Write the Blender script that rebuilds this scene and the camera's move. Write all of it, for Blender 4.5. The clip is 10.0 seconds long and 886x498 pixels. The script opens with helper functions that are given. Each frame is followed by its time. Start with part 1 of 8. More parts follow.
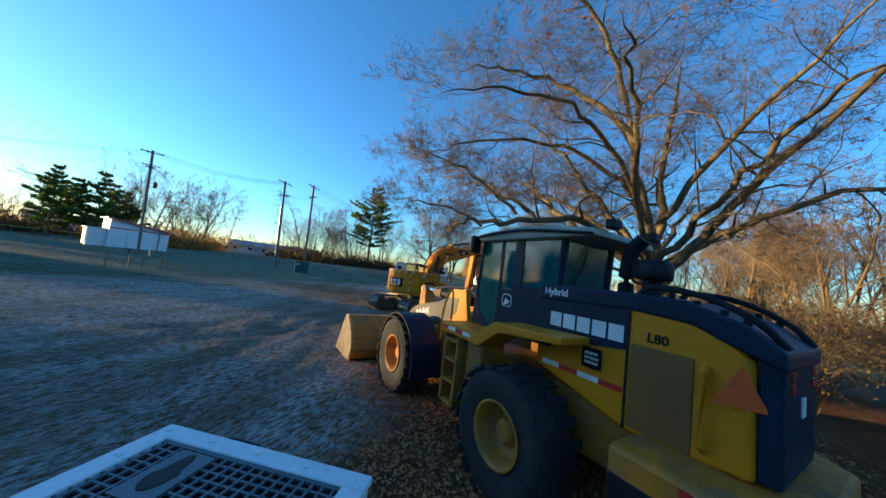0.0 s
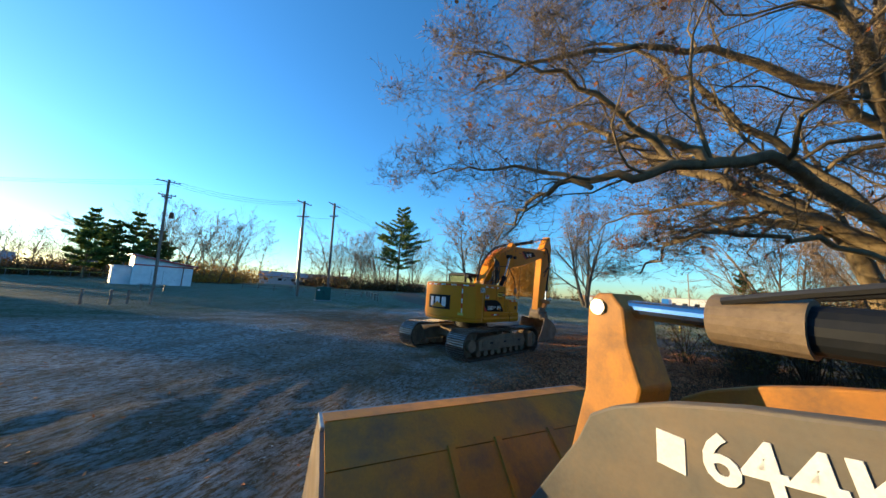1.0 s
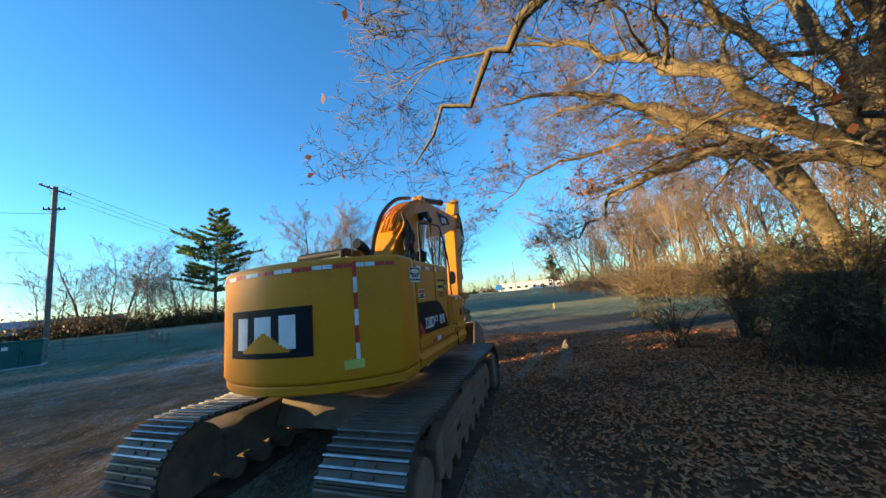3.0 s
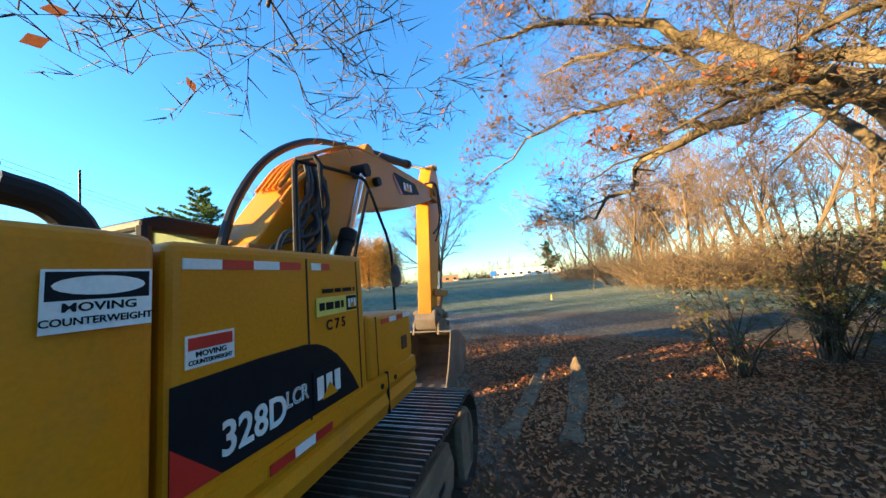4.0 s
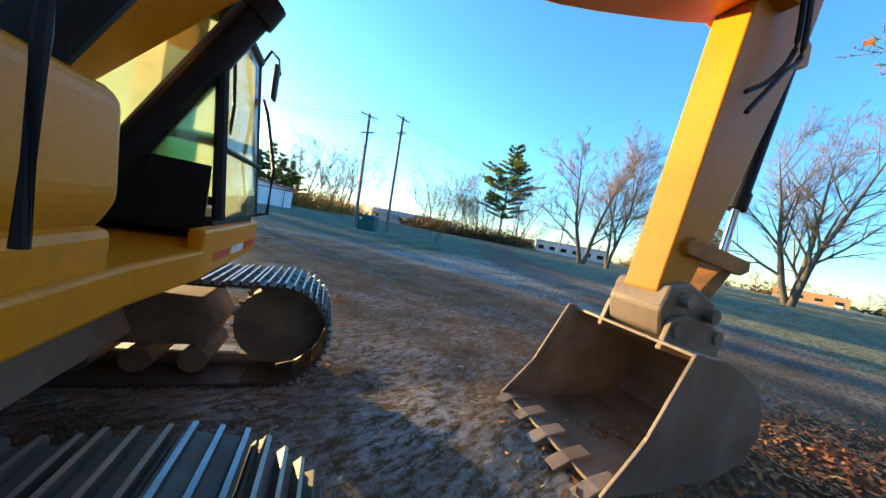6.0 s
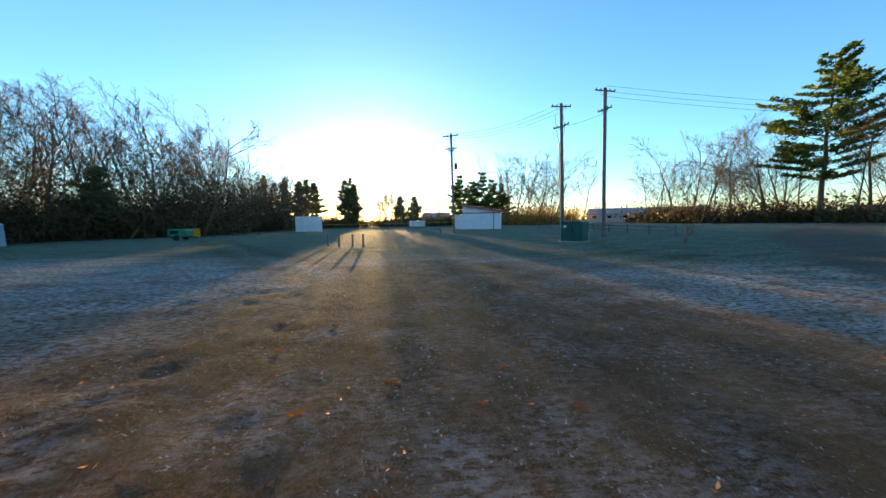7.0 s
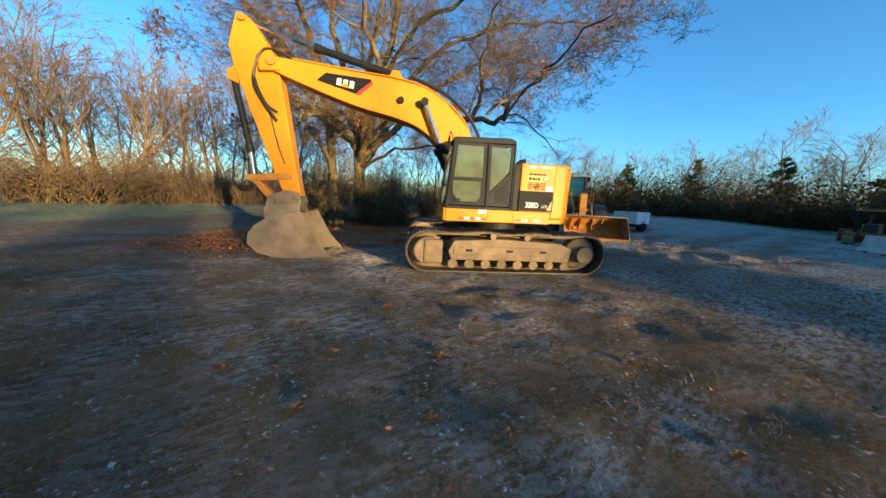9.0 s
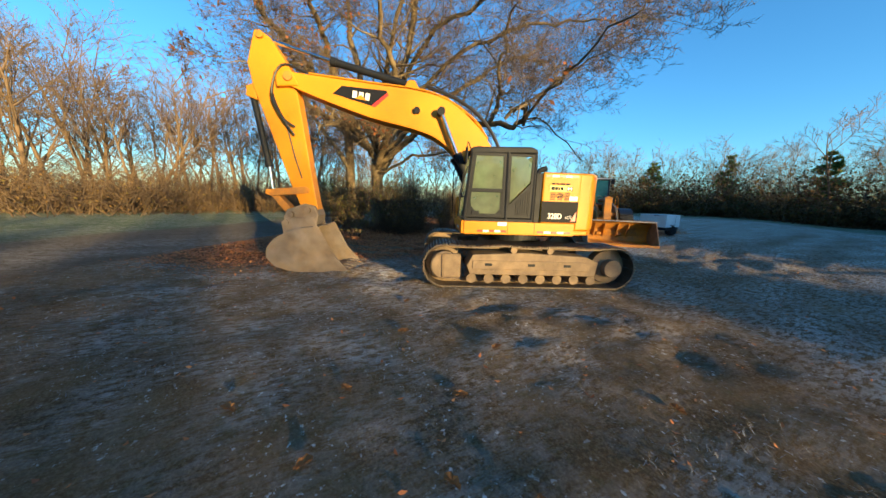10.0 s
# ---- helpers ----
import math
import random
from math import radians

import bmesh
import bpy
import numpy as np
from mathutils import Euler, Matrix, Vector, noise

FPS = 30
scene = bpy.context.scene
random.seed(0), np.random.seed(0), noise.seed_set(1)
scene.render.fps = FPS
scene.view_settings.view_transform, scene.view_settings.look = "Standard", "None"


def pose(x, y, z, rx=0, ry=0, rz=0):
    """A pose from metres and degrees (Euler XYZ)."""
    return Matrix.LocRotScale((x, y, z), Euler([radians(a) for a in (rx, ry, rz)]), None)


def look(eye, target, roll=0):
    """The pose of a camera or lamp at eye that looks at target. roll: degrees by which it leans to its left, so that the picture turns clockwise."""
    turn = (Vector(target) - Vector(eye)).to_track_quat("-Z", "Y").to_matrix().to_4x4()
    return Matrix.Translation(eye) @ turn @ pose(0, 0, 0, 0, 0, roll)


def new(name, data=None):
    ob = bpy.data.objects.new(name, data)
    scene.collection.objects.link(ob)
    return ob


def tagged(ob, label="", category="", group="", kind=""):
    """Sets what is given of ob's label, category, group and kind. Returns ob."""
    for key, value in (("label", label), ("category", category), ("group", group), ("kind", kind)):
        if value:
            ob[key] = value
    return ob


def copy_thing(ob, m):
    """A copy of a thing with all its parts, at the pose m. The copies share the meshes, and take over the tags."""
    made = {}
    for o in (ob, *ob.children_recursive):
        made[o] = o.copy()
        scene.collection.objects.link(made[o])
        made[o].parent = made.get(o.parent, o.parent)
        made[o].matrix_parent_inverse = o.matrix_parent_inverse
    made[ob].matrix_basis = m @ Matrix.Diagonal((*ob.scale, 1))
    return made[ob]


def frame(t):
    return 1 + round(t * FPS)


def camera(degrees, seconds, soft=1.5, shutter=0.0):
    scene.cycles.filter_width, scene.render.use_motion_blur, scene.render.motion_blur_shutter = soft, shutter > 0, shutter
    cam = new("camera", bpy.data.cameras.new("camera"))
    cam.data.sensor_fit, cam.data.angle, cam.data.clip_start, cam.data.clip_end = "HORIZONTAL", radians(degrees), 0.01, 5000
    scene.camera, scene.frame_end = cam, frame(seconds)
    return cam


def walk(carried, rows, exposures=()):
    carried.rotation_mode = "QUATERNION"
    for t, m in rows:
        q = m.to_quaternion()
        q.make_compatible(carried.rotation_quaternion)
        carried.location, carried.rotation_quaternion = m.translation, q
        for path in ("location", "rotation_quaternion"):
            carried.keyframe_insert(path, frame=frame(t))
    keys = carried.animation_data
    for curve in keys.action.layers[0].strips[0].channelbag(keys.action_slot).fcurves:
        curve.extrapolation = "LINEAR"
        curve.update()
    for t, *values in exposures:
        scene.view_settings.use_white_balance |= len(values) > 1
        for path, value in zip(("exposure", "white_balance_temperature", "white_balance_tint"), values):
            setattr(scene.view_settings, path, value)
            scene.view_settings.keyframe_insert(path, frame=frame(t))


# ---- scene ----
cam = camera(112.6, 10.0)
# seconds, eye, yaw to the left of +y, pitch up, lean
PATH = [
    (0, (-0.052, 0.006, 2.694), 0.10, 4.49, 7.07),
    (0.5, (-0.615, 3.130, 2.530), 4.26, 5.55, 4.94),
    (0.6, (-0.750, 3.770, 2.433), 4.83, 6.13, 4.93),
    (0.9, (-1.280, 5.710, 2.268), 5.80, 7.52, 3.86),
    (1, (-1.420, 6.270, 2.226), 5.78, 7.99, 3.55),
    (1.5, (-1.850, 8.620, 2.170), 0.90, 10.33, 0.46),
    (2, (-2.220, 10.400, 2.275), -9.63, 11.86, -3.22),
    (2.5, (-2.375, 12.110, 1.960), -20.80, 10.30, -5.95),
    (4, (-0.380, 15.800, 2.300), -23.70, 5.93, -4.80),
    (4.5, (0.476, 16.717, 2.013), -15.54, 5.41, 0.88),
    (5, (1.495, 17.515, 1.670), 2.20, 3.70, 6.75),
    (5.2, (1.801, 17.693, 1.531), 7.79, 1.69, 10.20),
    (6.3, (1.313, 19.850, 1.908), 36.08, -4.68, 7.44),
    (6.5, (0.886, 20.539, 2.041), 42.18, -5.26, 4.83),
    (6.8, (0.106, 22.418, 2.098), 56.05, -5.92, 1.31),
    (7, (-0.728, 22.988, 1.938), 69.13, -5.49, -0.57),
    (7.3, (-1.963, 23.906, 1.990), 93.69, -4.97, -1.65),
    (7.5, (-2.644, 24.387, 1.887), 111.71, -4.61, -1.93),
    (7.7, (-3.127, 24.444, 1.822), 130.04, -4.56, -1.25),
    (8, (-4.091, 25.091, 1.610), 161.22, -4.85, -1.00),
    (8.2, (-4.726, 25.344, 1.507), 182.54, -5.46, 0.10),
    (8.5, (-5.426, 25.530, 1.602), 207.37, -8.55, 2.46),
    (9, (-6.060, 25.752, 1.679), 223.00, -9.87, 2.92),
    (9.5, (-6.277, 25.820, 1.579), 225.05, -9.56, 2.48),
    (10, (-5.864, 25.562, 1.906), 226.56, -9.62, 1.89),
]
walk(cam, [(t, pose(*eye, 90 + pitch, 0, yaw) @ pose(0, 0, 0, 0, 0, lean)) for t, eye, yaw, pitch, lean in PATH],
     [(0.0, 1.7, 5600, -1), (1.0, 1.75, 5500, -2), (2.5, 1.8, 5550, -3), (4.0, 2.6, 5800, -1), (4.5, 2.65, 5750, 0), (6.5, 2.55, 6350, 2), (7.0, 2.05, 6800, 3), (7.5, 1.35, 6250, 2), (8.0, 0.9, 5050, 0), (8.5, 1.45, 5650, -1), (9.0, 1.7, 5750, -3), (10.0, 1.75, 5800, -4)])

# ---- light: clear sky, low morning sun ----
SUN_YAW, SUN_UP = 81.7, 5.1
SUN_DIR = Vector((-math.sin(radians(SUN_YAW)) * math.cos(radians(SUN_UP)), math.cos(radians(SUN_YAW)) * math.cos(radians(SUN_UP)), math.sin(radians(SUN_UP))))
world = bpy.data.worlds.new("sky")
scene.world = world
world.use_nodes = True
wn = world.node_tree.nodes
sky = wn.new("ShaderNodeTexSky")
sky.sky_type = "NISHITA"
sky.sun_disc = False
sky.sun_elevation = radians(SUN_UP)
sky.sun_rotation = radians(-SUN_YAW)
sky.altitude = 200
sky.air_density, sky.dust_density, sky.ozone_density = 1.0, 0.3, 3.8
wn["Background"].inputs[1].default_value = 0.15
world.node_tree.links.new(sky.outputs[0], wn["Background"].inputs[0])
sun = bpy.data.lights.new("sun", "SUN")
sun.energy, sun.angle, sun.color = 5.0, radians(0.55), (1.0, 0.63, 0.27)
sun_ob = new("sun", sun)
sun_ob.matrix_world = look(SUN_DIR * 300, (0, 0, 0))
RNG = random.Random(7)


# ---- materials ----
def socket(mat, name):
    return mat.node_tree.nodes["Principled BSDF"].inputs[name]


def surf(name, c1, c2=None, rough=0.6, metal=0.0, scale=2.0, fine=35.0, bump=0.15, depth=0.01, dirt=None, dirt_amt=0.5, dirt_scale=1.2, vary=0.0, coat=0.0, spec=0.5):
    """A node material: two colours mixed by coarse noise, fine grain, an optional dirt layer and bump."""
    m = bpy.data.materials.new(name)
    m.use_nodes = True
    nt = m.node_tree
    n, k = nt.nodes, nt.links
    bs = n["Principled BSDF"]
    tc = n.new("ShaderNodeTexCoord")
    big, small = n.new("ShaderNodeTexNoise"), n.new("ShaderNodeTexNoise")
    big.inputs["Scale"].default_value, big.inputs["Detail"].default_value = scale, 5
    small.inputs["Scale"].default_value, small.inputs["Detail"].default_value = fine, 4
    for q in (big, small):
        k.new(tc.outputs["Object"], q.inputs["Vector"])
    mix = n.new("ShaderNodeMix")
    mix.data_type = "RGBA"
    mix.inputs["A"].default_value, mix.inputs["B"].default_value = (*c1, 1), (*(c2 or [v * 0.8 for v in c1]), 1)
    ramp = n.new("ShaderNodeMapRange")
    ramp.inputs["From Min"].default_value, ramp.inputs["From Max"].default_value = 0.35, 0.65
    k.new(big.outputs["Fac"], ramp.inputs["Value"])
    k.new(ramp.outputs["Result"], mix.inputs["Factor"])
    col = mix.outputs["Result"]
    gr = n.new("ShaderNodeMapRange")
    gr.inputs["To Min"].default_value, gr.inputs["To Max"].default_value = 0.82, 1.15
    k.new(small.outputs["Fac"], gr.inputs["Value"])
    mul = n.new("ShaderNodeVectorMath")
    mul.operation = "SCALE"
    k.new(col, mul.inputs[0])
    k.new(gr.outputs["Result"], mul.inputs["Scale"])
    col = mul.outputs["Vector"]
    if vary:
        oi, ge, add, vr = n.new("ShaderNodeObjectInfo"), n.new("ShaderNodeNewGeometry"), n.new("ShaderNodeMath"), n.new("ShaderNodeMapRange")
        k.new(oi.outputs["Random"], add.inputs[0])
        k.new(ge.outputs["Random Per Island"], add.inputs[1])
        vr.inputs["From Max"].default_value = 2.0
        vr.inputs["To Min"].default_value, vr.inputs["To Max"].default_value = 1 - vary, 1 + vary
        k.new(add.outputs[0], vr.inputs["Value"])
        mv = n.new("ShaderNodeVectorMath")
        mv.operation = "SCALE"
        k.new(col, mv.inputs[0])
        k.new(vr.outputs["Result"], mv.inputs["Scale"])
        col = mv.outputs["Vector"]
    rough_out = None
    if dirt:
        dn = n.new("ShaderNodeTexNoise")
        dn.inputs["Scale"].default_value, dn.inputs["Detail"].default_value, dn.inputs["Roughness"].default_value = dirt_scale, 8, 0.7
        k.new(tc.outputs["Object"], dn.inputs["Vector"])
        dr = n.new("ShaderNodeMapRange")
        dr.inputs["From Min"].default_value, dr.inputs["From Max"].default_value = 0.62 - 0.3 * dirt_amt, 0.78 - 0.25 * dirt_amt
        dr.inputs["To Max"].default_value = min(1.0, 0.45 + dirt_amt * 0.5)
        k.new(dn.outputs["Fac"], dr.inputs["Value"])
        dm = n.new("ShaderNodeMix")
        dm.data_type = "RGBA"
        dm.inputs["B"].default_value = (*dirt, 1)
        k.new(dr.outputs["Result"], dm.inputs["Factor"])
        k.new(col, dm.inputs["A"])
        col = dm.outputs["Result"]
        rm = n.new("ShaderNodeMapRange")
        rm.inputs["To Min"].default_value, rm.inputs["To Max"].default_value = rough, 0.9
        k.new(dr.outputs["Result"], rm.inputs["Value"])
        rough_out = rm.outputs["Result"]
    k.new(col, bs.inputs["Base Color"])
    if rough_out:
        k.new(rough_out, bs.inputs["Roughness"])
    else:
        bs.inputs["Roughness"].default_value = rough
    bs.inputs["Metallic"].default_value = metal
    bs.inputs["Coat Weight"].default_value = coat
    bs.inputs["Specular IOR Level"].default_value = spec
    if bump:
        bp = n.new("ShaderNodeBump")
        bp.inputs["Strength"].default_value, bp.inputs["Distance"].default_value = bump, depth
        k.new(small.outputs["Fac"], bp.inputs["Height"])
        k.new(bp.outputs["Normal"], bs.inputs["Normal"])
    return m


def leafy(name, colours, rough=0.6, glow=0.35):
    """Leaves: one of several colours per leaf, light passing through a little."""
    m = bpy.data.materials.new(name)
    m.use_nodes = True
    n, k = m.node_tree.nodes, m.node_tree.links
    ge, rp = n.new("ShaderNodeNewGeometry"), n.new("ShaderNodeValToRGB")
    e = rp.color_ramp.elements
    while len(e) < len(colours):
        e.new(0.5)
    for i, c in enumerate(colours):
        e[i].position = i / max(1, len(colours) - 1)
        e[i].color = (*c, 1)
    k.new(ge.outputs["Random Per Island"], rp.inputs["Fac"])
    bs = n["Principled BSDF"]
    bs.inputs["Roughness"].default_value = rough
    bs.inputs["Specular IOR Level"].default_value = 0.25
    k.new(rp.outputs["Color"], bs.inputs["Base Color"])
    tl, mx = n.new("ShaderNodeBsdfTranslucent"), n.new("ShaderNodeMixShader")
    k.new(rp.outputs["Color"], tl.inputs["Color"])
    mx.inputs[0].default_value = glow
    k.new(bs.outputs[0], mx.inputs[1])
    k.new(tl.outputs[0], mx.inputs[2])
    k.new(mx.outputs[0], n["Material Output"].inputs["Surface"])
    return m


def glass(name, tint, gloss=0.12, rough=0.03, haze=0.0, dust=(0.5, 0.5, 0.4)):
    """Tinted sheet glass: clear tinted light and a mirror that grows at a grazing angle."""
    m = bpy.data.materials.new(name)
    m.use_nodes = True
    n, k = m.node_tree.nodes, m.node_tree.links
    n.remove(n["Principled BSDF"])
    tr, gl, mx, fr = n.new("ShaderNodeBsdfTransparent"), n.new("ShaderNodeBsdfGlossy"), n.new("ShaderNodeMixShader"), n.new("ShaderNodeFresnel")
    tr.inputs["Color"].default_value = (*tint, 1)
    gl.inputs["Roughness"].default_value = rough
    fr.inputs["IOR"].default_value = 1.5 + gloss
    k.new(fr.outputs[0], mx.inputs[0])
    k.new(tr.outputs[0], mx.inputs[1])
    k.new(gl.outputs[0], mx.inputs[2])
    last = mx.outputs[0]
    if haze:
        tl, df, m1, m2 = n.new("ShaderNodeBsdfTranslucent"), n.new("ShaderNodeBsdfDiffuse"), n.new("ShaderNodeMixShader"), n.new("ShaderNodeMixShader")
        tl.inputs["Color"].default_value = df.inputs["Color"].default_value = (*dust, 1)
        m1.inputs[0].default_value = 0.4
        k.new(tl.outputs[0], m1.inputs[1])
        k.new(df.outputs[0], m1.inputs[2])
        no, rg = n.new("ShaderNodeTexNoise"), n.new("ShaderNodeMapRange")
        no.inputs["Scale"].default_value = 3.0
        rg.inputs["To Min"].default_value, rg.inputs["To Max"].default_value = haze * 0.6, haze * 1.4
        k.new(no.outputs["Fac"], rg.inputs["Value"])
        k.new(rg.outputs["Result"], m2.inputs[0])
        k.new(last, m2.inputs[1])
        k.new(m1.outputs[0], m2.inputs[2])
        last = m2.outputs[0]
    k.new(last, n["Material Output"].inputs["Surface"])
    return m


def plain(name, c, rough=0.5, metal=0.0):
    return surf(name, c, [v * 0.85 for v in c], rough, metal, scale=6, fine=80, bump=0.05, depth=0.002)


MUD = (0.14, 0.095, 0.06)
M_YELLOW = surf("machine_yellow", (0.64, 0.250, 0.004), (0.55, 0.210, 0.004), 0.45, scale=0.8, fine=60, bump=0.04, depth=0.003, dirt=(0.26, 0.15, 0.05), dirt_amt=0.12, spec=0.3)
M_YELLOW_WORN = surf("worn_yellow", (0.52, 0.205, 0.008), (0.36, 0.15, 0.02), 0.6, scale=2.5, fine=50, bump=0.12, depth=0.004, dirt=MUD, dirt_amt=0.55, dirt_scale=2.2)
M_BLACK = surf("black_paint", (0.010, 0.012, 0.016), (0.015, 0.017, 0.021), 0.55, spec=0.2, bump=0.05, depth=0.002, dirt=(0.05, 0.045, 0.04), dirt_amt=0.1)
M_NAVY = surf("cab_black_paint", (0.008, 0.016, 0.036), (0.012, 0.021, 0.044), 0.45, spec=0.2, bump=0.05, depth=0.002, dirt=(0.035, 0.035, 0.04), dirt_amt=0.12)
M_DECAL = surf("decal_black", (0.010, 0.011, 0.015), rough=0.6, bump=0.0, spec=0.15)
M_RUBBER = surf("rubber", (0.012, 0.012, 0.013), (0.020, 0.020, 0.020), 0.8, scale=3, fine=50, bump=0.25, depth=0.006, dirt=(0.055, 0.047, 0.038), dirt_amt=0.3, dirt_scale=2)
M_HOSE = plain("hose_rubber", (0.015, 0.015, 0.016), 0.5)
M_STEEL = surf("track_steel", (0.11, 0.09, 0.07), (0.06, 0.048, 0.038), 0.55, 0.5, scale=5, fine=60, bump=0.2, depth=0.004, dirt=(0.17, 0.12, 0.075), dirt_amt=0.5, dirt_scale=3, vary=0.25)
M_BARE = surf("bare_steel", (0.36, 0.36, 0.36), (0.25, 0.24, 0.23), 0.4, 0.9, scale=8, fine=90, bump=0.1, depth=0.002)
M_MUDSTEEL = surf("muddy_steel", (0.22, 0.16, 0.10), (0.14, 0.10, 0.065), 0.8, 0.1, scale=3, fine=40, bump=0.35, depth=0.012, dirt=(0.28, 0.20, 0.12), dirt_amt=0.5, dirt_scale=2.5)
M_BUCKET = surf("bucket_steel", (0.27, 0.22, 0.17), (0.17, 0.125, 0.085), 0.6, 0.35, scale=2.5, fine=45, bump=0.2, depth=0.006, dirt=(0.30, 0.21, 0.12), dirt_amt=0.45, dirt_scale=1.8)
M_CHROME = plain("chrome_rod", (0.75, 0.75, 0.76), 0.12, 1.0)
M_WHITE = surf("white_paint", (0.78, 0.79, 0.80), (0.68, 0.69, 0.70), 0.5, scale=1.5, fine=30, bump=0.05, depth=0.003, dirt=(0.45, 0.42, 0.38), dirt_amt=0.12)
M_LETTER = plain("letter_white", (0.78, 0.78, 0.76), 0.45)
M_RED = plain("reflector_red", (0.55, 0.03, 0.02), 0.35)
M_ORANGE = plain("triangle_orange", (0.85, 0.13, 0.02), 0.5)
M_LABEL = plain("label_yellow", (0.72, 0.60, 0.12), 0.5)
M_LENS = plain("lamp_red", (0.42, 0.02, 0.015), 0.2)
M_GLASS = glass("cab_glass", (0.36, 0.62, 0.56), 0.2, haze=0.35, dust=(0.42, 0.46, 0.34))
M_TEAL = glass("teal_glass", (0.10, 0.42, 0.46), 0.2, haze=0.38, dust=(0.10, 0.38, 0.40))
M_SEAT = plain("seat_cloth", (0.03, 0.03, 0.032), 0.9)
M_RUST = surf("rust", (0.17, 0.075, 0.035), (0.10, 0.05, 0.03), 0.85, 0.2, scale=6, fine=50, bump=0.25, depth=0.004)
M_WOOD = surf("weathered_wood", (0.23, 0.18, 0.14), (0.15, 0.115, 0.09), 0.85, scale=6, fine=40, bump=0.3, depth=0.006, vary=0.15)
M_POLE = surf("pole_wood", (0.20, 0.15, 0.115), (0.13, 0.095, 0.075), 0.85, scale=3, fine=30, bump=0.3, depth=0.01, vary=0.15)
M_DARKGREEN = surf("green_paint", (0.012, 0.10, 0.085), (0.01, 0.075, 0.065), 0.5, bump=0.06, depth=0.003, dirt=(0.06, 0.07, 0.06), dirt_amt=0.2)
M_GREEN = surf("compressor_green", (0.02, 0.22, 0.10), (0.02, 0.17, 0.08), 0.45, bump=0.05, depth=0.003)
M_CONCRETE = surf("concrete", (0.46, 0.45, 0.41), (0.36, 0.35, 0.32), 0.9, scale=2, fine=40, bump=0.3, depth=0.008, dirt=(0.2, 0.18, 0.15), dirt_amt=0.35)
M_PLASTIC = surf("blue_grey_plastic", (0.34, 0.44, 0.52), (0.28, 0.37, 0.45), 0.5, bump=0.06, depth=0.004)
M_BARK = surf("oak_bark", (0.20, 0.148, 0.08), (0.10, 0.076, 0.044), 0.95, scale=3, fine=22, bump=0.7, depth=0.03)
M_TWIG = surf("twig_bark", (0.125, 0.088, 0.05), (0.07, 0.052, 0.032), 0.9, scale=2, fine=12, bump=0.0)
M_GREYBARK = surf("grey_bark", (0.13, 0.11, 0.08), (0.085, 0.072, 0.055), 0.95, scale=3, fine=20, bump=0.4, depth=0.02)
M_FARTWIG = surf("far_twig", (0.19, 0.126, 0.066), (0.12, 0.082, 0.046), 0.95, scale=0.15, fine=3, bump=0.0)
M_OAKLEAF = leafy("dead_oak_leaf", [(0.22, 0.07, 0.025), (0.30, 0.11, 0.035), (0.16, 0.06, 0.03)])
M_DIRT = surf("sandy_dirt", (0.25, 0.175, 0.10), (0.14, 0.095, 0.055), 0.95, scale=4, fine=45, bump=0.6, depth=0.02, dirt=(0.12, 0.08, 0.05), dirt_amt=0.35, dirt_scale=3.0)
M_LITTER = leafy("leaf_litter", [(0.46, 0.165, 0.055), (0.54, 0.23, 0.085), (0.30, 0.105, 0.044), (0.58, 0.30, 0.13), (0.48, 0.155, 0.052)], 0.75, 0.12)
M_SHRUBLEAF = leafy("shrub_leaf", [(0.07, 0.11, 0.025), (0.15, 0.16, 0.03), (0.26, 0.19, 0.045), (0.20, 0.12, 0.05), (0.09, 0.12, 0.03)])
M_TANLEAF = leafy("tan_leaf", [(0.20, 0.12, 0.04), (0.27, 0.165, 0.055), (0.13, 0.08, 0.03), (0.19, 0.16, 0.045), (0.30, 0.18, 0.05)])
M_BROWNLEAF = leafy("brown_leaf", [(0.075, 0.048, 0.022), (0.15, 0.08, 0.026), (0.05, 0.036, 0.02), (0.075, 0.08, 0.024), (0.20, 0.12, 0.03)])
M_GOLDLEAF = leafy("golden_leaf", [(0.48, 0.26, 0.045), (0.40, 0.20, 0.035), (0.54, 0.32, 0.065)])
M_NEEDLE = leafy("pine_needle", [(0.09, 0.155, 0.04), (0.17, 0.215, 0.045), (0.075, 0.13, 0.04)], 0.6, 0.4)
M_SPRUCE = leafy("spruce_needle", [(0.03, 0.055, 0.03), (0.05, 0.07, 0.03), (0.07, 0.075, 0.03)], 0.6, 0.15)
M_STRAW = leafy("frosted_grass", [(0.20, 0.16, 0.09), (0.30, 0.30, 0.29), (0.42, 0.44, 0.46), (0.16, 0.12, 0.07), (0.36, 0.37, 0.38)], 0.8, 0.2)
M_BRAMBLE = leafy("bramble_stem", [(0.10, 0.045, 0.025), (0.055, 0.028, 0.018), (0.14, 0.075, 0.035), (0.075, 0.05, 0.03)], 0.8, 0.1)
M_BIGLEAF = leafy("oak_leaf_fresh", [(0.24, 0.10, 0.03), (0.30, 0.14, 0.045), (0.20, 0.085, 0.035)], 0.7, 0.2)


# ---- mesh helpers ----
def mesh_ob(name, bm, material, parent=None, label="", smooth=False):
    me = bpy.data.meshes.new(name)
    bmesh.ops.recalc_face_normals(bm, faces=bm.faces)
    bm.to_mesh(me)
    bm.free()
    me.materials.append(material)
    if smooth:
        me.shade_smooth()
    ob = new(name, me)
    if parent:
        ob.parent = parent
    if label:
        tagged(ob, label)
    return ob


def part(name, bm, material, parent, label="", smooth=False):
    return mesh_ob(name, bm, material, parent, label, smooth)


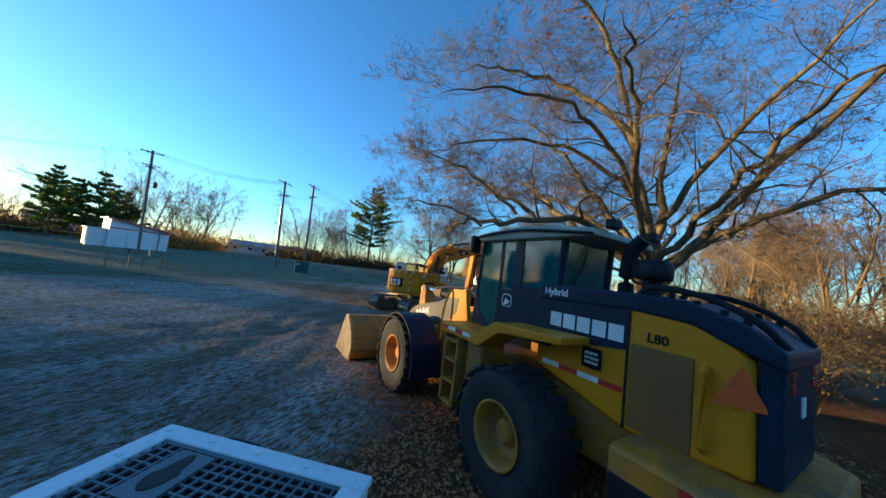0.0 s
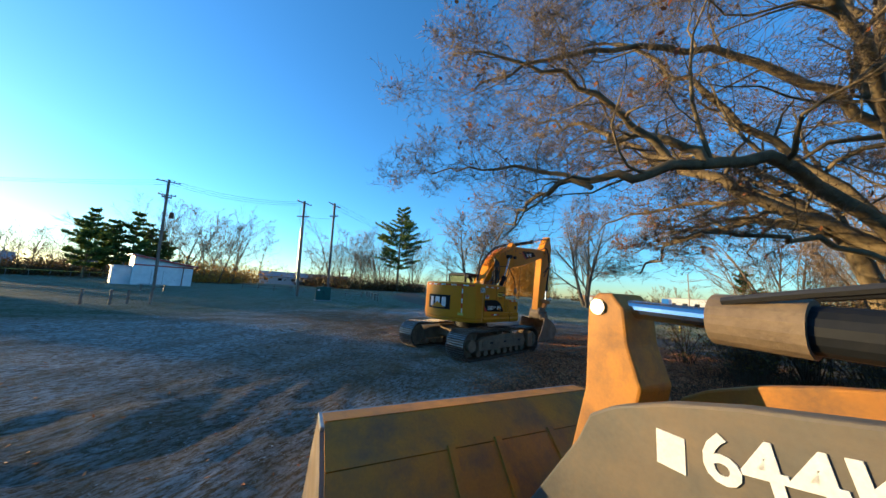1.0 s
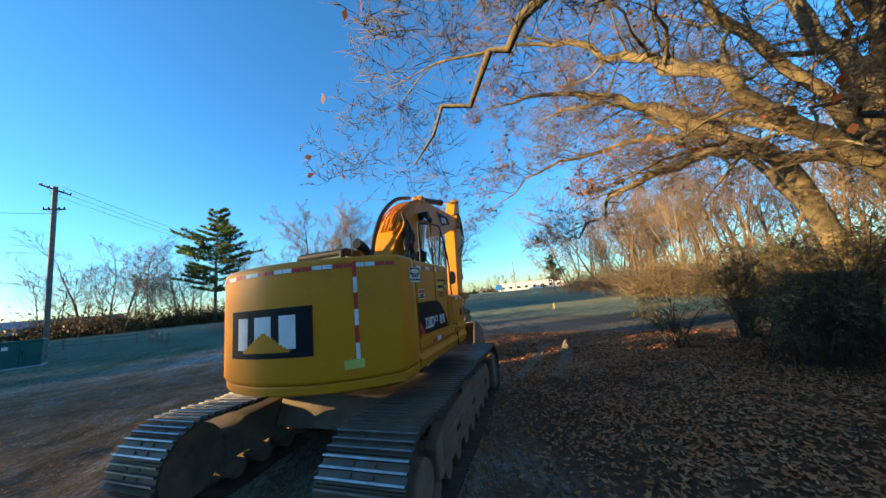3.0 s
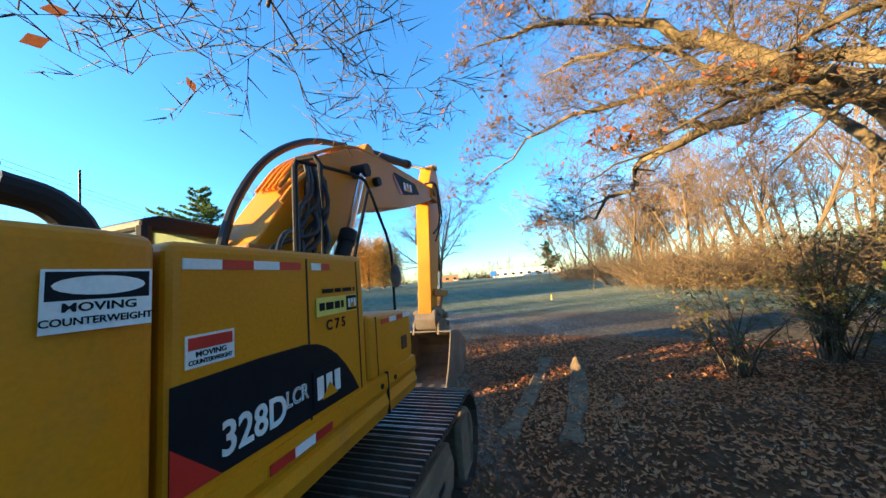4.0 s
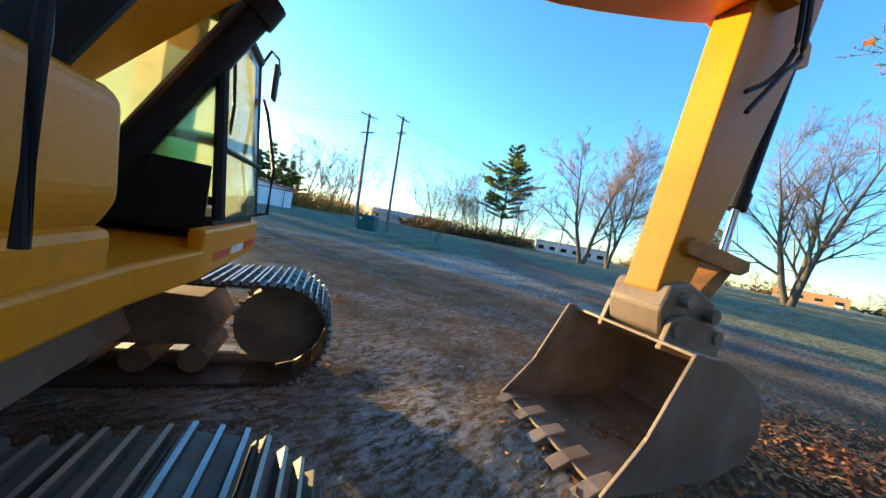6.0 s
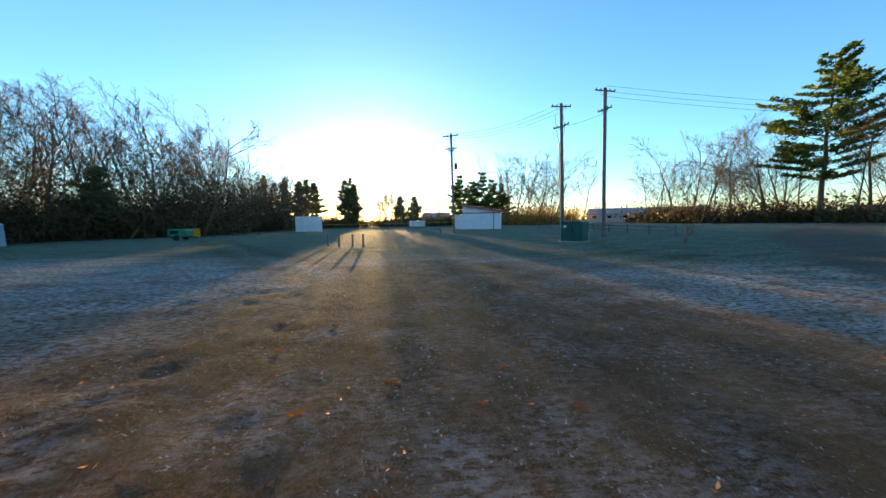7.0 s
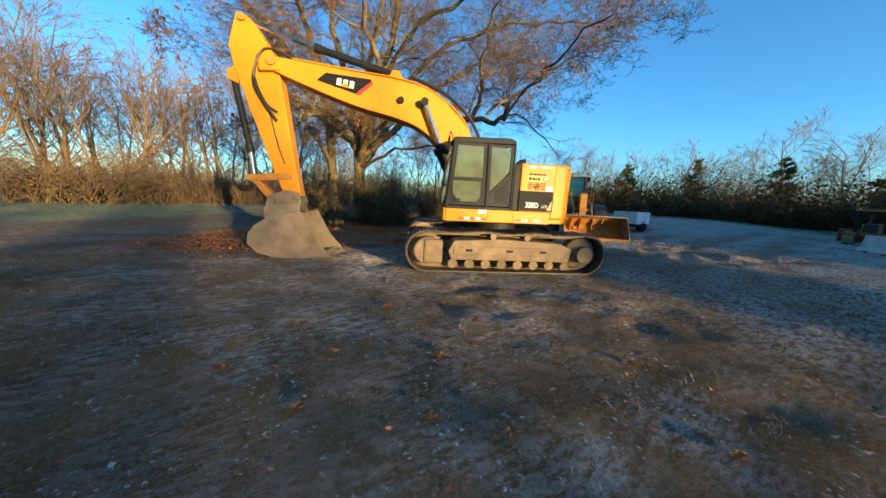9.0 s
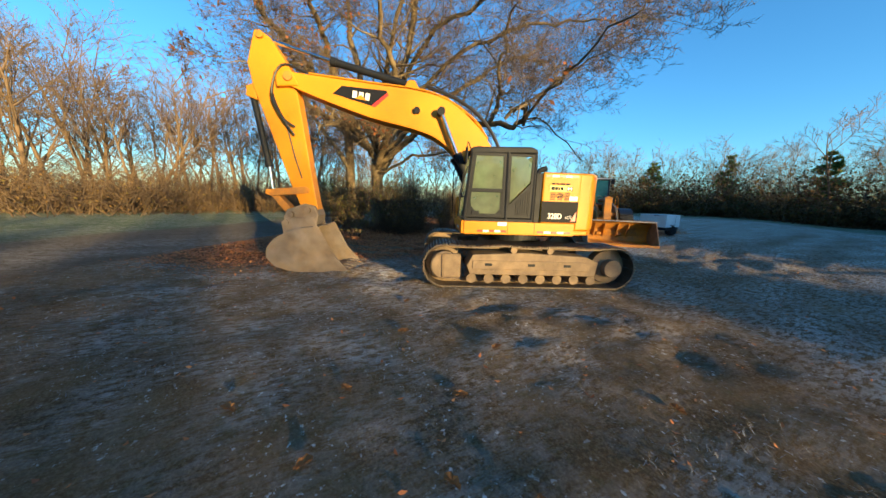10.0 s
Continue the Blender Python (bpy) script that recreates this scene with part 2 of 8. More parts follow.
def thing(name, m, label, category, group="", kind=""):
    ob = new(name)
    ob.matrix_world = m
    return tagged(ob, label, category, group, kind)


def B():
    return bmesh.new()


def box(bm, x0, x1, y0, y1, z0, z1, bev=0.0, m=None, seg=2):
    r = bmesh.ops.create_cube(bm, size=1.0)
    vs = r["verts"]
    bmesh.ops.scale(bm, vec=(abs(x1 - x0), abs(y1 - y0), abs(z1 - z0)), verts=vs)
    bmesh.ops.translate(bm, vec=((x0 + x1) / 2, (y0 + y1) / 2, (z0 + z1) / 2), verts=vs)
    if m is not None:
        bmesh.ops.transform(bm, matrix=m, verts=vs)
    if bev:
        es = list({e for v in vs for e in v.link_edges})
        bmesh.ops.bevel(bm, geom=es, offset=bev, segments=seg, profile=0.5, affect="EDGES")
    return bm


def prism(bm, pts, a, b, axis="y", bev=0.0, seg=2):
    """A flat outline pushed from a to b along an axis; pts are the other two coordinates in order."""
    def put(p, v):
        return {"y": (p[0], v, p[1]), "x": (v, p[0], p[1]), "z": (p[0], p[1], v)}[axis]
    va = [bm.verts.new(put(p, a)) for p in pts]
    vb = [bm.verts.new(put(p, b)) for p in pts]
    n = len(pts)
    fs = [bm.faces.new(va), bm.faces.new(vb[::-1])]
    fs += [bm.faces.new((va[i], vb[i], vb[(i + 1) % n], va[(i + 1) % n])) for i in range(n)]
    bmesh.ops.recalc_face_normals(bm, faces=fs)
    if bev:
        es = list({e for f in fs for e in f.edges})
        bmesh.ops.bevel(bm, geom=es, offset=bev, segments=seg, profile=0.5, affect="EDGES")
    return bm


def rod(bm, p, q, r, r2=None, n=14):
    p, q = Vector(p), Vector(q)
    d = q - p
    m = Matrix.Translation((p + q) / 2) @ d.to_track_quat("Z", "Y").to_matrix().to_4x4()
    bmesh.ops.create_cone(bm, cap_ends=True, segments=n, radius1=r, radius2=r if r2 is None else r2, depth=d.length, matrix=m)
    return bm


def tube(bm, pts, r, n=8, closed=False):
    """A round bar bent through points."""
    ps = [Vector(p) for p in pts]
    rings = []
    for i, p in enumerate(ps):
        a, b = ps[max(0, i - 1)], ps[min(len(ps) - 1, i + 1)]
        qd = (b - a).to_track_quat("Z", "Y")
        rings.append([bm.verts.new(p + qd @ Vector((r * math.cos(2 * math.pi * j / n), r * math.sin(2 * math.pi * j / n), 0))) for j in range(n)])
    for u, v in zip(rings, rings[1:]):
        for j in range(n):
            bm.faces.new((u[j], u[(j + 1) % n], v[(j + 1) % n], v[j]))
    bm.faces.new(rings[0][::-1])
    bm.faces.new(rings[-1])
    return bm


def bent(pts, k=5):
    """A smooth curve through points."""
    ps = [Vector(p) for p in pts]
    ps = [ps[0] * 2 - ps[1]] + ps + [ps[-1] * 2 - ps[-2]]
    out = []
    for i in range(1, len(ps) - 2):
        p0, p1, p2, p3 = ps[i - 1:i + 3]
        for j in range(k):
            t = j / k
            out.append(0.5 * ((2 * p1) + (p2 - p0) * t + (2 * p0 - 5 * p1 + 4 * p2 - p3) * t * t + (3 * p1 - p0 - 3 * p2 + p3) * t ** 3))
    return out + [ps[-2]]


def turned(bm, prof, n=32, m=None):
    """A profile of (radius, place along y) turned round the y axis."""
    rings = []
    for r, y in prof:
        ring = []
        for j in range(n):
            a = 2 * math.pi * j / n
            v = Vector((r * math.cos(a), y, r * math.sin(a)))
            ring.append(bm.verts.new(m @ v if m is not None else v))
        rings.append(ring)
    for u, v in zip(rings, rings[1:]):
        for j in range(n):
            bm.faces.new((u[j], v[j], v[(j + 1) % n], u[(j + 1) % n]))
    return bm


def letters(text, size, material, parent, m, name="lettering", label="", squeeze=1.0, outline=False):
    """Raised words in the built-in font, flat in the local xy plane of m."""
    cu = bpy.data.curves.new(name, "FONT")
    cu.body, cu.size, cu.extrude, cu.align_x, cu.align_y = text, size, 0.002, "CENTER", "CENTER"
    cu.resolution_u = 3
    if outline:
        cu.fill_mode, cu.bevel_depth, cu.extrude = "NONE", size * 0.025, 0.0
    else:
        cu.offset = size * 0.02
    tmp = bpy.data.objects.new(name, cu)
    scene.collection.objects.link(tmp)
    bpy.context.view_layer.update()
    me = bpy.data.meshes.new_from_object(tmp.evaluated_get(bpy.context.evaluated_depsgraph_get()))
    bpy.data.objects.remove(tmp)
    me.transform(m @ Matrix.Diagonal((squeeze, 1, 1, 1)))
    me.materials.clear()
    me.materials.append(material)
    ob = new(name, me)
    ob.parent = parent
    if label:
        tagged(ob, label)
    return ob


def quads(name, verts, faces, material, parent=None, smooth=False):
    """A mesh from arrays of places and faces of three or four corners."""
    verts, faces = np.asarray(verts, np.float32).reshape(-1, 3), np.asarray(faces, np.int32)
    faces = faces.reshape(-1, faces.shape[-1])
    me = bpy.data.meshes.new(name)
    me.vertices.add(len(verts))
    me.vertices.foreach_set("co", verts.ravel())
    me.loops.add(faces.size)
    me.loops.foreach_set("vertex_index", faces.ravel())
    me.polygons.add(len(faces))
    me.polygons.foreach_set("loop_start", np.arange(0, faces.size, faces.shape[1], dtype=np.int32))
    me.update(calc_edges=True)
    me.materials.append(material)
    if smooth:
        me.shade_smooth()
    ob = new(name, me)
    if parent:
        ob.parent = parent
    return ob


def tube_arrays(branches, sides):
    """Places and faces of many tapered tubes; branches are (points, radii)."""
    by = {}
    for p, r in branches:
        by.setdefault(len(p), []).append((p, r))
    vs, fs, base = [], [], 0
    ang = 2 * np.pi * np.arange(sides) / sides
    for k, some in by.items():
        P = np.array([p for p, _ in some], float)
        R = np.array([r for _, r in some], float)
        T = np.gradient(P, axis=1)
        T /= np.linalg.norm(T, axis=-1, keepdims=True) + 1e-9
        ref = np.where(np.abs(T[..., 2:3]) > 0.9, np.array([1.0, 0, 0]), np.array([0, 0, 1.0]))
        U = np.cross(T, ref)
        U /= np.linalg.norm(U, axis=-1, keepdims=True) + 1e-9
        W = np.cross(T, U)
        ring = P[:, :, None] + R[:, :, None, None] * (np.cos(ang)[:, None] * U[:, :, None] + np.sin(ang)[:, None] * W[:, :, None])
        b = len(some)
        idx = base + np.arange(b * k * sides).reshape(b, k, sides)
        nx = np.roll(idx, -1, axis=2)
        fs.append(np.stack([idx[:, :-1], nx[:, :-1], nx[:, 1:], idx[:, 1:]], -1).reshape(-1, 4))
        vs.append(ring.reshape(-1, 3))
        base += b * k * sides
    return np.concatenate(vs), np.concatenate(fs)


def thirds(va, fa):
    """The same with three-cornered faces."""
    return va, np.concatenate([fa[:, [0, 1, 2]], fa[:, [0, 2, 3]]])


def spikes(branches):
    """Fine twigs as slim three-sided points; branches are (points, radii)."""
    a, b = np.array([q[0] for q, _ in branches], float), np.array([q[-1] for q, _ in branches], float)
    r = np.array([q[0] for _, q in branches], float)[:, None, None]
    t = b - a
    u = np.cross(t, np.where(np.abs(t[:, 2:3]) > 0.9 * np.linalg.norm(t, axis=1, keepdims=True), np.array([1.0, 0, 0]), np.array([0, 0, 1.0])))
    u /= np.linalg.norm(u, axis=1, keepdims=True) + 1e-9
    w = np.cross(t, u)
    w /= np.linalg.norm(w, axis=1, keepdims=True) + 1e-9
    ang = 2 * np.pi * np.arange(3) / 3
    ring = a[:, None] + r * (np.cos(ang)[:, None] * u[:, None] + np.sin(ang)[:, None] * w[:, None])
    vs = np.concatenate([ring, b[:, None]], 1).reshape(-1, 3)
    i = 4 * np.arange(len(a))[:, None, None]
    return vs, (i + np.array([[0, 1, 3], [1, 2, 3], [2, 0, 3]])).reshape(-1, 3)


LATTICE = {}


def value_noise(x, y, size, seed):
    """Smooth noise on a lattice with cells of the given size, 0 to 1."""
    if seed not in LATTICE:
        LATTICE[seed] = np.random.RandomState(seed).rand(256, 256)
    tab = LATTICE[seed]
    u, v = np.asarray(x, float) / size, np.asarray(y, float) / size
    i, j = np.floor(u).astype(int), np.floor(v).astype(int)
    f, g = u - i, v - j
    f, g = f * f * (3 - 2 * f), g * g * (3 - 2 * g)
    a = tab[i % 256, j % 256] * (1 - f) + tab[(i + 1) % 256, j % 256] * f
    b = tab[i % 256, (j + 1) % 256] * (1 - f) + tab[(i + 1) % 256, (j + 1) % 256] * f
    return a * (1 - g) + b * g


def leaf_arrays(rng, centres, size, flat=0.0, ratio=0.55, wild=1.0):
    """Small four-cornered leaves at places, turned at random; flat: how level they lie."""
    c = np.asarray(centres, float)
    n = len(c)
    a = rng.normal(size=(n, 3)) * np.array([1, 1, 1 - flat])
    a /= np.linalg.norm(a, axis=1, keepdims=True) + 1e-9
    b = np.cross(a, rng.normal(size=(n, 3)) * (1 - flat) + np.array([0, 0, flat * 2.0]))
    b /= np.linalg.norm(b, axis=1, keepdims=True) + 1e-9
    s = (size * (0.6 + 0.8 * rng.random(n)))[:, None]
    up = np.cross(a, b) * s * 0.18 * wild
    V = np.stack([c - a * s, c + b * s * ratio + up, c + a * s, c - b * s * ratio + up], 1)
    return V.reshape(-1, 3), np.arange(4 * n).reshape(-1, 4)


def joined(parts):
    vs, fs, base = [], [], 0
    for v, f in parts:
        vs.append(v)
        fs.append(f + base)
        base += len(v)
    return np.concatenate(vs), np.concatenate(fs)


def grow(rng, start, way, length, radius, levels, out, level=0, droop=0.0, rise=0.0, wiggle=0.25, kids=(5, 7, 6, 5, 4), spread=0.85, shrink=0.62, thin=0.55, segs=(7, 6, 5, 4, 3), first=0.25, tip=0.2):
    """A branch and its side branches, laid into out as (level, points, radii)."""
    k = segs[min(level, len(segs) - 1)]
    p, d = np.array(start, float), np.array(way, float)
    d /= np.linalg.norm(d)
    pts, ways = [p.copy()], [d.copy()]
    for i in range(k):
        d = d + rng.normal(size=3) * wiggle * (0.6 + 0.15 * level)
        d[2] += rise - droop * (i / k) * (0.5 + level * 0.3)
        d /= np.linalg.norm(d)
        p = p + d * length / k
        pts.append(p.copy())
        ways.append(d.copy())
    rad = [radius * (1 - (1 - tip) * i / k) for i in range(k + 1)]
    out.append((level, np.array(pts), np.array(rad)))
    if level + 1 >= levels:
        return
    branch_off(rng, pts, ways, rad, length, levels, out, level, droop, rise, wiggle, kids, spread, shrink, thin, segs, first, tip)


def branch_off(rng, pts, ways, rad, length, levels, out, level, droop, rise, wiggle, kids, spread, shrink, thin, segs, first, tip, lowest=-0.2):
    k = len(pts) - 1
    n = kids[min(level, len(kids) - 1)]
    for j in range(n):
        u = first + (1 - first) * (j + rng.random()) / n
        x = min(u * k, k - 1e-3)
        i, fr = int(x), x - int(x)
        p = pts[i] * (1 - fr) + pts[i + 1] * fr
        d = ways[i]
        side = rng.normal(size=3)
        side -= side @ d * d
        side /= np.linalg.norm(side) + 1e-9
        s = spread * (0.7 + 0.6 * rng.random())
        w = d * math.cos(s) + side * math.sin(s)
        if w[2] < lowest:
            w[2] = lowest + 0.3 * (lowest - w[2])
        ln = length * shrink * (1.15 - 0.6 * u) * (0.7 + 0.6 * rng.random())
        r = min(rad[i] * thin * (0.7 + 0.5 * rng.random()), rad[i] * 0.85)
        grow(rng, p, w, ln, max(r, 0.0048), levels, out, level + 1, droop, rise, wiggle, kids, spread, shrink, thin, segs, first, tip)


def smooth01(x, a, b):
    t = np.clip((x - a) / (b - a), 0, 1)
    return t * t * (3 - 2 * t)


# ---- ground ----
def away(az, d, cx=0.0, cy=22.0):
    """A place at a bearing (degrees to the left of +y) and distance from the middle of the lot."""
    return cx - d * math.sin(radians(az)), cy + d * math.cos(radians(az))


def to_line(x, y, pts):
    """Distance of places to a bent line."""
    best = np.full(np.shape(x), 1e9)
    for (ax, ay), (bx, by) in zip(pts, pts[1:]):
        dx, dy = bx - ax, by - ay
        t = np.clip(((x - ax) * dx + (y - ay) * dy) / (dx * dx + dy * dy), 0, 1)
        best = np.minimum(best, np.hypot(x - ax - t * dx, y - ay - t * dy))
    return best


def waves(x, y, seed, scale):
    """Cheap smooth noise from a few turned sines, about -1 to 1."""
    r = np.random.RandomState(seed)
    out = 0
    for i in range(7):
        a, f, p = r.rand() * 6.28, scale * (0.6 + 1.2 * r.rand()), r.rand(2) * 6.28
        out = out + np.sin((x * math.cos(a) + y * math.sin(a)) * f + p[0] + 1.3 * np.sin((x * -math.sin(a) + y * math.cos(a)) * f * 0.7 + p[1]))
    return out / 4.0


DRIVE = [(40, -30), (27, -4), (19, 12), (12.5, 22.5), (7, 29.5), (-1, 39), (-9, 53), (-16, 72), (-20, 100)]
RUTS = [[(-9, -14), (-6.5, 0), (-5, 9), (-5.5, 17), (-9, 28), (-10, 40)], [(-11.3, -14), (-8.8, 0), (-7.3, 9), (-7.8, 17), (-11.3, 28), (-12.5, 40)],
        [(-3.5, 2), (-3.4, 9), (-5, 15), (-6.2, 21), (-3, 27), (3, 31)], [(-5.4, 2), (-5.3, 9), (-7, 15), (-8.2, 21.5), (-4.2, 28.8), (2, 33)],
        [(-40, 10), (-22, 17), (-8, 24), (0, 27.5), (6, 27)], [(-7.5, 7.5), (-5.2, 10.1), (-4.6, 11.9), (-4.1, 13.8), (-4.4, 16)], [(-8.6, 8.8), (-7.0, 10.9), (-6.8, 11.9), (-5.9, 12.9), (-5.4, 15)], [(-40, 12.2), (-22, 19.2), (-8, 26.2), (0, 29.7), (6, 29.2)]]
MOUNDS = [(4.9, 21.0, 0.07, 0.6), (3.3, 18.9, 0.08, 0.45), (-6.5, 10.6, 0.12, 0.5), (-20.5, 20.5, 0.14, 0.5)]


def ground_z(x, y):
    x, y = np.asarray(x, float), np.asarray(y, float)
    z = 0.013 * np.clip(y - 32, 0, 70) - 0.016 * np.clip(4 - y, 0, 40) * smooth01(-x, 4, 18)
    near = np.exp(-(((x + 1) / 45) ** 2 + ((y - 18) / 45) ** 2))
    z = z + near * (0.012 * waves(x, y, 3, 0.6) + 0.009 * waves(x, y, 5, 3.1) + 0.009 * waves(x, y, 8, 9.0))
    lump = smooth01(value_noise(x, y, 1.7, 12), 0.3, 0.75) * near * (1 - 0.75 * smooth01(-to_line(x, y, DRIVE), -4.5, -3.0))
    z = z + lump * (0.075 * (value_noise(x, y, 0.55, 13) - 0.4) + 0.05 * (value_noise(x, y, 0.27, 14) - 0.4))
    for line in RUTS:
        d = to_line(x, y, line)
        z = z + (0.6 + 0.4 * waves(x, y, 41, 0.8)) * (1 + 1.2 * smooth01(15 - y, 0, 4)) * (0.35 + 0.65 * smooth01(18 - y, -2, 2)) * (0.014 * np.exp(-((d - 0.42) / 0.16) ** 2) - 0.022 * np.exp(-(d / 0.26) ** 2))
    for mx, my, h, w in MOUNDS:
        z = z + h * np.exp(-(((x - mx) / w) ** 2 + ((y - my) / (w * 1.5)) ** 2))
    return z


def gz(x, y):
    return float(ground_z(x, y))


def build_ground():
    n = 410
    u = np.linspace(-1, 1, n)
    s = np.sinh(u * 8.0) / math.sinh(8.0) * 2600 + u * 16
    X, Y = np.meshgrid(s - 4.0, s + 17.0, indexing="ij")
    Z = ground_z(X, Y)
    idx = np.arange(n * n).reshape(n, n)
    F = np.stack([idx[:-1, :-1], idx[1:, :-1], idx[1:, 1:], idx[:-1, 1:]], -1)
    ob = quads("ground", np.stack([X, Y, Z], -1), F, ground_material(), smooth=True)
    tagged(ob, "frosty dirt lot with ruts, leaf litter and short grass beyond", "ground", kind="structure")
    me = ob.data
    x, y = X.ravel(), Y.ravel()
    lot = smooth01(-to_line(x, y, [(-4, -30), (-12, -4), (-9, 12), (-6, 21), (-2, 26)]) + 3 * waves(x, y, 11, 0.15), -16, -9)
    lit = smooth01(-to_line(x, y, [(3.2, -6), (2.6, 6), (4.5, 14), (4.8, 18.0), (6.5, 21.5)]) + 0.9 * waves(x, y, 21, 0.7), -5.2, -3.4)
    lit = np.maximum(lit, smooth01(-np.hypot(x - 15, y - 8) + 2 * waves(x, y, 22, 0.3), -13, -9))
    drv = smooth01(-to_line(x, y, DRIVE) + 0.5 * waves(x, y, 31, 0.5), -3.6, -2.6)
    rut = np.exp(-(np.min([to_line(x, y, l) for l in RUTS], axis=0) / 0.75) ** 2)
    bare = smooth01(-to_line(x, y, [(-1.0, 16.5), (-3.5, 20.5), (-6.5, 24.5), (-10, 27), (-3, 27), (4, 24)]) + 1.5 * waves(x, y, 51, 0.5) + 0.6 * waves(x, y, 52, 2.2), -5.4, -2.4)
    for name, val in (("lot", lot), ("litter", lit * (1 - drv)), ("drive", drv), ("rut", rut), ("bare", bare)):
        at = me.attributes.new(name, "FLOAT", "POINT")
        at.data.foreach_set("value", val.astype(np.float32))
    return ob


def ground_material():
    m = bpy.data.materials.new("frosty_ground")
    m.use_nodes = True
    n, k = m.node_tree.nodes, m.node_tree.links
    bs = n["Principled BSDF"]
    tc = n.new("ShaderNodeTexCoord")

    def noise_tex(scale, detail=6, rough=0.6, stretch=None):
        t = n.new("ShaderNodeTexNoise")
        t.inputs["Scale"].default_value, t.inputs["Detail"].default_value, t.inputs["Roughness"].default_value = scale, detail, rough
        if stretch:
            mp = n.new("ShaderNodeMapping")
            mp.vector_type = "TEXTURE"
            mp.inputs["Scale"].default_value = stretch
            mp.inputs["Rotation"].default_value = (0, 0, -0.3)
            k.new(tc.outputs["Object"], mp.inputs["Vector"])
            k.new(mp.outputs["Vector"], t.inputs["Vector"])
        else:
            k.new(tc.outputs["Object"], t.inputs["Vector"])
        return t.outputs["Fac"]

    def span(v, a, b, lo=0.0, hi=1.0):
        r = n.new("ShaderNodeMapRange")
        r.inputs["From Min"].default_value, r.inputs["From Max"].default_value = a, b
        r.inputs["To Min"].default_value, r.inputs["To Max"].default_value = lo, hi
        k.new(v, r.inputs["Value"])
        return r.outputs["Result"]

    def mix(f, a, b):
        x = n.new("ShaderNodeMix")
        x.data_type = "RGBA"
        k.new(f, x.inputs["Factor"])
        for s, v in (("A", a), ("B", b)):
            if isinstance(v, tuple):
                x.inputs[s].default_value = (*v, 1)
            else:
                k.new(v, x.inputs[s])
        return x.outputs["Result"]

    def math_op(op, a, b):
        x = n.new("ShaderNodeMath")
        x.operation = op
        for i, v in enumerate((a, b)):
            if isinstance(v, (int, float)):
                x.inputs[i].default_value = v
            else:
                k.new(v, x.inputs[i])
        return x.outputs[0]

    def attr(name):
        a = n.new("ShaderNodeAttribute")
        a.attribute_name = name
        return a.outputs["Fac"]

    big, mid, fine, grain = noise_tex(0.13), noise_tex(0.9), noise_tex(7.0, 8, 0.7), noise_tex(38, 6, 0.7)
    soil = mix(span(mid, 0.35, 0.65), (0.10, 0.062, 0.030), (0.23, 0.148, 0.074))
    soil = mix(span(grain, 0.45, 0.65, 0, 0.8), soil, (0.32, 0.225, 0.122))
    grass = mix(span(fine, 0.35, 0.65), (0.045, 0.085, 0.028), (0.095, 0.125, 0.045))
    grass = mix(span(big, 0.4, 0.6), grass, (0.085, 0.105, 0.042))
    lotf = math_op("MULTIPLY", attr("lot"), span(fine, 0.25, 0.5, 0.6, 1.0))
    base = mix(lotf, grass, soil)
    gravel = mix(span(grain, 0.35, 0.7), (0.10, 0.078, 0.052), (0.17, 0.14, 0.10))
    base = mix(attr("drive"), base, gravel)
    # frost lies on the tufts, and is gone where wheels have run
    frost = math_op("MULTIPLY", span(noise_tex(7.0, 9, 0.78, (0.5, 1.5, 1)), 0.44, 0.54), span(noise_tex(0.55, 6, 0.65, (0.45, 1.8, 1)), 0.34, 0.56, 0.38, 1.0))
    frost = math_op("MULTIPLY", frost, math_op("SUBTRACT", 1.0, math_op("MULTIPLY", attr("rut"), 0.5)))
    frost = math_op("MULTIPLY", frost, span(fine, 0.35, 0.6, 0.45, 1.0))
    frost = math_op("MULTIPLY", frost, math_op("SUBTRACT", 1.0, math_op("MULTIPLY", attr("drive"), 0.6)))
    frost = math_op("MULTIPLY", frost, span(attr("lot"), 0.0, 1.0, 0.40, 1.0))
    thaw = math_op("MULTIPLY", attr("bare"), span(noise_tex(1.1, 6, 0.65), 0.38, 0.66, 0.97, 0.35))
    frost = math_op("MULTIPLY", frost, math_op("SUBTRACT", 1.0, thaw))
    speck = math_op("MULTIPLY", span(noise_tex(15, 5, 0.65), 0.60, 0.66), span(noise_tex(1.7, 4, 0.6), 0.42, 0.60, 0.15, 0.9))
    speck = math_op("MULTIPLY", speck, span(attr("lot"), 0.3, 1.0))
    frost = math_op("MAXIMUM", frost, math_op("MULTIPLY", speck, math_op("SUBTRACT", 1.0, attr("drive"))))
    base = mix(frost, base, (0.78, 0.77, 0.74))
    duff = mix(span(fine, 0.35, 0.65), (0.12, 0.06, 0.03), (0.22, 0.11, 0.055))
    base = mix(math_op("MULTIPLY", attr("litter"), span(mid, 0.2, 0.5, 0.7, 1.0)), base, duff)
    k.new(base, bs.inputs["Base Color"])
    bs.inputs["Roughness"].default_value = 0.95
    bs.inputs["Diffuse Roughness"].default_value = 1.0
    bs.inputs["Specular IOR Level"].default_value = 0.03
    h = math_op("ADD", math_op("ADD", math_op("MULTIPLY", fine, 0.8), math_op("MULTIPLY", grain, 0.35)), math_op("MULTIPLY", noise_tex(2.6, 5, 0.6), 1.3))
    bp = n.new("ShaderNodeBump")
    bp.inputs["Strength"].default_value, bp.inputs["Distance"].default_value = 1.0, 0.13
    k.new(h, bp.inputs["Height"])
    k.new(bp.outputs["Normal"], bs.inputs["Normal"])
    return m


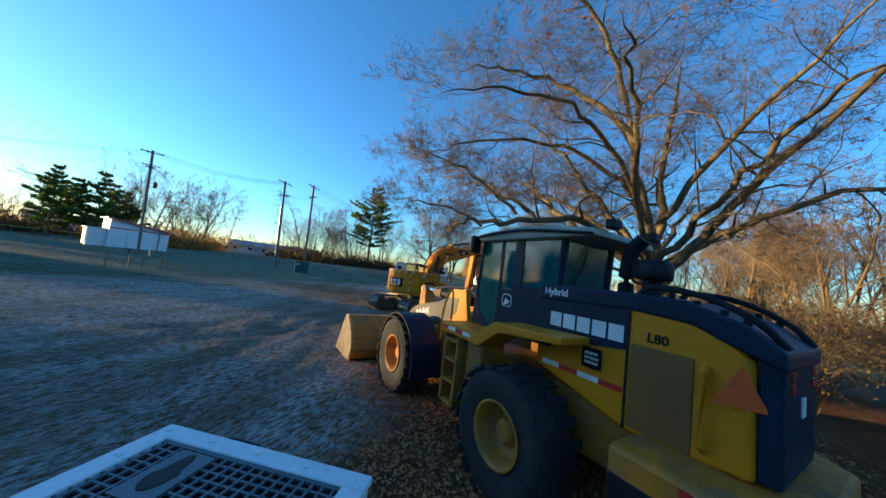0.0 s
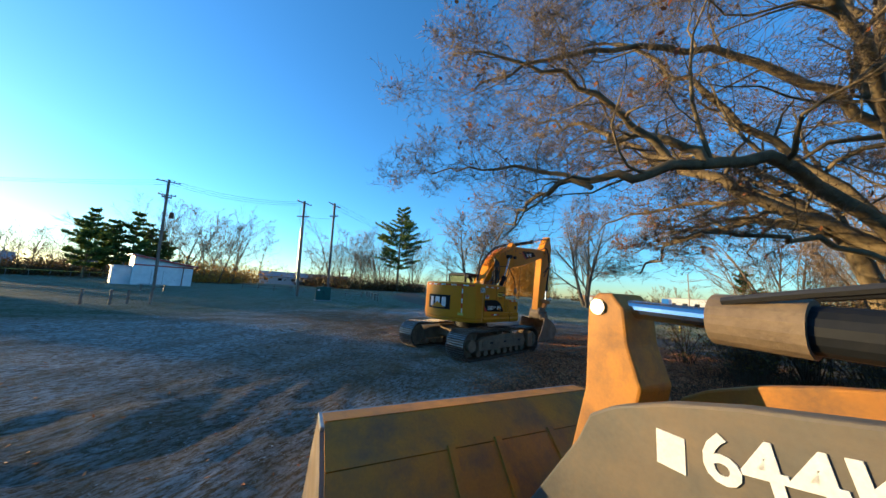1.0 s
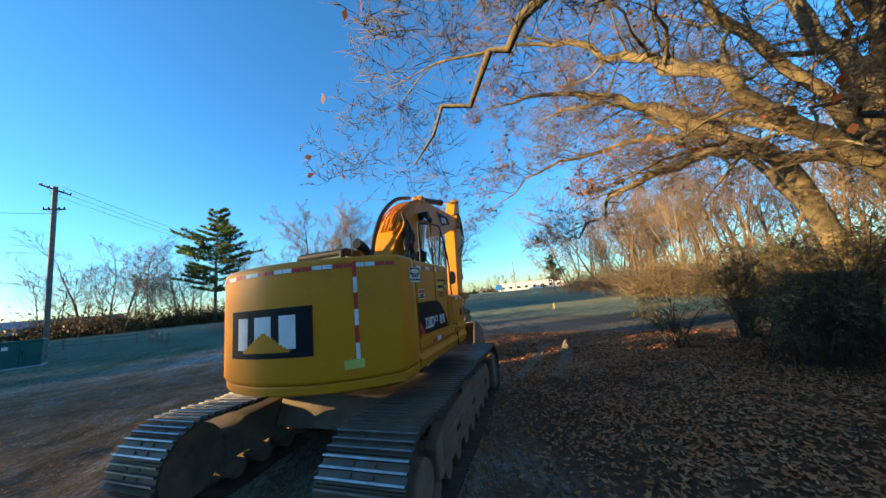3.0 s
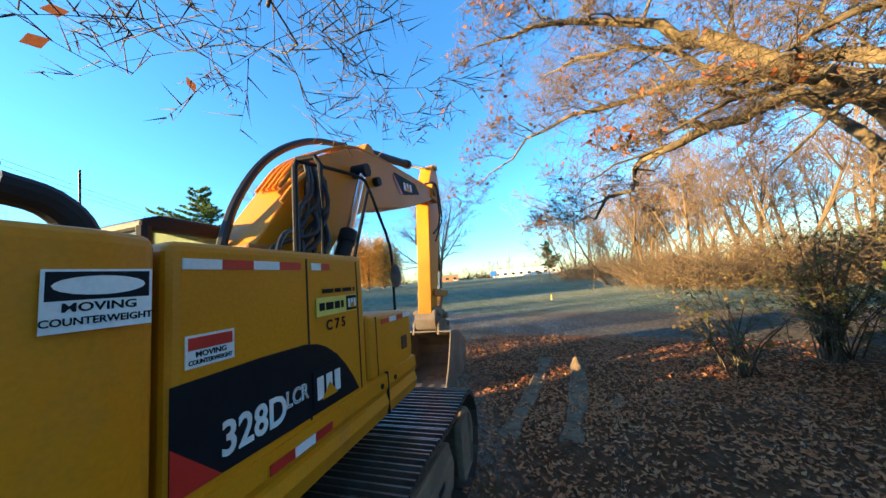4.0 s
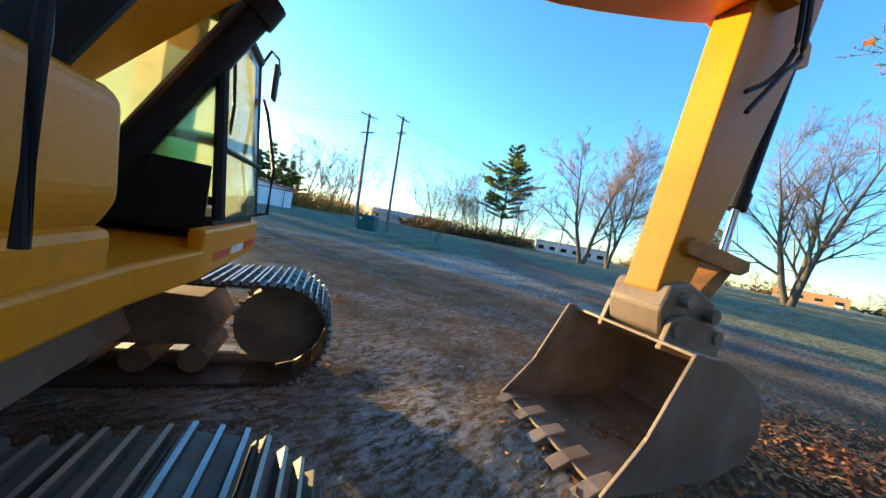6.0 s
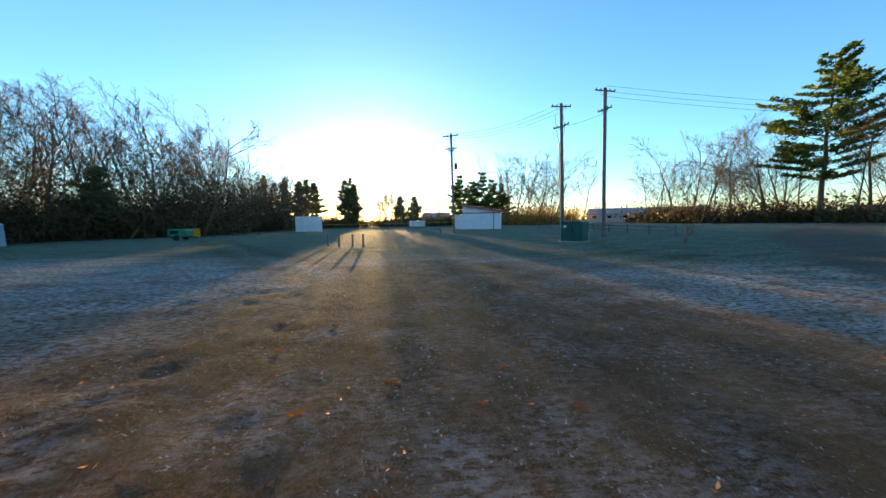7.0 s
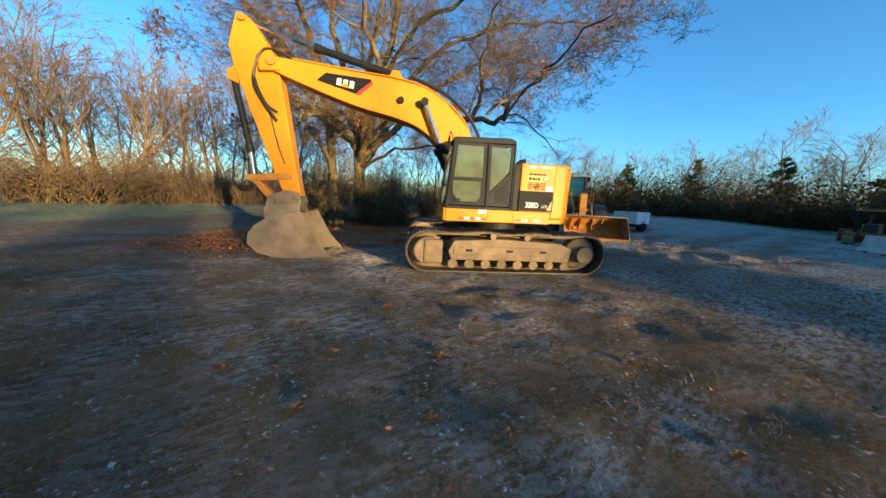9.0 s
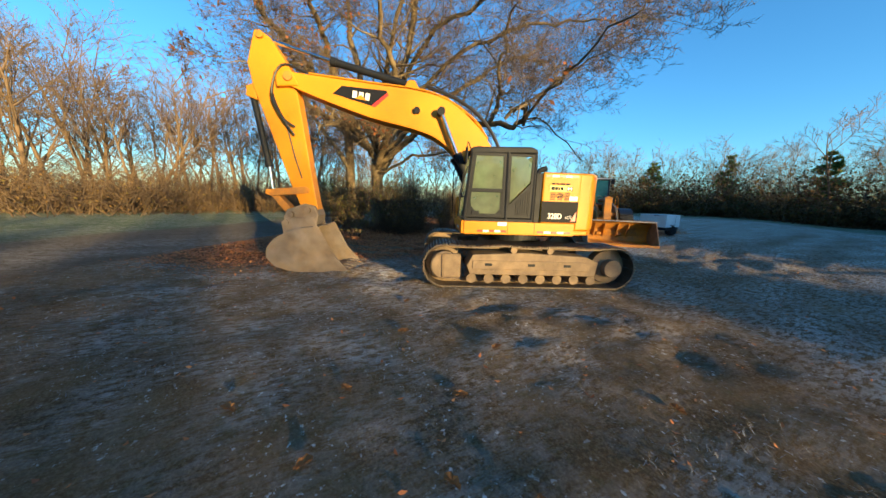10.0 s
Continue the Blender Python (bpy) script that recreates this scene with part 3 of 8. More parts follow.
build_ground()


# ---- trees ----
def tree_parts(branches, coarse, side=(8, 6, 4, 3, 3)):
    """Splits grown branches into the heavy wood and the fine twigs, as arrays."""
    wood = joined([tube_arrays([(p, r) for l, p, r in branches if l == q], side[min(q, 4)]) for q in range(coarse) if any(l == q for l, _, _ in branches)])
    twig = joined([tube_arrays([(p, r) for l, p, r in branches if l == q], side[min(q, 4)]) for q in range(coarse, 9) if any(l == q for l, _, _ in branches)])
    return wood, twig


def flared(rng, height, radius, out, lean=(0, 0)):
    """A trunk with a root flare; returns its last point."""
    pts = [np.array([lean[0] * h + 0.04 * rng.normal(), lean[1] * h + 0.04 * rng.normal(), h * height]) for h in (-0.05, 0.03, 0.1, 0.3, 0.55, 0.8, 1.0)]
    out.append((0, np.array(pts), np.array([radius * f for f in (1.75, 1.4, 1.15, 1.0, 0.93, 0.88, 0.8)])))
    return pts


def big_oak():
    rng = np.random.default_rng(11)
    out = []
    x, y = 11.0, 15.5
    root = thing("oak_tree", pose(x, y, gz(x, y)), "bare spreading oak tree with a few brown leaves", "tree")
    flared(rng, 4.6, 0.37, out, (0.1, 0.0))
    # the heavy limbs, as their courses go, from the trunk's head
    limbs = [([(0, 0, 3.6), (-2.6, -0.51, 5.4), (-5.2, -1.5, 6), (-7.9, -2.1, 5.5), (-9.2, -1.6, 5.3), (-10.3, -0.3, 5.5), (-10.9, 1, 5.1), (-11.6, 2.3, 4.2)], 0.20),
             ([(0, 0, 3.8), (-2.4, 0.85, 5.3), (-4.6, 1.6, 6.8), (-5.2, 2.7, 8.1), (-6.3, 3.9, 9.2), (-7.6, 4.9, 9.6)], 0.23),
             ([(0, 0, 4), (-1.2, 1.89, 5.2), (-2.6, 3.4, 5.4), (-3.5, 4.4, 4.9), (-4, 5.4, 4.2), (-4.6, 6.5, 3.5)], 0.19),
             ([(-7.1, -2, 5.6), (-7.7, -1.9, 6.3), (-8.5, -0.9, 7), (-9.2, -0.1, 7.6), (-10.1, 0.7, 8.3), (-11.4, 1.4, 8.7)], 0.12),
             ([(-0.4, -0.04, 3.4), (-2.5, -0.33, 4), (-4.7, -0.6, 4.2), (-6.2, -0.6, 4.2), (-7.2, -0.5, 3.6)], 0.10),
             ([(0, 0, 4.5), (-0.9, -0.45, 7.5), (-2, -0.87, 10.5), (-2.8, -0.95, 13.5), (-3.2, -0.71, 16)], 0.25),
             ([(0, 0, 4.5), (0.7, 0.52, 7.5), (0.9, 1.08, 11), (1.5, 1.15, 14.5), (1.7, 1.39, 17.2)], 0.27),
             ([(0, 0, 4.3), (0.6, -2.05, 6.6), (0.8, -4.5, 8.6), (0.6, -6.9, 9.8), (0.2, -9.1, 10.2)], 0.20),
             ([(0, 0, 4.2), (2.4, -1.19, 6.2), (4.8, -2.9, 7.8), (7.2, -4.3, 8.2), (9.4, -5.5, 7.8)], 0.22),
             ([(0, 0, 4.4), (2.6, 2.25, 6.8), (5, 4.1, 8.8), (7.2, 5.5, 10)], 0.19),
             ([(0, 0, 4.4), (-0.4, 3.2, 7.2), (-0.6, 5.9, 9.6), (-1.4, 8.3, 10.8), (-2, 10.1, 10.6)], 0.17),
             ([(0, 0, 4.2), (-2.4, -2.1, 7), (-4.2, -4.5, 9.2), (-5.8, -6.5, 10.4), (-7, -8.1, 10.2)], 0.17),
             ([(0, 0, 4.4), (-2.6, 0.98, 7.8), (-4.8, 1.7, 10.6), (-6.6, 1.9, 12.2), (-8.6, 2.1, 12.8)], 0.16),
             ([(0.1, -0.25, 3.2), (0.6, -1.62, 5.2), (1.1, -3, 7), (1.6, -4.7, 8.8), (2.5, -7.7, 12.1), (2.8, -8.9, 13.6)], 0.27),
             ([(-0.6, -0.3, 6.2), (-2.6, -1.53, 8.4), (-5.2, -2.9, 10), (-7.8, -3.9, 10.4), (-10.2, -4.5, 10), (-12, -4.7, 9.4)], 0.15),
             ([(-0.9, -0.45, 7.5), (-3.6, -0.3, 9.4), (-6.1, -0.4, 10.2), (-9, -0.6, 9.8), (-11.6, -0.8, 9), (-13, -0.7, 8.2)], 0.14),
             ([(-2, -0.87, 10.5), (-4.2, 0.5, 13.6), (-7, 1.3, 15), (-9.8, 1.5, 15.3), (-11.6, 1.7, 15)], 0.18),
             ([(-9.3, -1.5, 5.3), (-10.8, -0.7, 5.9), (-12.2, 0.1, 6.3), (-13.8, 1.1, 6.6), (-15.2, 1.9, 6.8)], 0.07),
             ([(-7.9, -2, 5.7), (-9.6, -2.7, 6.8), (-11.4, -2.9, 7.6), (-13.2, -2.7, 8)], 0.09),
             ([(-2.6, -0.98, 12.5), (-4.6, -2.1, 15.2), (-6.8, -2.9, 16.6), (-8.8, -3.5, 17)], 0.15),
             ([(0.4, 0.26, 6.5), (1.6, -2.34, 10.4), (2.6, -4.7, 12.8), (3.4, -7.5, 15.2)], 0.19)]
    for pts, r in limbs:
        ps = [np.array(p, float) for p in bent(pts, 4)]
        ps = [p + rng.normal(size=3) * 0.09 for p in ps]
        k = len(ps) - 1
        rad = [r * (0.06 + 0.94 * (1 - i / k) ** 0.85) for i in range(k + 1)]
        out.append((1, np.array(ps), np.array(rad)))
        ways = [(b - a) / np.linalg.norm(b - a) for a, b in zip(ps, ps[1:])]
        ways.append(ways[-1])
        length = sum(np.linalg.norm(b - a) for a, b in zip(ps, ps[1:]))
        branch_off(rng, ps, ways, rad, min(length * 0.52, 6.5), 6, out, 1, 0.03, 0.012, 0.32, (5, 14, 8, 7, 5), 0.9, 0.6, 0.37, (7, 6, 6, 4, 2, 1), 0.2, 0.2)
    wood, twig = tree_parts([b for b in out if b[0] < 5], 3, (12, 8, 6, 4, 3))
    quads("trunk", *wood, M_BARK, root, smooth=True)
    quads("crown", *joined([thirds(*twig), spikes([(p, r * 1.5) for l, p, r in out if l == 5])]), M_TWIG, root)
    ends = np.array([p[-1] for l, p, _ in out if l >= 5])
    pick = ends[rng.random(len(ends)) < 0.05 * smooth01(value_noise(ends[:, 0] + 40, ends[:, 1] + 40 + ends[:, 2], 1.6, 77), 0.35, 0.8)]
    quads("leaves", *leaf_arrays(rng, pick + rng.normal(size=pick.shape) * 0.05, 0.07), M_OAKLEAF, root)
    return len(ends)


def second_oak():
    rng = np.random.default_rng(12)
    out = []
    x, y = 11.9, 16.8
    root = thing("oak_tree", pose(x, y, gz(x, y)), "slimmer bare oak leaning out beside the large one", "tree")
    lean = [np.array(q, float) for q in bent([(0, 0, -0.2), (-0.3, 0.2, 2.5), (-0.9, 0.6, 5.1), (-2.0, 1.4, 6.3), (-3.3, 2.5, 7.8)], 4)]
    out.append((0, np.array(lean), np.linspace(0.30, 0.17, len(lean))))
    for pts, r in [([(-3.3, 2.5, 7.8), (-4.6, 3.6, 8.8), (-6.2, 5.0, 9.4), (-7.6, 6.4, 9.4)], 0.14), ([(-2.0, 1.4, 6.3), (-4.0, 3.0, 6.6), (-6.0, 5.2, 6.4), (-7.2, 7.2, 5.4)], 0.11),
                   ([(-0.9, 0.6, 5.1), (-1.2, 2.8, 7.6), (-1.6, 4.8, 9.8), (-2.4, 6.6, 11.4)], 0.13), ([(-0.5, 0.4, 3.6), (0.6, 2.0, 6.5), (1.4, 3.4, 9.6), (1.8, 4.2, 12.5)], 0.15),
                   ([(-1.4, 1.0, 5.7), (-3.2, 1.0, 5.6), (-5.0, 1.6, 5.2), (-6.4, 2.2, 4.4)], 0.1)]:
        ps = [np.array(p, float) + rng.normal(size=3) * 0.06 for p in bent(pts, 4)]
        k = len(ps) - 1
        rad = [r * (0.06 + 0.94 * (1 - i / k) ** 0.85) for i in range(k + 1)]
        out.append((1, np.array(ps), np.array(rad)))
        ways = [(b - a) / np.linalg.norm(b - a) for a, b in zip(ps, ps[1:])]
        ways.append(ways[-1])
        length = sum(np.linalg.norm(b - a) for a, b in zip(ps, ps[1:]))
        branch_off(rng, ps, ways, rad, min(length * 0.52, 6), 6, out, 1, 0.03, 0.012, 0.32, (5, 12, 8, 7, 5), 0.9, 0.6, 0.37, (7, 6, 6, 4, 2, 1), 0.2, 0.2)
    wood, twig = tree_parts([b for b in out if b[0] < 5], 3, (12, 8, 6, 4, 3))
    quads("trunk", *wood, M_BARK, root, smooth=True)
    quads("crown", *joined([thirds(*twig), spikes([(p, r * 1.5) for l, p, r in out if l == 5])]), M_TWIG, root)
    ends = np.array([p[-1] for l, p, _ in out if l >= 5])
    pick = ends[rng.random(len(ends)) < 0.06]
    quads("leaves", *leaf_arrays(rng, pick + rng.normal(size=pick.shape) * 0.05, 0.07), M_OAKLEAF, root)


big_oak()
second_oak()


def plain_tree(seed, height, radius, levels=4, kids=(9, 8, 6, 5), spread=0.7, rise=0.05, stems=1, crown_from=0.3, wiggle=0.18, shrink=0.55, thin=0.5, side=(7, 5, 3, 3, 3), droop=0.0, twig=0.012):
    """Grown branches of a bare tree standing at the origin."""
    rng = np.random.default_rng(seed)
    out = []
    for s in range(stems):
        a = 6.28 * s / max(1, stems) + rng.random()
        w = np.array([math.cos(a), math.sin(a), 0]) * (0.0 if stems == 1 else 0.22 + 0.15 * rng.random()) + np.array([0.02 * rng.normal(), 0.02 * rng.normal(), 1.0])
        grow(rng, (0.25 * math.cos(a) * (stems > 1), 0.25 * math.sin(a) * (stems > 1), -0.15), w, height * (0.9 + 0.15 * rng.random()), radius / math.sqrt(stems), levels, out, 0, droop, rise, wiggle * 0.45, kids, spread, shrink, thin, (7, 5, 4, 2, 1) if levels > 4 else (6, 4, 2, 1), crown_from, 0.12)
    return [(l, p, np.maximum(r, twig)) for l, p, r in out]


def lone_tree(name, label, x, y, branches, bark, twig_mat, turn=0.0):
    root = thing(name, pose(x, y, gz(x, y), 0, 0, turn), label, "tree")
    last = max(b[0] for b in branches)
    wood, twig = tree_parts([b for b in branches if b[0] < last], 2, (8, 6, 4, 3, 3))
    quads("trunk", *wood, bark, root, smooth=True)
    quads("crown", *joined([thirds(*twig), spikes([(p, r) for l, p, r in branches if l == last])]), twig_mat, root)
    return root


lone_tree("maple_tree", "bare grey two-stemmed maple on frosty grass", -1.2, 73, plain_tree(21, 17, 0.55, 5, (12, 9, 8, 6), stems=2, spread=0.6, rise=0.04, crown_from=0.14, shrink=0.52, twig=0.013), M_GREYBARK, M_FARTWIG)
lone_tree("maple_tree", "slender bare grey maple beside a thicker one", 2.4, 75, plain_tree(22, 17, 0.4, 5, (12, 9, 8, 6), stems=2, spread=0.6, rise=0.04, crown_from=0.16, shrink=0.52, twig=0.013), M_GREYBARK, M_FARTWIG, 70)
lone_tree("maple_tree", "broad bare maple with a low fork on the field", 23.4, 73.7, plain_tree(23, 20, 0.75, 5, (11, 8, 7, 6), stems=3, spread=0.62, rise=0.04, crown_from=0.12, shrink=0.52, twig=0.013), M_GREYBARK, M_FARTWIG)


def conifer(name, label, x, y, height, seed, reach, mat, layers, sprays, base_h=0.12, dense=1.0, spray=0.4, pine=False, dead_below=0.0):
    rng = np.random.default_rng(seed)
    root = thing(name, pose(x, y, gz(x, y)), label, "tree")
    br, spr = [], []
    trunk = np.array([[0.05 * rng.normal(), 0.05 * rng.normal(), h] for h in np.linspace(-0.2, height, 9)])
    br.append((trunk, np.linspace(height * 0.016, 0.03, 9)))
    for i in range(layers):
        f = base_h + (1 - base_h) * (i + rng.random() * (0.35 if pine else 0.7)) / layers
        z = f * height
        if pine:
            r = reach * (0.16 + 0.84 * min(1.0, (1 - f) / (1 - base_h) * 1.25)) * min(1.0, 0.55 + 2.2 * (f - base_h)) * (0.7 + 0.5 * rng.random())
        else:
            r = reach * (1 - f) ** 0.75
        r = max(r, 0.35)
        for j in range(5):
            a = rng.random() * 6.28
            ln = r * (0.6 + 0.55 * rng.random())
            lift = (0.05 + 0.35 * f if pine else (0.45 * f - 0.35))
            pts = [np.array([math.cos(a) * ln * u, math.sin(a) * ln * u, z + ln * (lift * u + (0.12 if pine else 0.18) * u * u)]) for u in (0, 0.3, 0.6, 0.85, 1)]
            br.append((np.array(pts), np.linspace(0.05, 0.01, 5) * (height / 20)))
            dead = f < dead_below and rng.random() < 0.7
            m = int(sprays * ln / reach * dense * (0.12 if dead else 1)) + 2
            side = np.array([-math.sin(a), math.cos(a), 0])
            for q in range(m):
                u = (0.30 + 0.72 * rng.random()) if pine else (0.18 + 0.82 * rng.random())
                c = pts[0] * (1 - u) + pts[-1] * u
                if pine:
                    spr.append(c + side * rng.normal() * 0.17 * ln * (1.25 - u) + np.array([0, 0, rng.normal() * 0.28 * spray + 0.12]))
                else:
                    w = 0.16 * ln * (1 - 0.5 * u)
                    spr.append(c + np.array([rng.normal() * w, rng.normal() * w, rng.normal() * 0.29 * spray - 0.1]))
    quads("trunk", *tube_arrays([b for b in br[:1]], 8), M_BARK, root, smooth=True)
    tagged(quads("branchwork", *joined([tube_arrays(br[1:], 4)]), M_BARK, root), kind="stuff")
    quads("crown", *leaf_arrays(rng, np.array(spr), spray, 0.45 if pine else 0.2, 0.4), mat, root)
    return root


conifer("spruce_tree", "tall dark spruce with half-bare lower branches", -22.9, -13.7, 26.0, 31, 7.6, M_SPRUCE, 70, 78, 0.06, 1.0, 0.30, dead_below=0.55)
conifer("pine_tree", "tall white pine in layered tiers of green", *away(17.7, 84), 28, 32, 9.5, M_NEEDLE, 17, 230, 0.26, 1.0, 0.42, pine=True)
conifer("pine_tree", "young green pine at the far side of the field", *away(-45.5, 92), 11, 33, 4.2, M_NEEDLE, 12, 120, 0.2, 1.0, 0.34, pine=True)
conifer("pine_tree", "low spreading pine beside the spruce", -26.5, -20.5, 11, 34, 5.5, M_NEEDLE, 11, 140, 0.2, 1.0, 0.34, pine=True)
for i, (az, d, h) in enumerate([(59.5, 88, 11.5), (61.2, 84, 13), (63.2, 87, 11), (65.4, 84, 12.5), (57.8, 90, 10.5)]):
    conifer("pine_tree", "dark pine in a row beyond the playing field", *away(az, d), h * 1.12, 40 + i, 4.5, M_NEEDLE, 12, 90, 0.15, 1.0, 0.46, pine=True)


def willow(x, y, height, seed):
    rng = np.random.default_rng(seed)
    root = thing("willow_tree", pose(x, y, gz(x, y)), "weeping willow in golden autumn leaf", "tree")
    br = plain_tree(seed, height * 0.72, 0.5, 3, (10, 7), stems=3, spread=0.75, rise=0.05, crown_from=0.25, shrink=0.6, twig=0.03)
    quads("trunk", *joined([tube_arrays([(p, r) for l, p, r in br if l == q], 6) for q in range(3)]), M_GREYBARK, root)
    leaves = []
    for l, p, _ in br:
        if l >= 1:
            for c in p[1:]:
                for _ in range(3):
                    o = c + rng.normal(size=3) * 0.7
                    drop = min(o[2] - 0.8, height * (0.25 + 0.35 * rng.random()))
                    for u in np.linspace(0, 1, 9):
                        leaves.append(o + np.array([0, 0, 0.6 - drop * u]) + rng.normal(size=3) * 0.18)
    quads("crown", *leaf_arrays(rng, np.array(leaves), 0.3, 0.0, 0.35), M_GOLDLEAF, root)


willow(*away(-9.5, 92), 19, 51)
willow(*away(-12.5, 98), 18, 52)


# woods: bare trees grown once in a few shapes, then set out many times as one mass
FAR_SHAPES = [plain_tree(60, 1, 0.014, 5, (10, 7, 5, 5), spread=0.62, rise=0.035, crown_from=0.26, shrink=0.5, thin=0.45, wiggle=0.22, twig=0.0004),
              plain_tree(61, 1, 0.016, 5, (9, 7, 5, 5), spread=0.72, rise=0.03, crown_from=0.2, shrink=0.54, thin=0.45, wiggle=0.24, twig=0.0004),
              plain_tree(62, 1, 0.014, 5, (6, 6, 5, 5), stems=2, spread=0.6, rise=0.03, crown_from=0.22, shrink=0.52, thin=0.45, wiggle=0.22, twig=0.0004),
              plain_tree(63, 1, 0.012, 5, (11, 6, 5, 5), spread=0.58, rise=0.035, crown_from=0.38, shrink=0.42, thin=0.45, wiggle=0.2, twig=0.0004)]


def far_tree(br):
    """One bare tree as arrays: tubes for stem and limbs, points for the twigs."""
    fine = (1.0, 0.75, 0.40, 0.25, 0.17)
    return joined([thirds(*tube_arrays([(p, r * fine[q]) for l, p, r in br if l == q], (6, 4, 3)[q])) for q in range(3)] + [spikes([(p, r * fine[q]) for l, p, r in br if l == q]) for q in (3, 4)])


FAR_ARRAYS = [far_tree(br) for br in FAR_SHAPES]
RIM_ARRAYS = [joined([thirds(*tube_arrays([(p, r * 1.5) for l, p, r in br if l == q], (4, 3)[q])) for q in range(2)] + [spikes([(p, r * 2) for l, p, r in br if l == 2])]) for br in FAR_SHAPES]


def woods(name, label, spots, seed, leaf_mat=None, brush=0, brush_h=3.0, brush_spots=None, leaf_size=0.2, shapes=None, bare=5, leaf_n=12):
    """Many bare trees as one mass, with a thicket of stems and leaves at their feet."""
    rng = np.random.default_rng(seed)
    got = []
    for x, y, h in spots:
        v, f = (shapes or FAR_ARRAYS)[rng.integers(4)]
        a, w = rng.random() * 6.28, 0.85 + 0.4 * rng.random()
        c, s = math.cos(a) * w, math.sin(a) * w
        V = np.stack([v[:, 0] * c - v[:, 1] * s, v[:, 0] * s + v[:, 1] * c, v[:, 2]], 1) * h + np.array([x, y, gz(x, y)])
        got.append((V, f))
    ob = quads(name, *joined(got), M_FARTWIG)
    tagged(ob, label, "woods", kind="stuff")
    if brush:
        stems, leaves, twigs = [], [], []
        bs = brush_spots or spots
        for _ in range(brush):
            x, y, h = bs[rng.integers(len(bs))]
            x, y = x + rng.normal() * 2.2, y + rng.normal() * 2.2
            z, t = gz(x, y), brush_h * (0.4 + 0.8 * rng.random())
            d = rng.normal(size=2) * 0.75 * t
            t = t * (0.35 + 0.8 * rng.random())
            stems.append((np.array([[x, y, z - 0.1], [x + d[0] * 0.4, y + d[1] * 0.4, z + t * 0.6], [x + d[0], y + d[1], z + t]]), np.array([0.03, 0.022, 0.012])))
            for _ in range(bare):
                u = 0.25 + 0.7 * rng.random()
                c = np.array([x + d[0] * u, y + d[1] * u, z + t * u])
                twigs.append((np.array([c, c + rng.normal(size=3) * np.array([0.5, 0.5, 0.35]) + np.array([0, 0, 0.3])]), np.array([0.012, 0.004])))
            for _ in range(leaf_n):
                u = 0.1 + 0.9 * rng.random()
                leaves.append((x + d[0] * u + rng.normal() * 0.55, y + d[1] * u + rng.normal() * 0.55, z + t * u * (0.8 + 0.3 * rng.random())))
        tagged(quads("undergrowth", *joined([thirds(*tube_arrays(stems, 3)), spikes(twigs)]), M_FARTWIG), "tangled bare stems at the wood's edge", "undergrowth", kind="stuff")
        tagged(quads("undergrowth_leaves", *leaf_arrays(rng, np.array(leaves), leaf_size, 0.0, 0.7), leaf_mat or M_BROWNLEAF), "brown and dull green leaves of the thicket", "undergrowth", kind="stuff")


def belt(rng, az0, az1, d0, d1, n, h0, h1):
    out = []
    for i in range(n):
        az = az0 + (az1 - az0) * (i + rng.random()) / n
        out.append((*away(az, d0 + (d1 - d0) * rng.random()), h0 + (h1 - h0) * rng.random()))
    return out


brng = np.random.default_rng(5)


def sunward(c, d):
    """A place d metres towards the sun, c metres across its light."""
    ux, uy = SUN_DIR.x / math.hypot(SUN_DIR.x, SUN_DIR.y), SUN_DIR.y / math.hypot(SUN_DIR.x, SUN_DIR.y)
    return c * uy + d * ux, c * -ux + d * uy


def row(rng, c0, c1, d0, d1, n, h0, h1):
    return [(*sunward(c0 + (c1 - c0) * (i + rng.random()) / n, d0 + (d1 - d0) * rng.random()), h0 + (h1 - h0) * rng.random()) for i in range(n)]


# wood to the south-west, close and dark
woods("woods", "dark bare wood along the lot's edge", belt(brng, 104, 150, 58, 76, 62, 15, 20) + belt(brng, 97, 108, 70, 90, 18, 11, 15.5), 71, M_BROWNLEAF, 5600, 9.0, leaf_size=0.17, bare=3, leaf_n=14)
# sunlit wood to the south
woods("woods", "brown autumn wood across the lot", belt(brng, 150, 205, 78, 100, 52, 11, 17), 72, M_BROWNLEAF, 5000, 8.5, leaf_size=0.21, bare=3, leaf_n=18)
for i, (az, d, h) in enumerate([(158, 84, 13.5), (163, 88, 12.0), (171, 82, 12.5), (180, 86, 13.0), (189, 84, 12.0), (140, 57, 12.5), (128, 60, 10.0), (117, 62, 9.5)]):
    conifer("pine_tree", "dark green pine at the edge of the bare wood", *away(az, d), h, 160 + i, 3.4, M_NEEDLE, 13, 60, 0.12, 1.0, 0.45, pine=True)
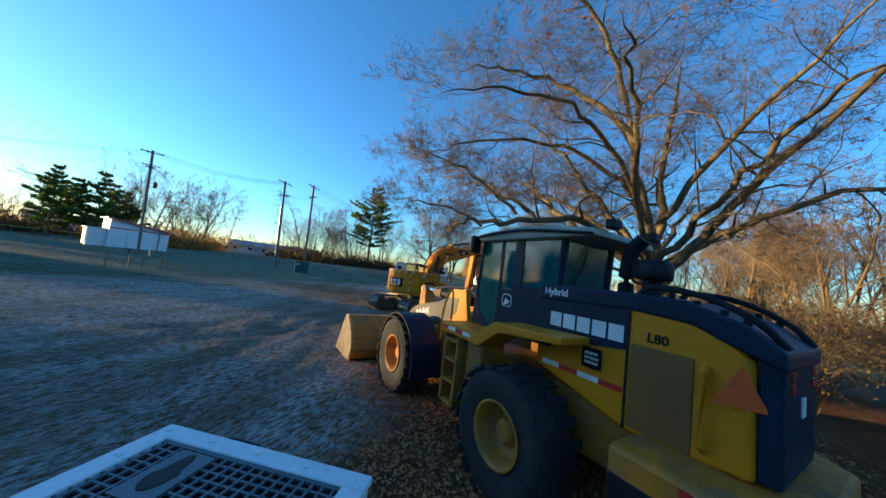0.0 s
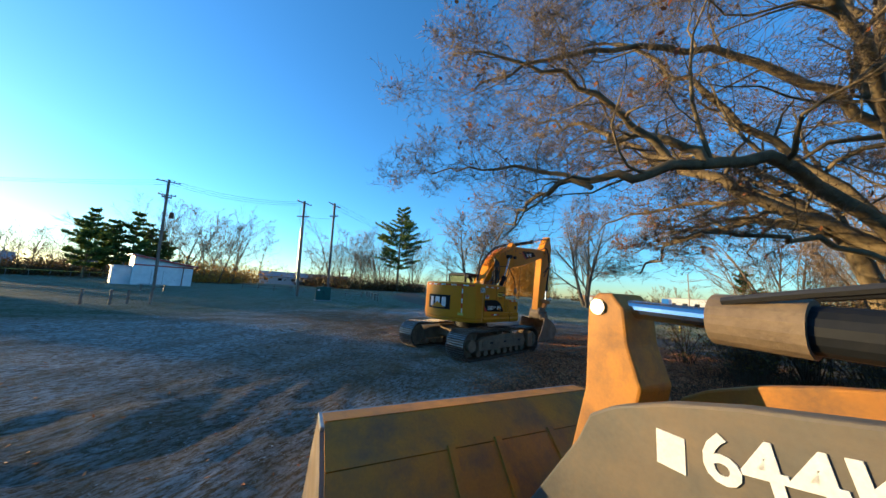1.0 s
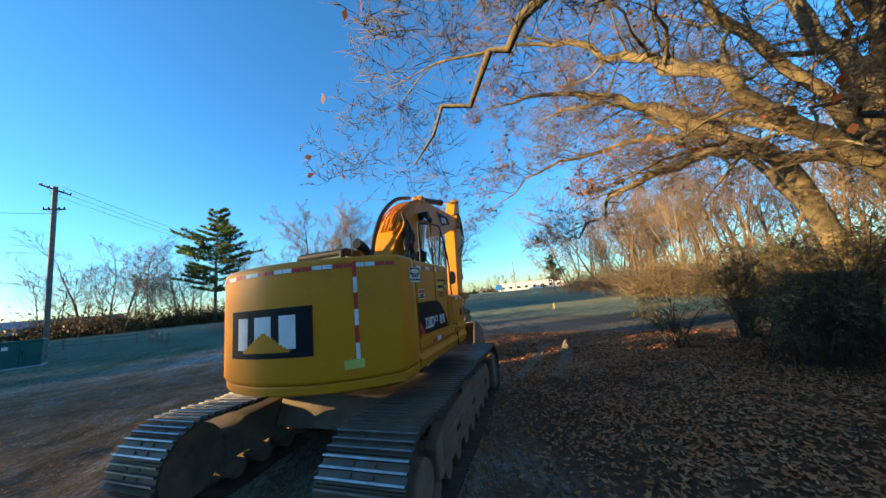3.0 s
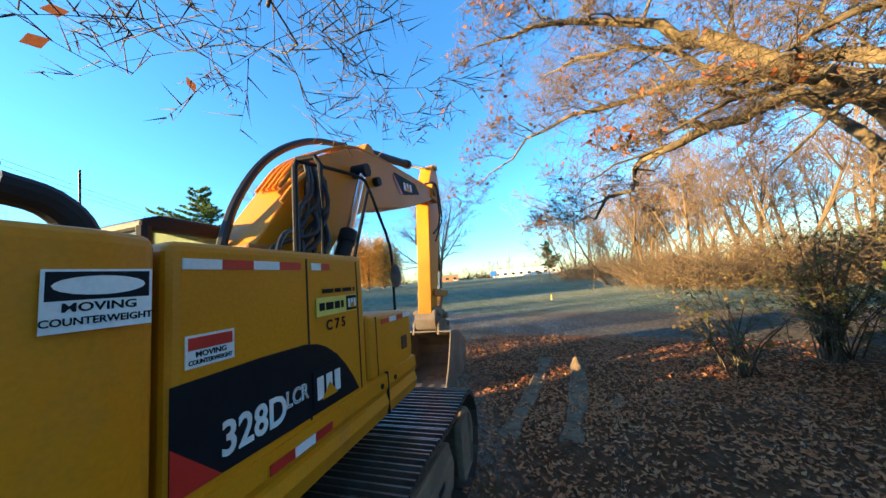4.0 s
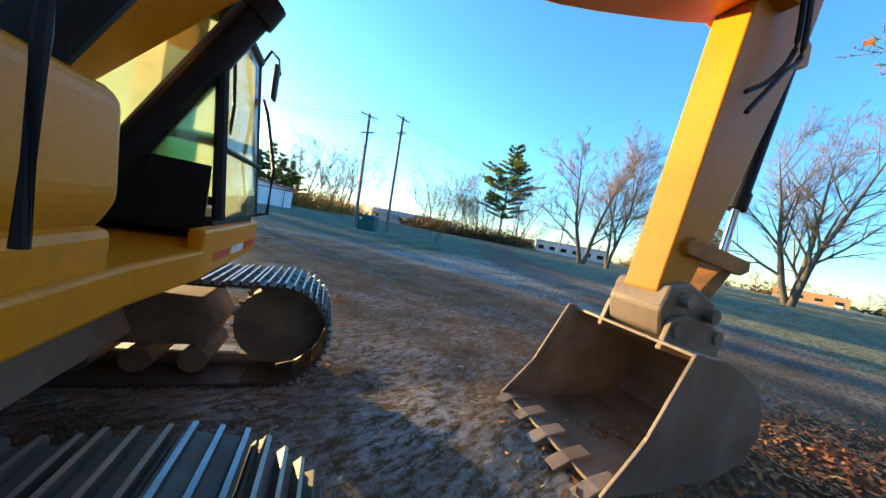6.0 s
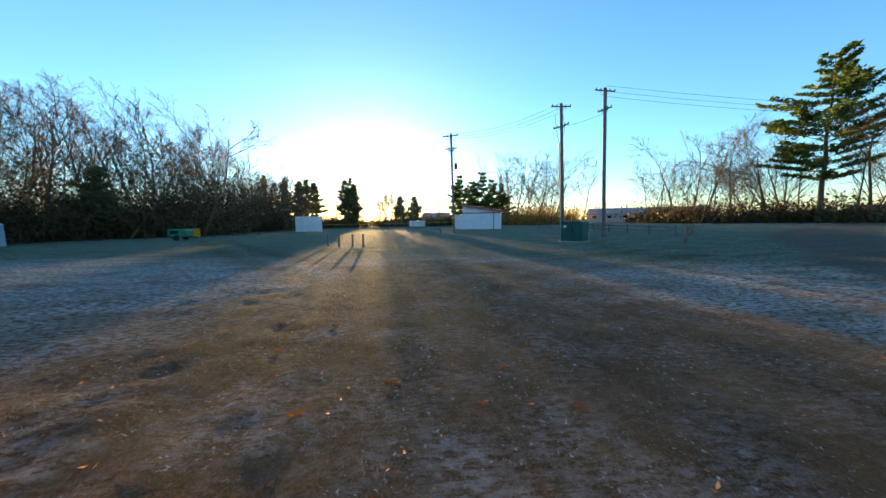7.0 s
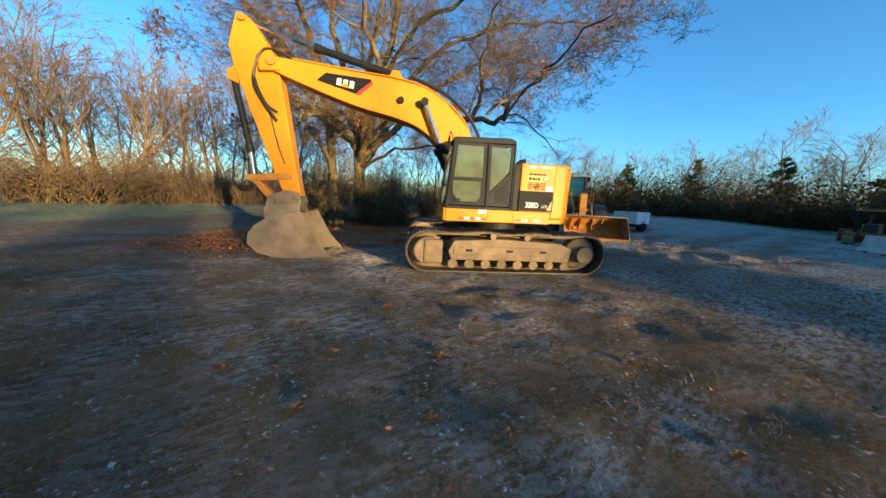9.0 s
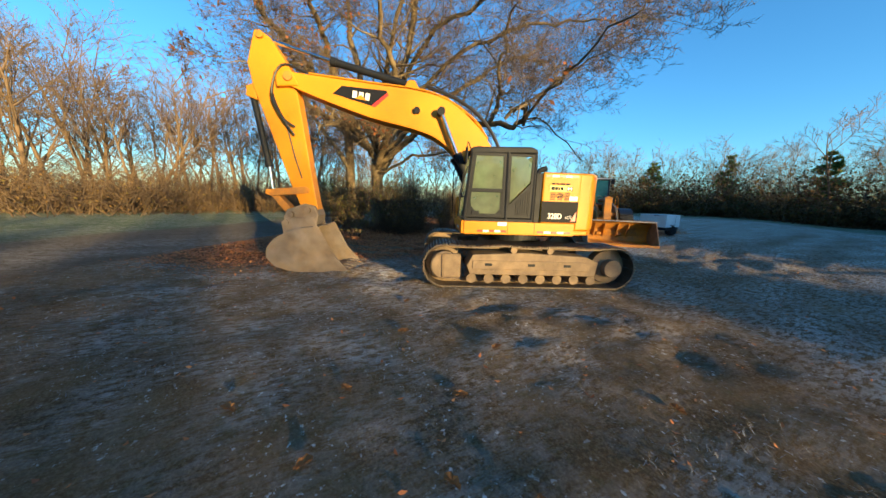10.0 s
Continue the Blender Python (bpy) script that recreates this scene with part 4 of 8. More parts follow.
# belt below the sun, with two openings that let it over
woods("woods", "low hazy trees beyond the playing field", row(brng, -16, 3.6, 92, 108, 24, 11, 14) + row(brng, 13.2, 16.6, 96, 112, 7, 11, 13)
      + row(brng, 23.4, 28, 98, 112, 7, 11.5, 14.5) + row(brng, 28, 60, 98, 122, 22, 8, 11), 73, M_BROWNLEAF, 2200, 3.6, row(brng, -16, 17, 92, 116, 60, 3, 4) + row(brng, 23.5, 60, 92, 116, 50, 3, 4), leaf_size=0.26)
for i, (c, d, h) in enumerate([(13.4, 100, 14.6), (14.9, 103, 15.8), (16.2, 99, 13.0), (31.0, 112, 10.5), (36.0, 110, 10.0), (-3.0, 99, 14.0), (-8.0, 97, 15.0), (0.6, 100, 14.0), (2.8, 98, 14.4), (4.6, 101, 13.6)]):
    conifer("pine_tree", "dark pine in the belt of trees beyond the field", *sunward(c, d), h, 140 + i, 3.0, M_NEEDLE, 14, 90, 0.12, 1.0, 0.5, pine=True)
# group behind the poles
woods("woods", "bare trees with golden undergrowth round a tall pine", belt(brng, 14, 35, 82, 96, 26, 12, 19), 74, M_BROWNLEAF, 1000, 4.5, leaf_size=0.24)
# group behind the shed
woods("woods", "large bare trees with orange leaves beneath", belt(brng, 46, 60, 82, 96, 16, 14, 19), 75, M_GOLDLEAF, 700, 5.5, leaf_size=0.26)
# far rim
woods("woods", "distant grey tree line", belt(brng, -48, 66, 170, 230, 60, 7, 12), 76, M_BROWNLEAF, 900, 5, leaf_size=0.45, shapes=RIM_ARRAYS)
# wood beyond the drive
woods("woods", "golden sunlit wood beyond the gravel drive", belt(brng, -112, -62, 36, 58, 66, 12, 19) + belt(brng, -64, -50, 52, 95, 24, 14, 19) + belt(brng, -150, -112, 45, 70, 22, 11, 16), 77, M_TANLEAF, 4600, 4.2,
      belt(brng, -125, -66, 28, 44, 60, 3, 4) + belt(brng, -66, -50, 48, 92, 24, 3, 4), leaf_size=0.07, bare=7, leaf_n=5)


# ---- tracked excavator ----
EX = pose(-1.346, 18.711, 0.0, 0, 0, -40.725 + 90)


def on_right(x, z, y=-1.405):
    return pose(x, y, z, 90, 0, 0)


def on_left(x, z, y=1.405):
    return pose(x, y, z, 90, 0, 180)


def strip(parent, x0, x1, y, z0, z1, first_red=True, n=3, name="reflective_strip"):
    """Alternating red and white tape on a side panel."""
    for i in range(n):
        a, b = x0 + (x1 - x0) * i / n, x0 + (x1 - x0) * (i + 1) / n
        red = (i % 2 == 0) == first_red
        part(name, box(B(), a, b, y - 0.003, y + 0.003, z0, z1), M_RED if red else M_LETTER, parent, "red reflective tape" if red else "white reflective tape")


def block_mark(parent, m, w, h, bg=M_DECAL, wedge=True):
    """A maker's mark as plain shapes: a dark ground, pale upright blocks and a yellow wedge."""
    ob = part("decal", box(B(), -w / 2, w / 2, -h / 2, h / 2, -0.003, 0.003, m=m), bg, parent, "dark maker's decal")
    bm = B()
    for cx, lean in ((-0.29, 0), (0.0, 0), (0.29, 0)):
        prism_pts = [(cx * w - 0.10 * w, -0.3 * h), (cx * w + 0.10 * w, -0.3 * h), (cx * w + 0.10 * w, 0.3 * h), (cx * w - 0.10 * w, 0.3 * h)]
        prism(bm, prism_pts, 0.004, 0.007, "z")
    bmesh.ops.transform(bm, matrix=m, verts=bm.verts)
    part("mark", bm, M_LETTER, ob, "pale blocks of a maker's mark")
    if wedge:
        bm = prism(B(), [(-0.26 * w, -0.34 * h), (0.26 * w, -0.34 * h), (0, 0.05 * h)], 0.008, 0.011, "z")
        bmesh.ops.transform(bm, matrix=m, verts=bm.verts)
        part("wedge", bm, M_YELLOW, ob, "yellow wedge")
    return ob


def bars(parent, m, w, rows, h, material, name="print"):
    """Writing too small to read, as plain bars."""
    bm = B()
    rr = random.Random(int(w * 1000))
    for j in range(rows):
        y = h * (0.5 - (j + 0.5) / rows)
        x = -w / 2
        while x < w / 2 - 0.02:
            l = min(w / 2 - x, w * (0.12 + 0.2 * rr.random()))
            prism(bm, [(x, y - h * 0.28 / rows), (x + l, y - h * 0.28 / rows), (x + l, y + h * 0.28 / rows), (x, y + h * 0.28 / rows)], 0.004, 0.006, "z")
            x += l + w * 0.05
    bmesh.ops.transform(bm, matrix=m, verts=bm.verts)
    return part(name, bm, material, parent)


def arc_plate(bm, a0, a1, z0, z1, r0, r1, n=8):
    """A thin plate bent round the tail, between two bearings and two heights."""
    ang = np.linspace(a0, a1, n)
    pts = [(-r1 * math.cos(a), r1 * math.sin(a)) for a in ang] + [(-r0 * math.cos(a), r0 * math.sin(a)) for a in ang[::-1]]
    return prism(bm, pts, z0, z1, "z")


def excavator():
    ex = thing("excavator", EX, "yellow tracked excavator with curled bucket resting on the ground", "excavator")
    # undercarriage
    shoe_me = None
    r, xa, xb, zc = 0.45, 1.90, -1.84, 0.49
    straight = xa - xb
    whole = 2 * straight + 2 * math.pi * r
    count = 51
    for side, sname in ((1, "left"), (-1, "right")):
        y0, y1 = (0.92, 1.70) if side > 0 else (-1.70, -0.92)
        yc = (y0 + y1) / 2
        track = part("track", tube(B(), [(xa + r * 0.86 * math.cos(a), yc, zc + r * 0.86 * math.sin(a)) for a in np.linspace(-1.57, 1.57, 9)] +
                                   [(xb + r * 0.86 * math.cos(a), yc, zc + r * 0.86 * math.sin(a)) for a in np.linspace(1.57, 4.71, 9)] + [(xa, yc, zc - r * 0.86)], 0.055, 6), M_MUDSTEEL, ex, "muddy steel track chain")
        for i in range(count):
            s = whole * i / count
            if s < straight:
                u = s / straight
                p, a = (xb + s, zc + r - 0.035 * math.sin(3 * math.pi * u) ** 2), 0.0
            elif s < straight + math.pi * r:
                th = (s - straight) / r
                p, a = (xa + r * math.sin(th), zc + r * math.cos(th)), th
            elif s < 2 * straight + math.pi * r:
                p, a = (xa - (s - straight - math.pi * r), zc - r), math.pi
            else:
                th = (s - 2 * straight - math.pi * r) / r + math.pi
                p, a = (xb + r * math.sin(th), zc + r * math.cos(th)), th
            if shoe_me is None:
                bm = B()
                box(bm, -0.098, 0.098, -0.39, 0.39, -0.012, 0.012)
                for gx in (-0.075, 0.0, 0.075):
                    prism(bm, [(gx - 0.013, 0.012), (gx + 0.013, 0.012), (gx + 0.008, 0.045), (gx - 0.008, 0.045)], -0.39, 0.39)
                for gx in (-0.04, 0.04):
                    for gy in (-0.1, 0.1):
                        rod(bm, (gx, gy, 0.01), (gx, gy, 0.026), 0.017, n=6)
                first = part("shoe", bm, M_STEEL, track)
                first.data.materials.append(M_BARE)
                for f in first.data.polygons:
                    if f.center.z > 0.04:
                        f.material_index = 1
                shoe_me, ob = first.data, first
            else:
                ob = new("shoe", shoe_me)
                ob.parent = track
            ob.matrix_local = Matrix.Translation((p[0], yc, p[1])) @ Matrix.Rotation(a, 4, "Y")
        # track frame with its side face, rollers, sprocket and idler
        o = side
        fr = part("track_frame", prism(B(), [(-1.45, 0.30), (1.35, 0.30), (1.42, 0.5), (1.3, 0.74), (0.2, 0.80), (-1.2, 0.74), (-1.5, 0.62)], yc - 0.2, yc + 0.3 * o + 0.04 * o, bev=0.02), M_MUDSTEEL, ex, "mud-caked track frame")
        part("guard", box(B(), -1.3, 1.3, yc + o * 0.30, yc + o * 0.36, 0.42, 0.62, 0.015), M_MUDSTEEL, fr)
        for wx in (0.95, 0.0, -0.8):
            part("step", box(B(), wx - 0.08, wx + 0.08, yc + o * 0.34, yc + o * 0.365, 0.50, 0.56, 0.006), M_BLACK, fr, "dark step slot")
        for wx in np.linspace(-1.4, 1.3, 8):
            part("roller", rod(B(), (wx, yc - 0.28, 0.2), (wx, yc + 0.28, 0.2), 0.11, n=12), M_MUDSTEEL, fr)
        for wx in (0.4, -0.4):
            part("carrier_roller", rod(B(), (wx, yc, 0.85), (wx, yc + o * 0.34, 0.85), 0.07, n=14), M_MUDSTEEL, fr)
        bm = turned(B(), [(0.0, o * 0.36 + yc), (0.28, o * 0.36 + yc), (0.31, o * 0.33 + yc), (0.31, o * 0.1 + yc), (0.38, o * 0.1 + yc), (0.38, yc - o * 0.1), (0.0, yc - o * 0.1)], 28, Matrix.Translation((xa, 0, zc)))
        sp = part("sprocket", bm, M_MUDSTEEL, ex, "final drive and sprocket under dried mud")
        part("hub_plate", box(B(), xa - 0.36, xa + 0.06, yc + o * 0.345, yc + o * 0.375, zc - 0.27, zc + 0.27, 0.05), M_MUDSTEEL, sp)
        for j in range(21):
            a = 2 * math.pi * j / 21
            part("tooth", prism(B(), [(xa + 0.37 * math.cos(a - 0.07), zc + 0.37 * math.sin(a - 0.07)), (xa + 0.43 * math.cos(a), zc + 0.43 * math.sin(a)), (xa + 0.37 * math.cos(a + 0.07), zc + 0.37 * math.sin(a + 0.07))], yc - 0.03, yc + 0.03), M_MUDSTEEL, sp)
        bm = turned(B(), [(0.0, yc + o * 0.36), (0.19, yc + o * 0.36), (0.20, yc + o * 0.34), (0.20, yc + o * 0.2), (0.38, yc + o * 0.12), (0.38, yc - o * 0.12), (0.0, yc - o * 0.12)], 28, Matrix.Translation((xb, 0, zc)))
        part("idler", bm, M_MUDSTEEL, ex, "idler wheel with a worn round hub")
    cf = part("car_body", prism(B(), [(-0.9, 0.45), (0.9, 0.45), (0.75, 0.85), (-0.75, 0.85)], -1.0, 1.0, bev=0.03), M_MUDSTEEL, ex, "muddy lower frame")
    part("swing_ring", rod(B(), (0, 0, 0.85), (0, 0, 1.14), 0.62, n=32), M_BLACK, cf)
    # turntable deck
    deck = part("deck", prism(B(), [(1.52, 1.40), (1.56, 0.1), (1.50, -0.42), (1.50, -1.16), (1.40, -1.25), (-1.0, -1.25), (-1.25, -1.22), (-1.0, 1.38), (1.45, 1.42)], 1.16, 1.34, "z", 0.02), M_YELLOW, ex, "yellow deck frame")
    sill = part("sill_panel", box(B(), -0.98, 1.50, 1.385, 1.425, 1.17, 1.45, 0.012), M_YELLOW, ex, "yellow sill panel")
    part("front_sill", box(B(), 1.47, 1.56, 0.12, 1.40, 1.17, 1.46, 0.02), M_YELLOW, ex, "yellow front sill")
    strip(sill, 1.2, 0.55, 1.43, 1.215, 1.265, n=5)
    strip(sill, -0.15, -0.9, 1.43, 1.215, 1.265, n=5)
    for i, yy in enumerate((0.3, 0.65, 1.0)):
        part("reflective_strip", box(B(), 1.557, 1.563, yy, yy + 0.3, 1.24, 1.30), M_RED if i % 2 == 0 else M_LETTER, ex)
    for sx in (0.52, -0.08):
        part("seam", box(B(), sx - 0.004, sx + 0.004, 1.424, 1.428, 1.18, 1.44), M_BLACK, sill)
    part("notice", box(B(), 0.55, 0.75, 1.424, 1.430, 1.36, 1.44), M_LETTER, sill, "small white notice")
    # counterweight: an arc round the tail
    arc = [(-1.0, 1.37)] + [(1.9 * -math.cos(a), 1.9 * math.sin(a)) for a in np.linspace(0.775, -0.775, 19)] + [(-1.0, -1.33), (-0.83, -1.275), (-0.83, -0.6), (-0.92, 0.6), (-1.0, 1.0)]
    cw = part("counterweight", prism(B(), arc, 1.28, 2.56, "z", 0.05, 3), M_YELLOW, ex, "rounded yellow counterweight")
    skirt = [(p[0] * 0.985, p[1] * 0.985) for p in arc]
    part("skirt", prism(B(), skirt, 1.18, 1.285, "z", 0.02), M_YELLOW, cw)
    for i in range(26):
        a = 0.72 - 1.44 * i / 25
        mm = Matrix.Rotation(-a, 4, "Z") @ Matrix.Translation((-1.903, 0, 2.46))
        part("reflective_strip", box(B(), -0.003, 0.003, -0.05, 0.05, -0.022, 0.022, m=mm), (M_YELLOW, M_RED, M_YELLOW, M_LETTER)[i % 4] if i % 2 else M_RED if i % 4 == 0 else M_LETTER, cw)
    plate = part("decal", arc_plate(B(), -0.285, 0.325, 1.57, 2.08, 1.890, 1.908), M_DECAL, cw, "dark maker's decal")
    bm = B()
    for a0, a1, lean in ((0.24, 0.145, 0.0), (0.085, -0.035, 0.0), (-0.09, -0.19, 0.0)):
        arc_plate(bm, a1, a0, 1.66, 2.0, 1.9, 1.912)
    part("mark", bm, M_LETTER, plate, "pale blocks of a maker's mark")
    bm = B()
    for i in range(8):
        w = 0.17 * (1 - i / 8)
        arc_plate(bm, 0.015 - w, 0.015 + w, 1.63 + 0.025 * i, 1.655 + 0.025 * i, 1.9, 1.915)
    part("wedge", bm, M_YELLOW, plate, "yellow wedge")
    for i in range(6):
        a = -0.52
        mm = Matrix.Rotation(-a, 4, "Z") @ Matrix.Translation((-1.905, 0, 2.42 - 0.17 * i))
        part("reflective_strip", box(B(), -0.003, 0.003, -0.02, 0.02, -0.08, 0.08, m=mm), M_LETTER if i % 2 else M_RED, cw)
    sg = pose(-1.02, -1.362, 2.33, 90, 0, -8) @ Matrix.Scale(0.72, 4)
    sign = part("warning_sign", box(B(), -0.16, 0.16, -0.125, 0.125, -0.004, 0.004, m=sg), M_LETTER, cw, "white moving counterweight warning sign")
    part("sign_band", prism(B(), [(-0.15, 0.0), (0.15, 0.0), (0.15, 0.115), (-0.15, 0.115)], 0.004, 0.006, "z"), M_DECAL, sign).data.transform(sg)
    oval = [(0.135 * math.cos(a), 0.058 + 0.04 * math.sin(a)) for a in np.linspace(0, 6.28, 20, endpoint=False)]
    part("oval", prism(B(), oval, 0.006, 0.008, "z"), M_LETTER, sign).data.transform(sg)
    letters("MOVING", 0.05, M_DECAL, sign, sg @ pose(0, -0.03, 0.006), squeeze=1.1)
    letters("COUNTERWEIGHT", 0.042, M_DECAL, sign, sg @ pose(0, -0.085, 0.006), squeeze=0.9)
    lb = Matrix.Rotation(0.5, 4, "Z") @ pose(-1.912, 0, 1.45, 90, 0, -90)
    part("label", box(B(), -0.1, 0.1, -0.045, 0.045, -0.003, 0.003, m=lb), M_LABEL, cw, "small yellow and white label")
    # right side body
    side = part("engine_door", box(B(), -0.80, 0.56, -1.27, -0.72, 1.30, 2.55, 0.045, seg=3), M_YELLOW, ex, "yellow side panel")
    for sx in (-0.07, 0.46):
        part("seam", box(B(), sx - 0.006, sx + 0.006, -1.274, -1.26, 1.54, 2.5), M_BLACK, side)
    lower = part("lower_panel", prism(B(), [(-1.26, 1.18), (-1.20, 1.16), (-1.20, 1.54), (-1.285, 1.52), (-1.29, 1.42), (-1.265, 1.36), (-1.29, 1.28)], -0.84, 1.46, "x"), M_YELLOW, ex, "ribbed yellow lower panel")
    part("seam", box(B(), 0.834, 0.84, -1.295, -1.26, 1.18, 1.54), M_BLACK, lower)
    for sx in (0.73, 0.97):
        part("hole", rod(B(), (sx, -1.26, 1.45), (sx, -1.297, 1.45), 0.022, n=12), M_BLACK, lower)
    fb = part("tool_box", prism(B(), [(0.60, 1.52), (1.42, 1.47), (1.48, 1.6), (1.46, 1.98), (1.38, 2.02), (0.60, 2.06)], -1.26, -0.48, bev=0.05, seg=3), M_YELLOW, ex, "yellow front tool box")
    part("seam", box(B(), 0.725, 0.731, -1.265, -1.25, 1.54, 2.03), M_BLACK, fb)
    part("foot_panel", box(B(), 0.42, 1.47, -1.25, -0.48, 1.18, 1.50, 0.04), M_YELLOW, fb)
    part("latch", box(B(), 1.20, 1.32, -1.272, -1.256, 1.64, 1.77, 0.01), M_RUST, fb, "recessed brown latch")
    strip(fb, 0.82, 1.40, -1.265, 1.95, 1.995, n=4)
    strip(side, -0.03, 0.14, -1.274, 2.43, 2.475, first_red=False, n=2)
    strip(side, -0.75, -0.12, -1.274, 2.43, 2.475, first_red=False, n=4)
    strip(lower, -0.38, 0.08, -1.296, 1.42, 1.47, n=3)
    dec = part("decal", prism(B(), [(-0.79, 1.57), (0.42, 1.55), (0.36, 1.65), (0.27, 1.77), (0.18, 1.86), (0.08, 1.93), (0.0, 1.965), (-0.1, 1.985), (-0.4, 1.99), (-0.79, 1.98)], -1.276, -1.272), M_DECAL, side, "black swept decal")
    part("decal_corner", prism(B(), [(-0.79, 1.57), (-0.60, 1.57), (-0.79, 1.76)], -1.279, -1.2765), M_RED, dec, "red decal corner")
    letters("328D", 0.20, M_LETTER, dec, on_right(-0.43, 1.69, -1.279), squeeze=0.78)
    letters("LCR", 0.12, M_LETTER, dec, on_right(-0.18, 1.72, -1.28), squeeze=0.75, outline=True)
    block_mark(dec, on_right(0.08, 1.70, -1.281), 0.28, 0.22)
    lab = part("label", box(B(), 0.0, 0.44, -1.277, -1.272, 2.13, 2.25), M_LABEL, side, "pale yellow dealer label")
    bars(lab, on_right(0.15, 2.19, -1.274), 0.25, 1, 0.09, M_DECAL)
    bars(lab, on_right(0.24, 2.29, -1.272), 0.36, 1, 0.05, M_DECAL)
    block_mark(lab, on_right(0.37, 2.19, -1.279), 0.12, 0.105)
    letters("C 7 5", 0.095, M_DECAL, side, on_right(0.19, 2.06, -1.274), squeeze=0.95)
    dg = part("danger_label", box(B(), -0.74, -0.54, -1.277, -1.272, 2.03, 2.16), M_LETTER, side, "red and white danger label")
    part("band", box(B(), -0.73, -0.55, -1.279, -1.277, 2.10, 2.15), M_RED, dg)
    letters("MOVING", 0.032, M_DECAL, dg, on_right(-0.64, 2.08, -1.278), squeeze=1.0)
    letters("COUNTERWEIGHT", 0.026, M_DECAL, dg, on_right(-0.64, 2.05, -1.278), squeeze=0.8)
    # left rear body
    lr = part("radiator_door", box(B(), -1.06, -0.20, 0.75, 1.40, 1.45, 2.55, 0.04, seg=3), M_YELLOW, ex, "yellow rear side door")
    part("engine_cover", box(B(), -1.0, 0.1, -0.75, 0.78, 1.4, 2.53, 0.04), M_YELLOW, ex, "yellow engine cover")
    # black box stands in for the shadow in the gap behind the cab
    part("shadow_gap", box(B(), -0.20, -0.06, 0.8, 1.36, 1.45, 2.52, 0.01), M_BLACK, ex, "black box filling the shaded gap between cab and body")
    d2 = part("decal", prism(B(), [(-0.21, 1.47), (-1.03, 1.47), (-1.03, 1.93), (-0.21, 1.93)], 1.4015, 1.407), M_DECAL, lr, "black side decal")
    part("decal_corner", prism(B(), [(-0.88, 1.50), (-1.0, 1.50), (-1.0, 1.72)], 1.408, 1.411), M_RED, d2, "red decal corner")
    letters("328D", 0.17, M_LETTER, d2, on_left(-0.52, 1.60, 1.409), squeeze=0.85)
    letters("LCR", 0.10, M_LETTER, d2, on_left(-0.83, 1.58, 1.409), squeeze=0.8, outline=True)
    l2 = part("label", box(B(), -0.86, -0.36, 1.403, 1.409, 2.15, 2.27), M_LABEL, lr, "pale yellow dealer label")
    bars(l2, on_left(-0.54, 2.21, 1.406), 0.3, 1, 0.12, M_DECAL)
    block_mark(l2, on_left(-0.80, 2.21, 1.411), 0.12, 0.10)
    bars(l2, on_left(-0.6, 2.31, 1.402), 0.4, 1, 0.06, M_DECAL)
    for gx in (-0.44, -0.60, -0.76):
        for j in range(5):
            part("louver", box(B(), gx - 0.055, gx + 0.055, 1.398, 1.406, 1.965 + 0.034 * j, 1.985 + 0.034 * j), M_BLACK, lr)
    letters("C75", 0.10, M_DECAL, lr, on_left(-0.60, 2.05, 1.409), squeeze=1.2)
    strip(lr, -0.25, -0.98, 1.405, 2.45, 2.50, n=5)
    part("label", box(B(), -1.0, -0.82, 1.403, 1.408, 1.95, 2.05), M_LETTER, lr, "small white warning label")
    part("exhaust", tube(B(), bent([(-0.75, -0.55, 2.5), (-0.75, -0.55, 2.68), (-0.85, -0.55, 2.80), (-1.0, -0.55, 2.84)], 4), 0.07, 12), M_BLACK, ex, "black exhaust pipe")
    part("antenna", rod(B(), (-0.6, -0.2, 2.5), (-0.62, -0.2, 3.1), 0.006, n=5), M_BLACK, ex)
    # cab
    cab = part("cab_roof", prism(B(), [(1.36, 3.02), (1.44, 2.95), (1.40, 2.88), (-0.02, 2.92), (-0.04, 3.0), (0.1, 3.06)], 0.40, 1.42, bev=0.03), M_BLACK, ex, "black cab roof")
    floor_c = part("cab_floor", box(B(), -0.04, 1.5, 0.40, 1.40, 1.40, 1.52, 0.015), M_BLACK, ex, "black cab base")
    posts = [((1.52, 0.43, 1.5), (1.38, 0.45, 2.95), 0.04), ((1.50, 1.38, 1.5), (1.36, 1.38, 2.95), 0.045), ((-0.0, 0.43, 1.5), (0.0, 0.43, 2.95), 0.05), ((0.0, 1.37, 1.5), (0.0, 1.37, 2.95), 0.05), ((0.58, 1.39, 1.5), (0.60, 1.39, 2.93), 0.045)]
    for p, q, rr_ in posts:
        part("post", rod(B(), p, q, rr_, n=8), M_BLACK, cab)
    door = part("cab_door", B_frame([(0.62, 1.54), (1.46, 1.54), (1.34, 2.90), (0.64, 2.90)], 0.055, 1.385, 1.425), M_BLACK, ex, "black cab door with two panes")
    part("rail", box(B(), 0.64, 1.42, 1.388, 1.422, 2.08, 2.16, 0.01), M_BLACK, door)
    part("window", prism(B(), [(0.68, 2.15), (1.38, 2.15), (1.31, 2.85), (0.68, 2.85)], 1.402, 1.408), M_GLASS, door, "pale tinted pane").visible_shadow = False
    part("window", prism(B(), [(0.72, 1.72), (0.82, 1.62), (1.22, 1.62), (1.36, 1.78), (1.36, 2.09), (0.72, 2.09)], 1.402, 1.408), M_GLASS, door, "pale lower pane").visible_shadow = False
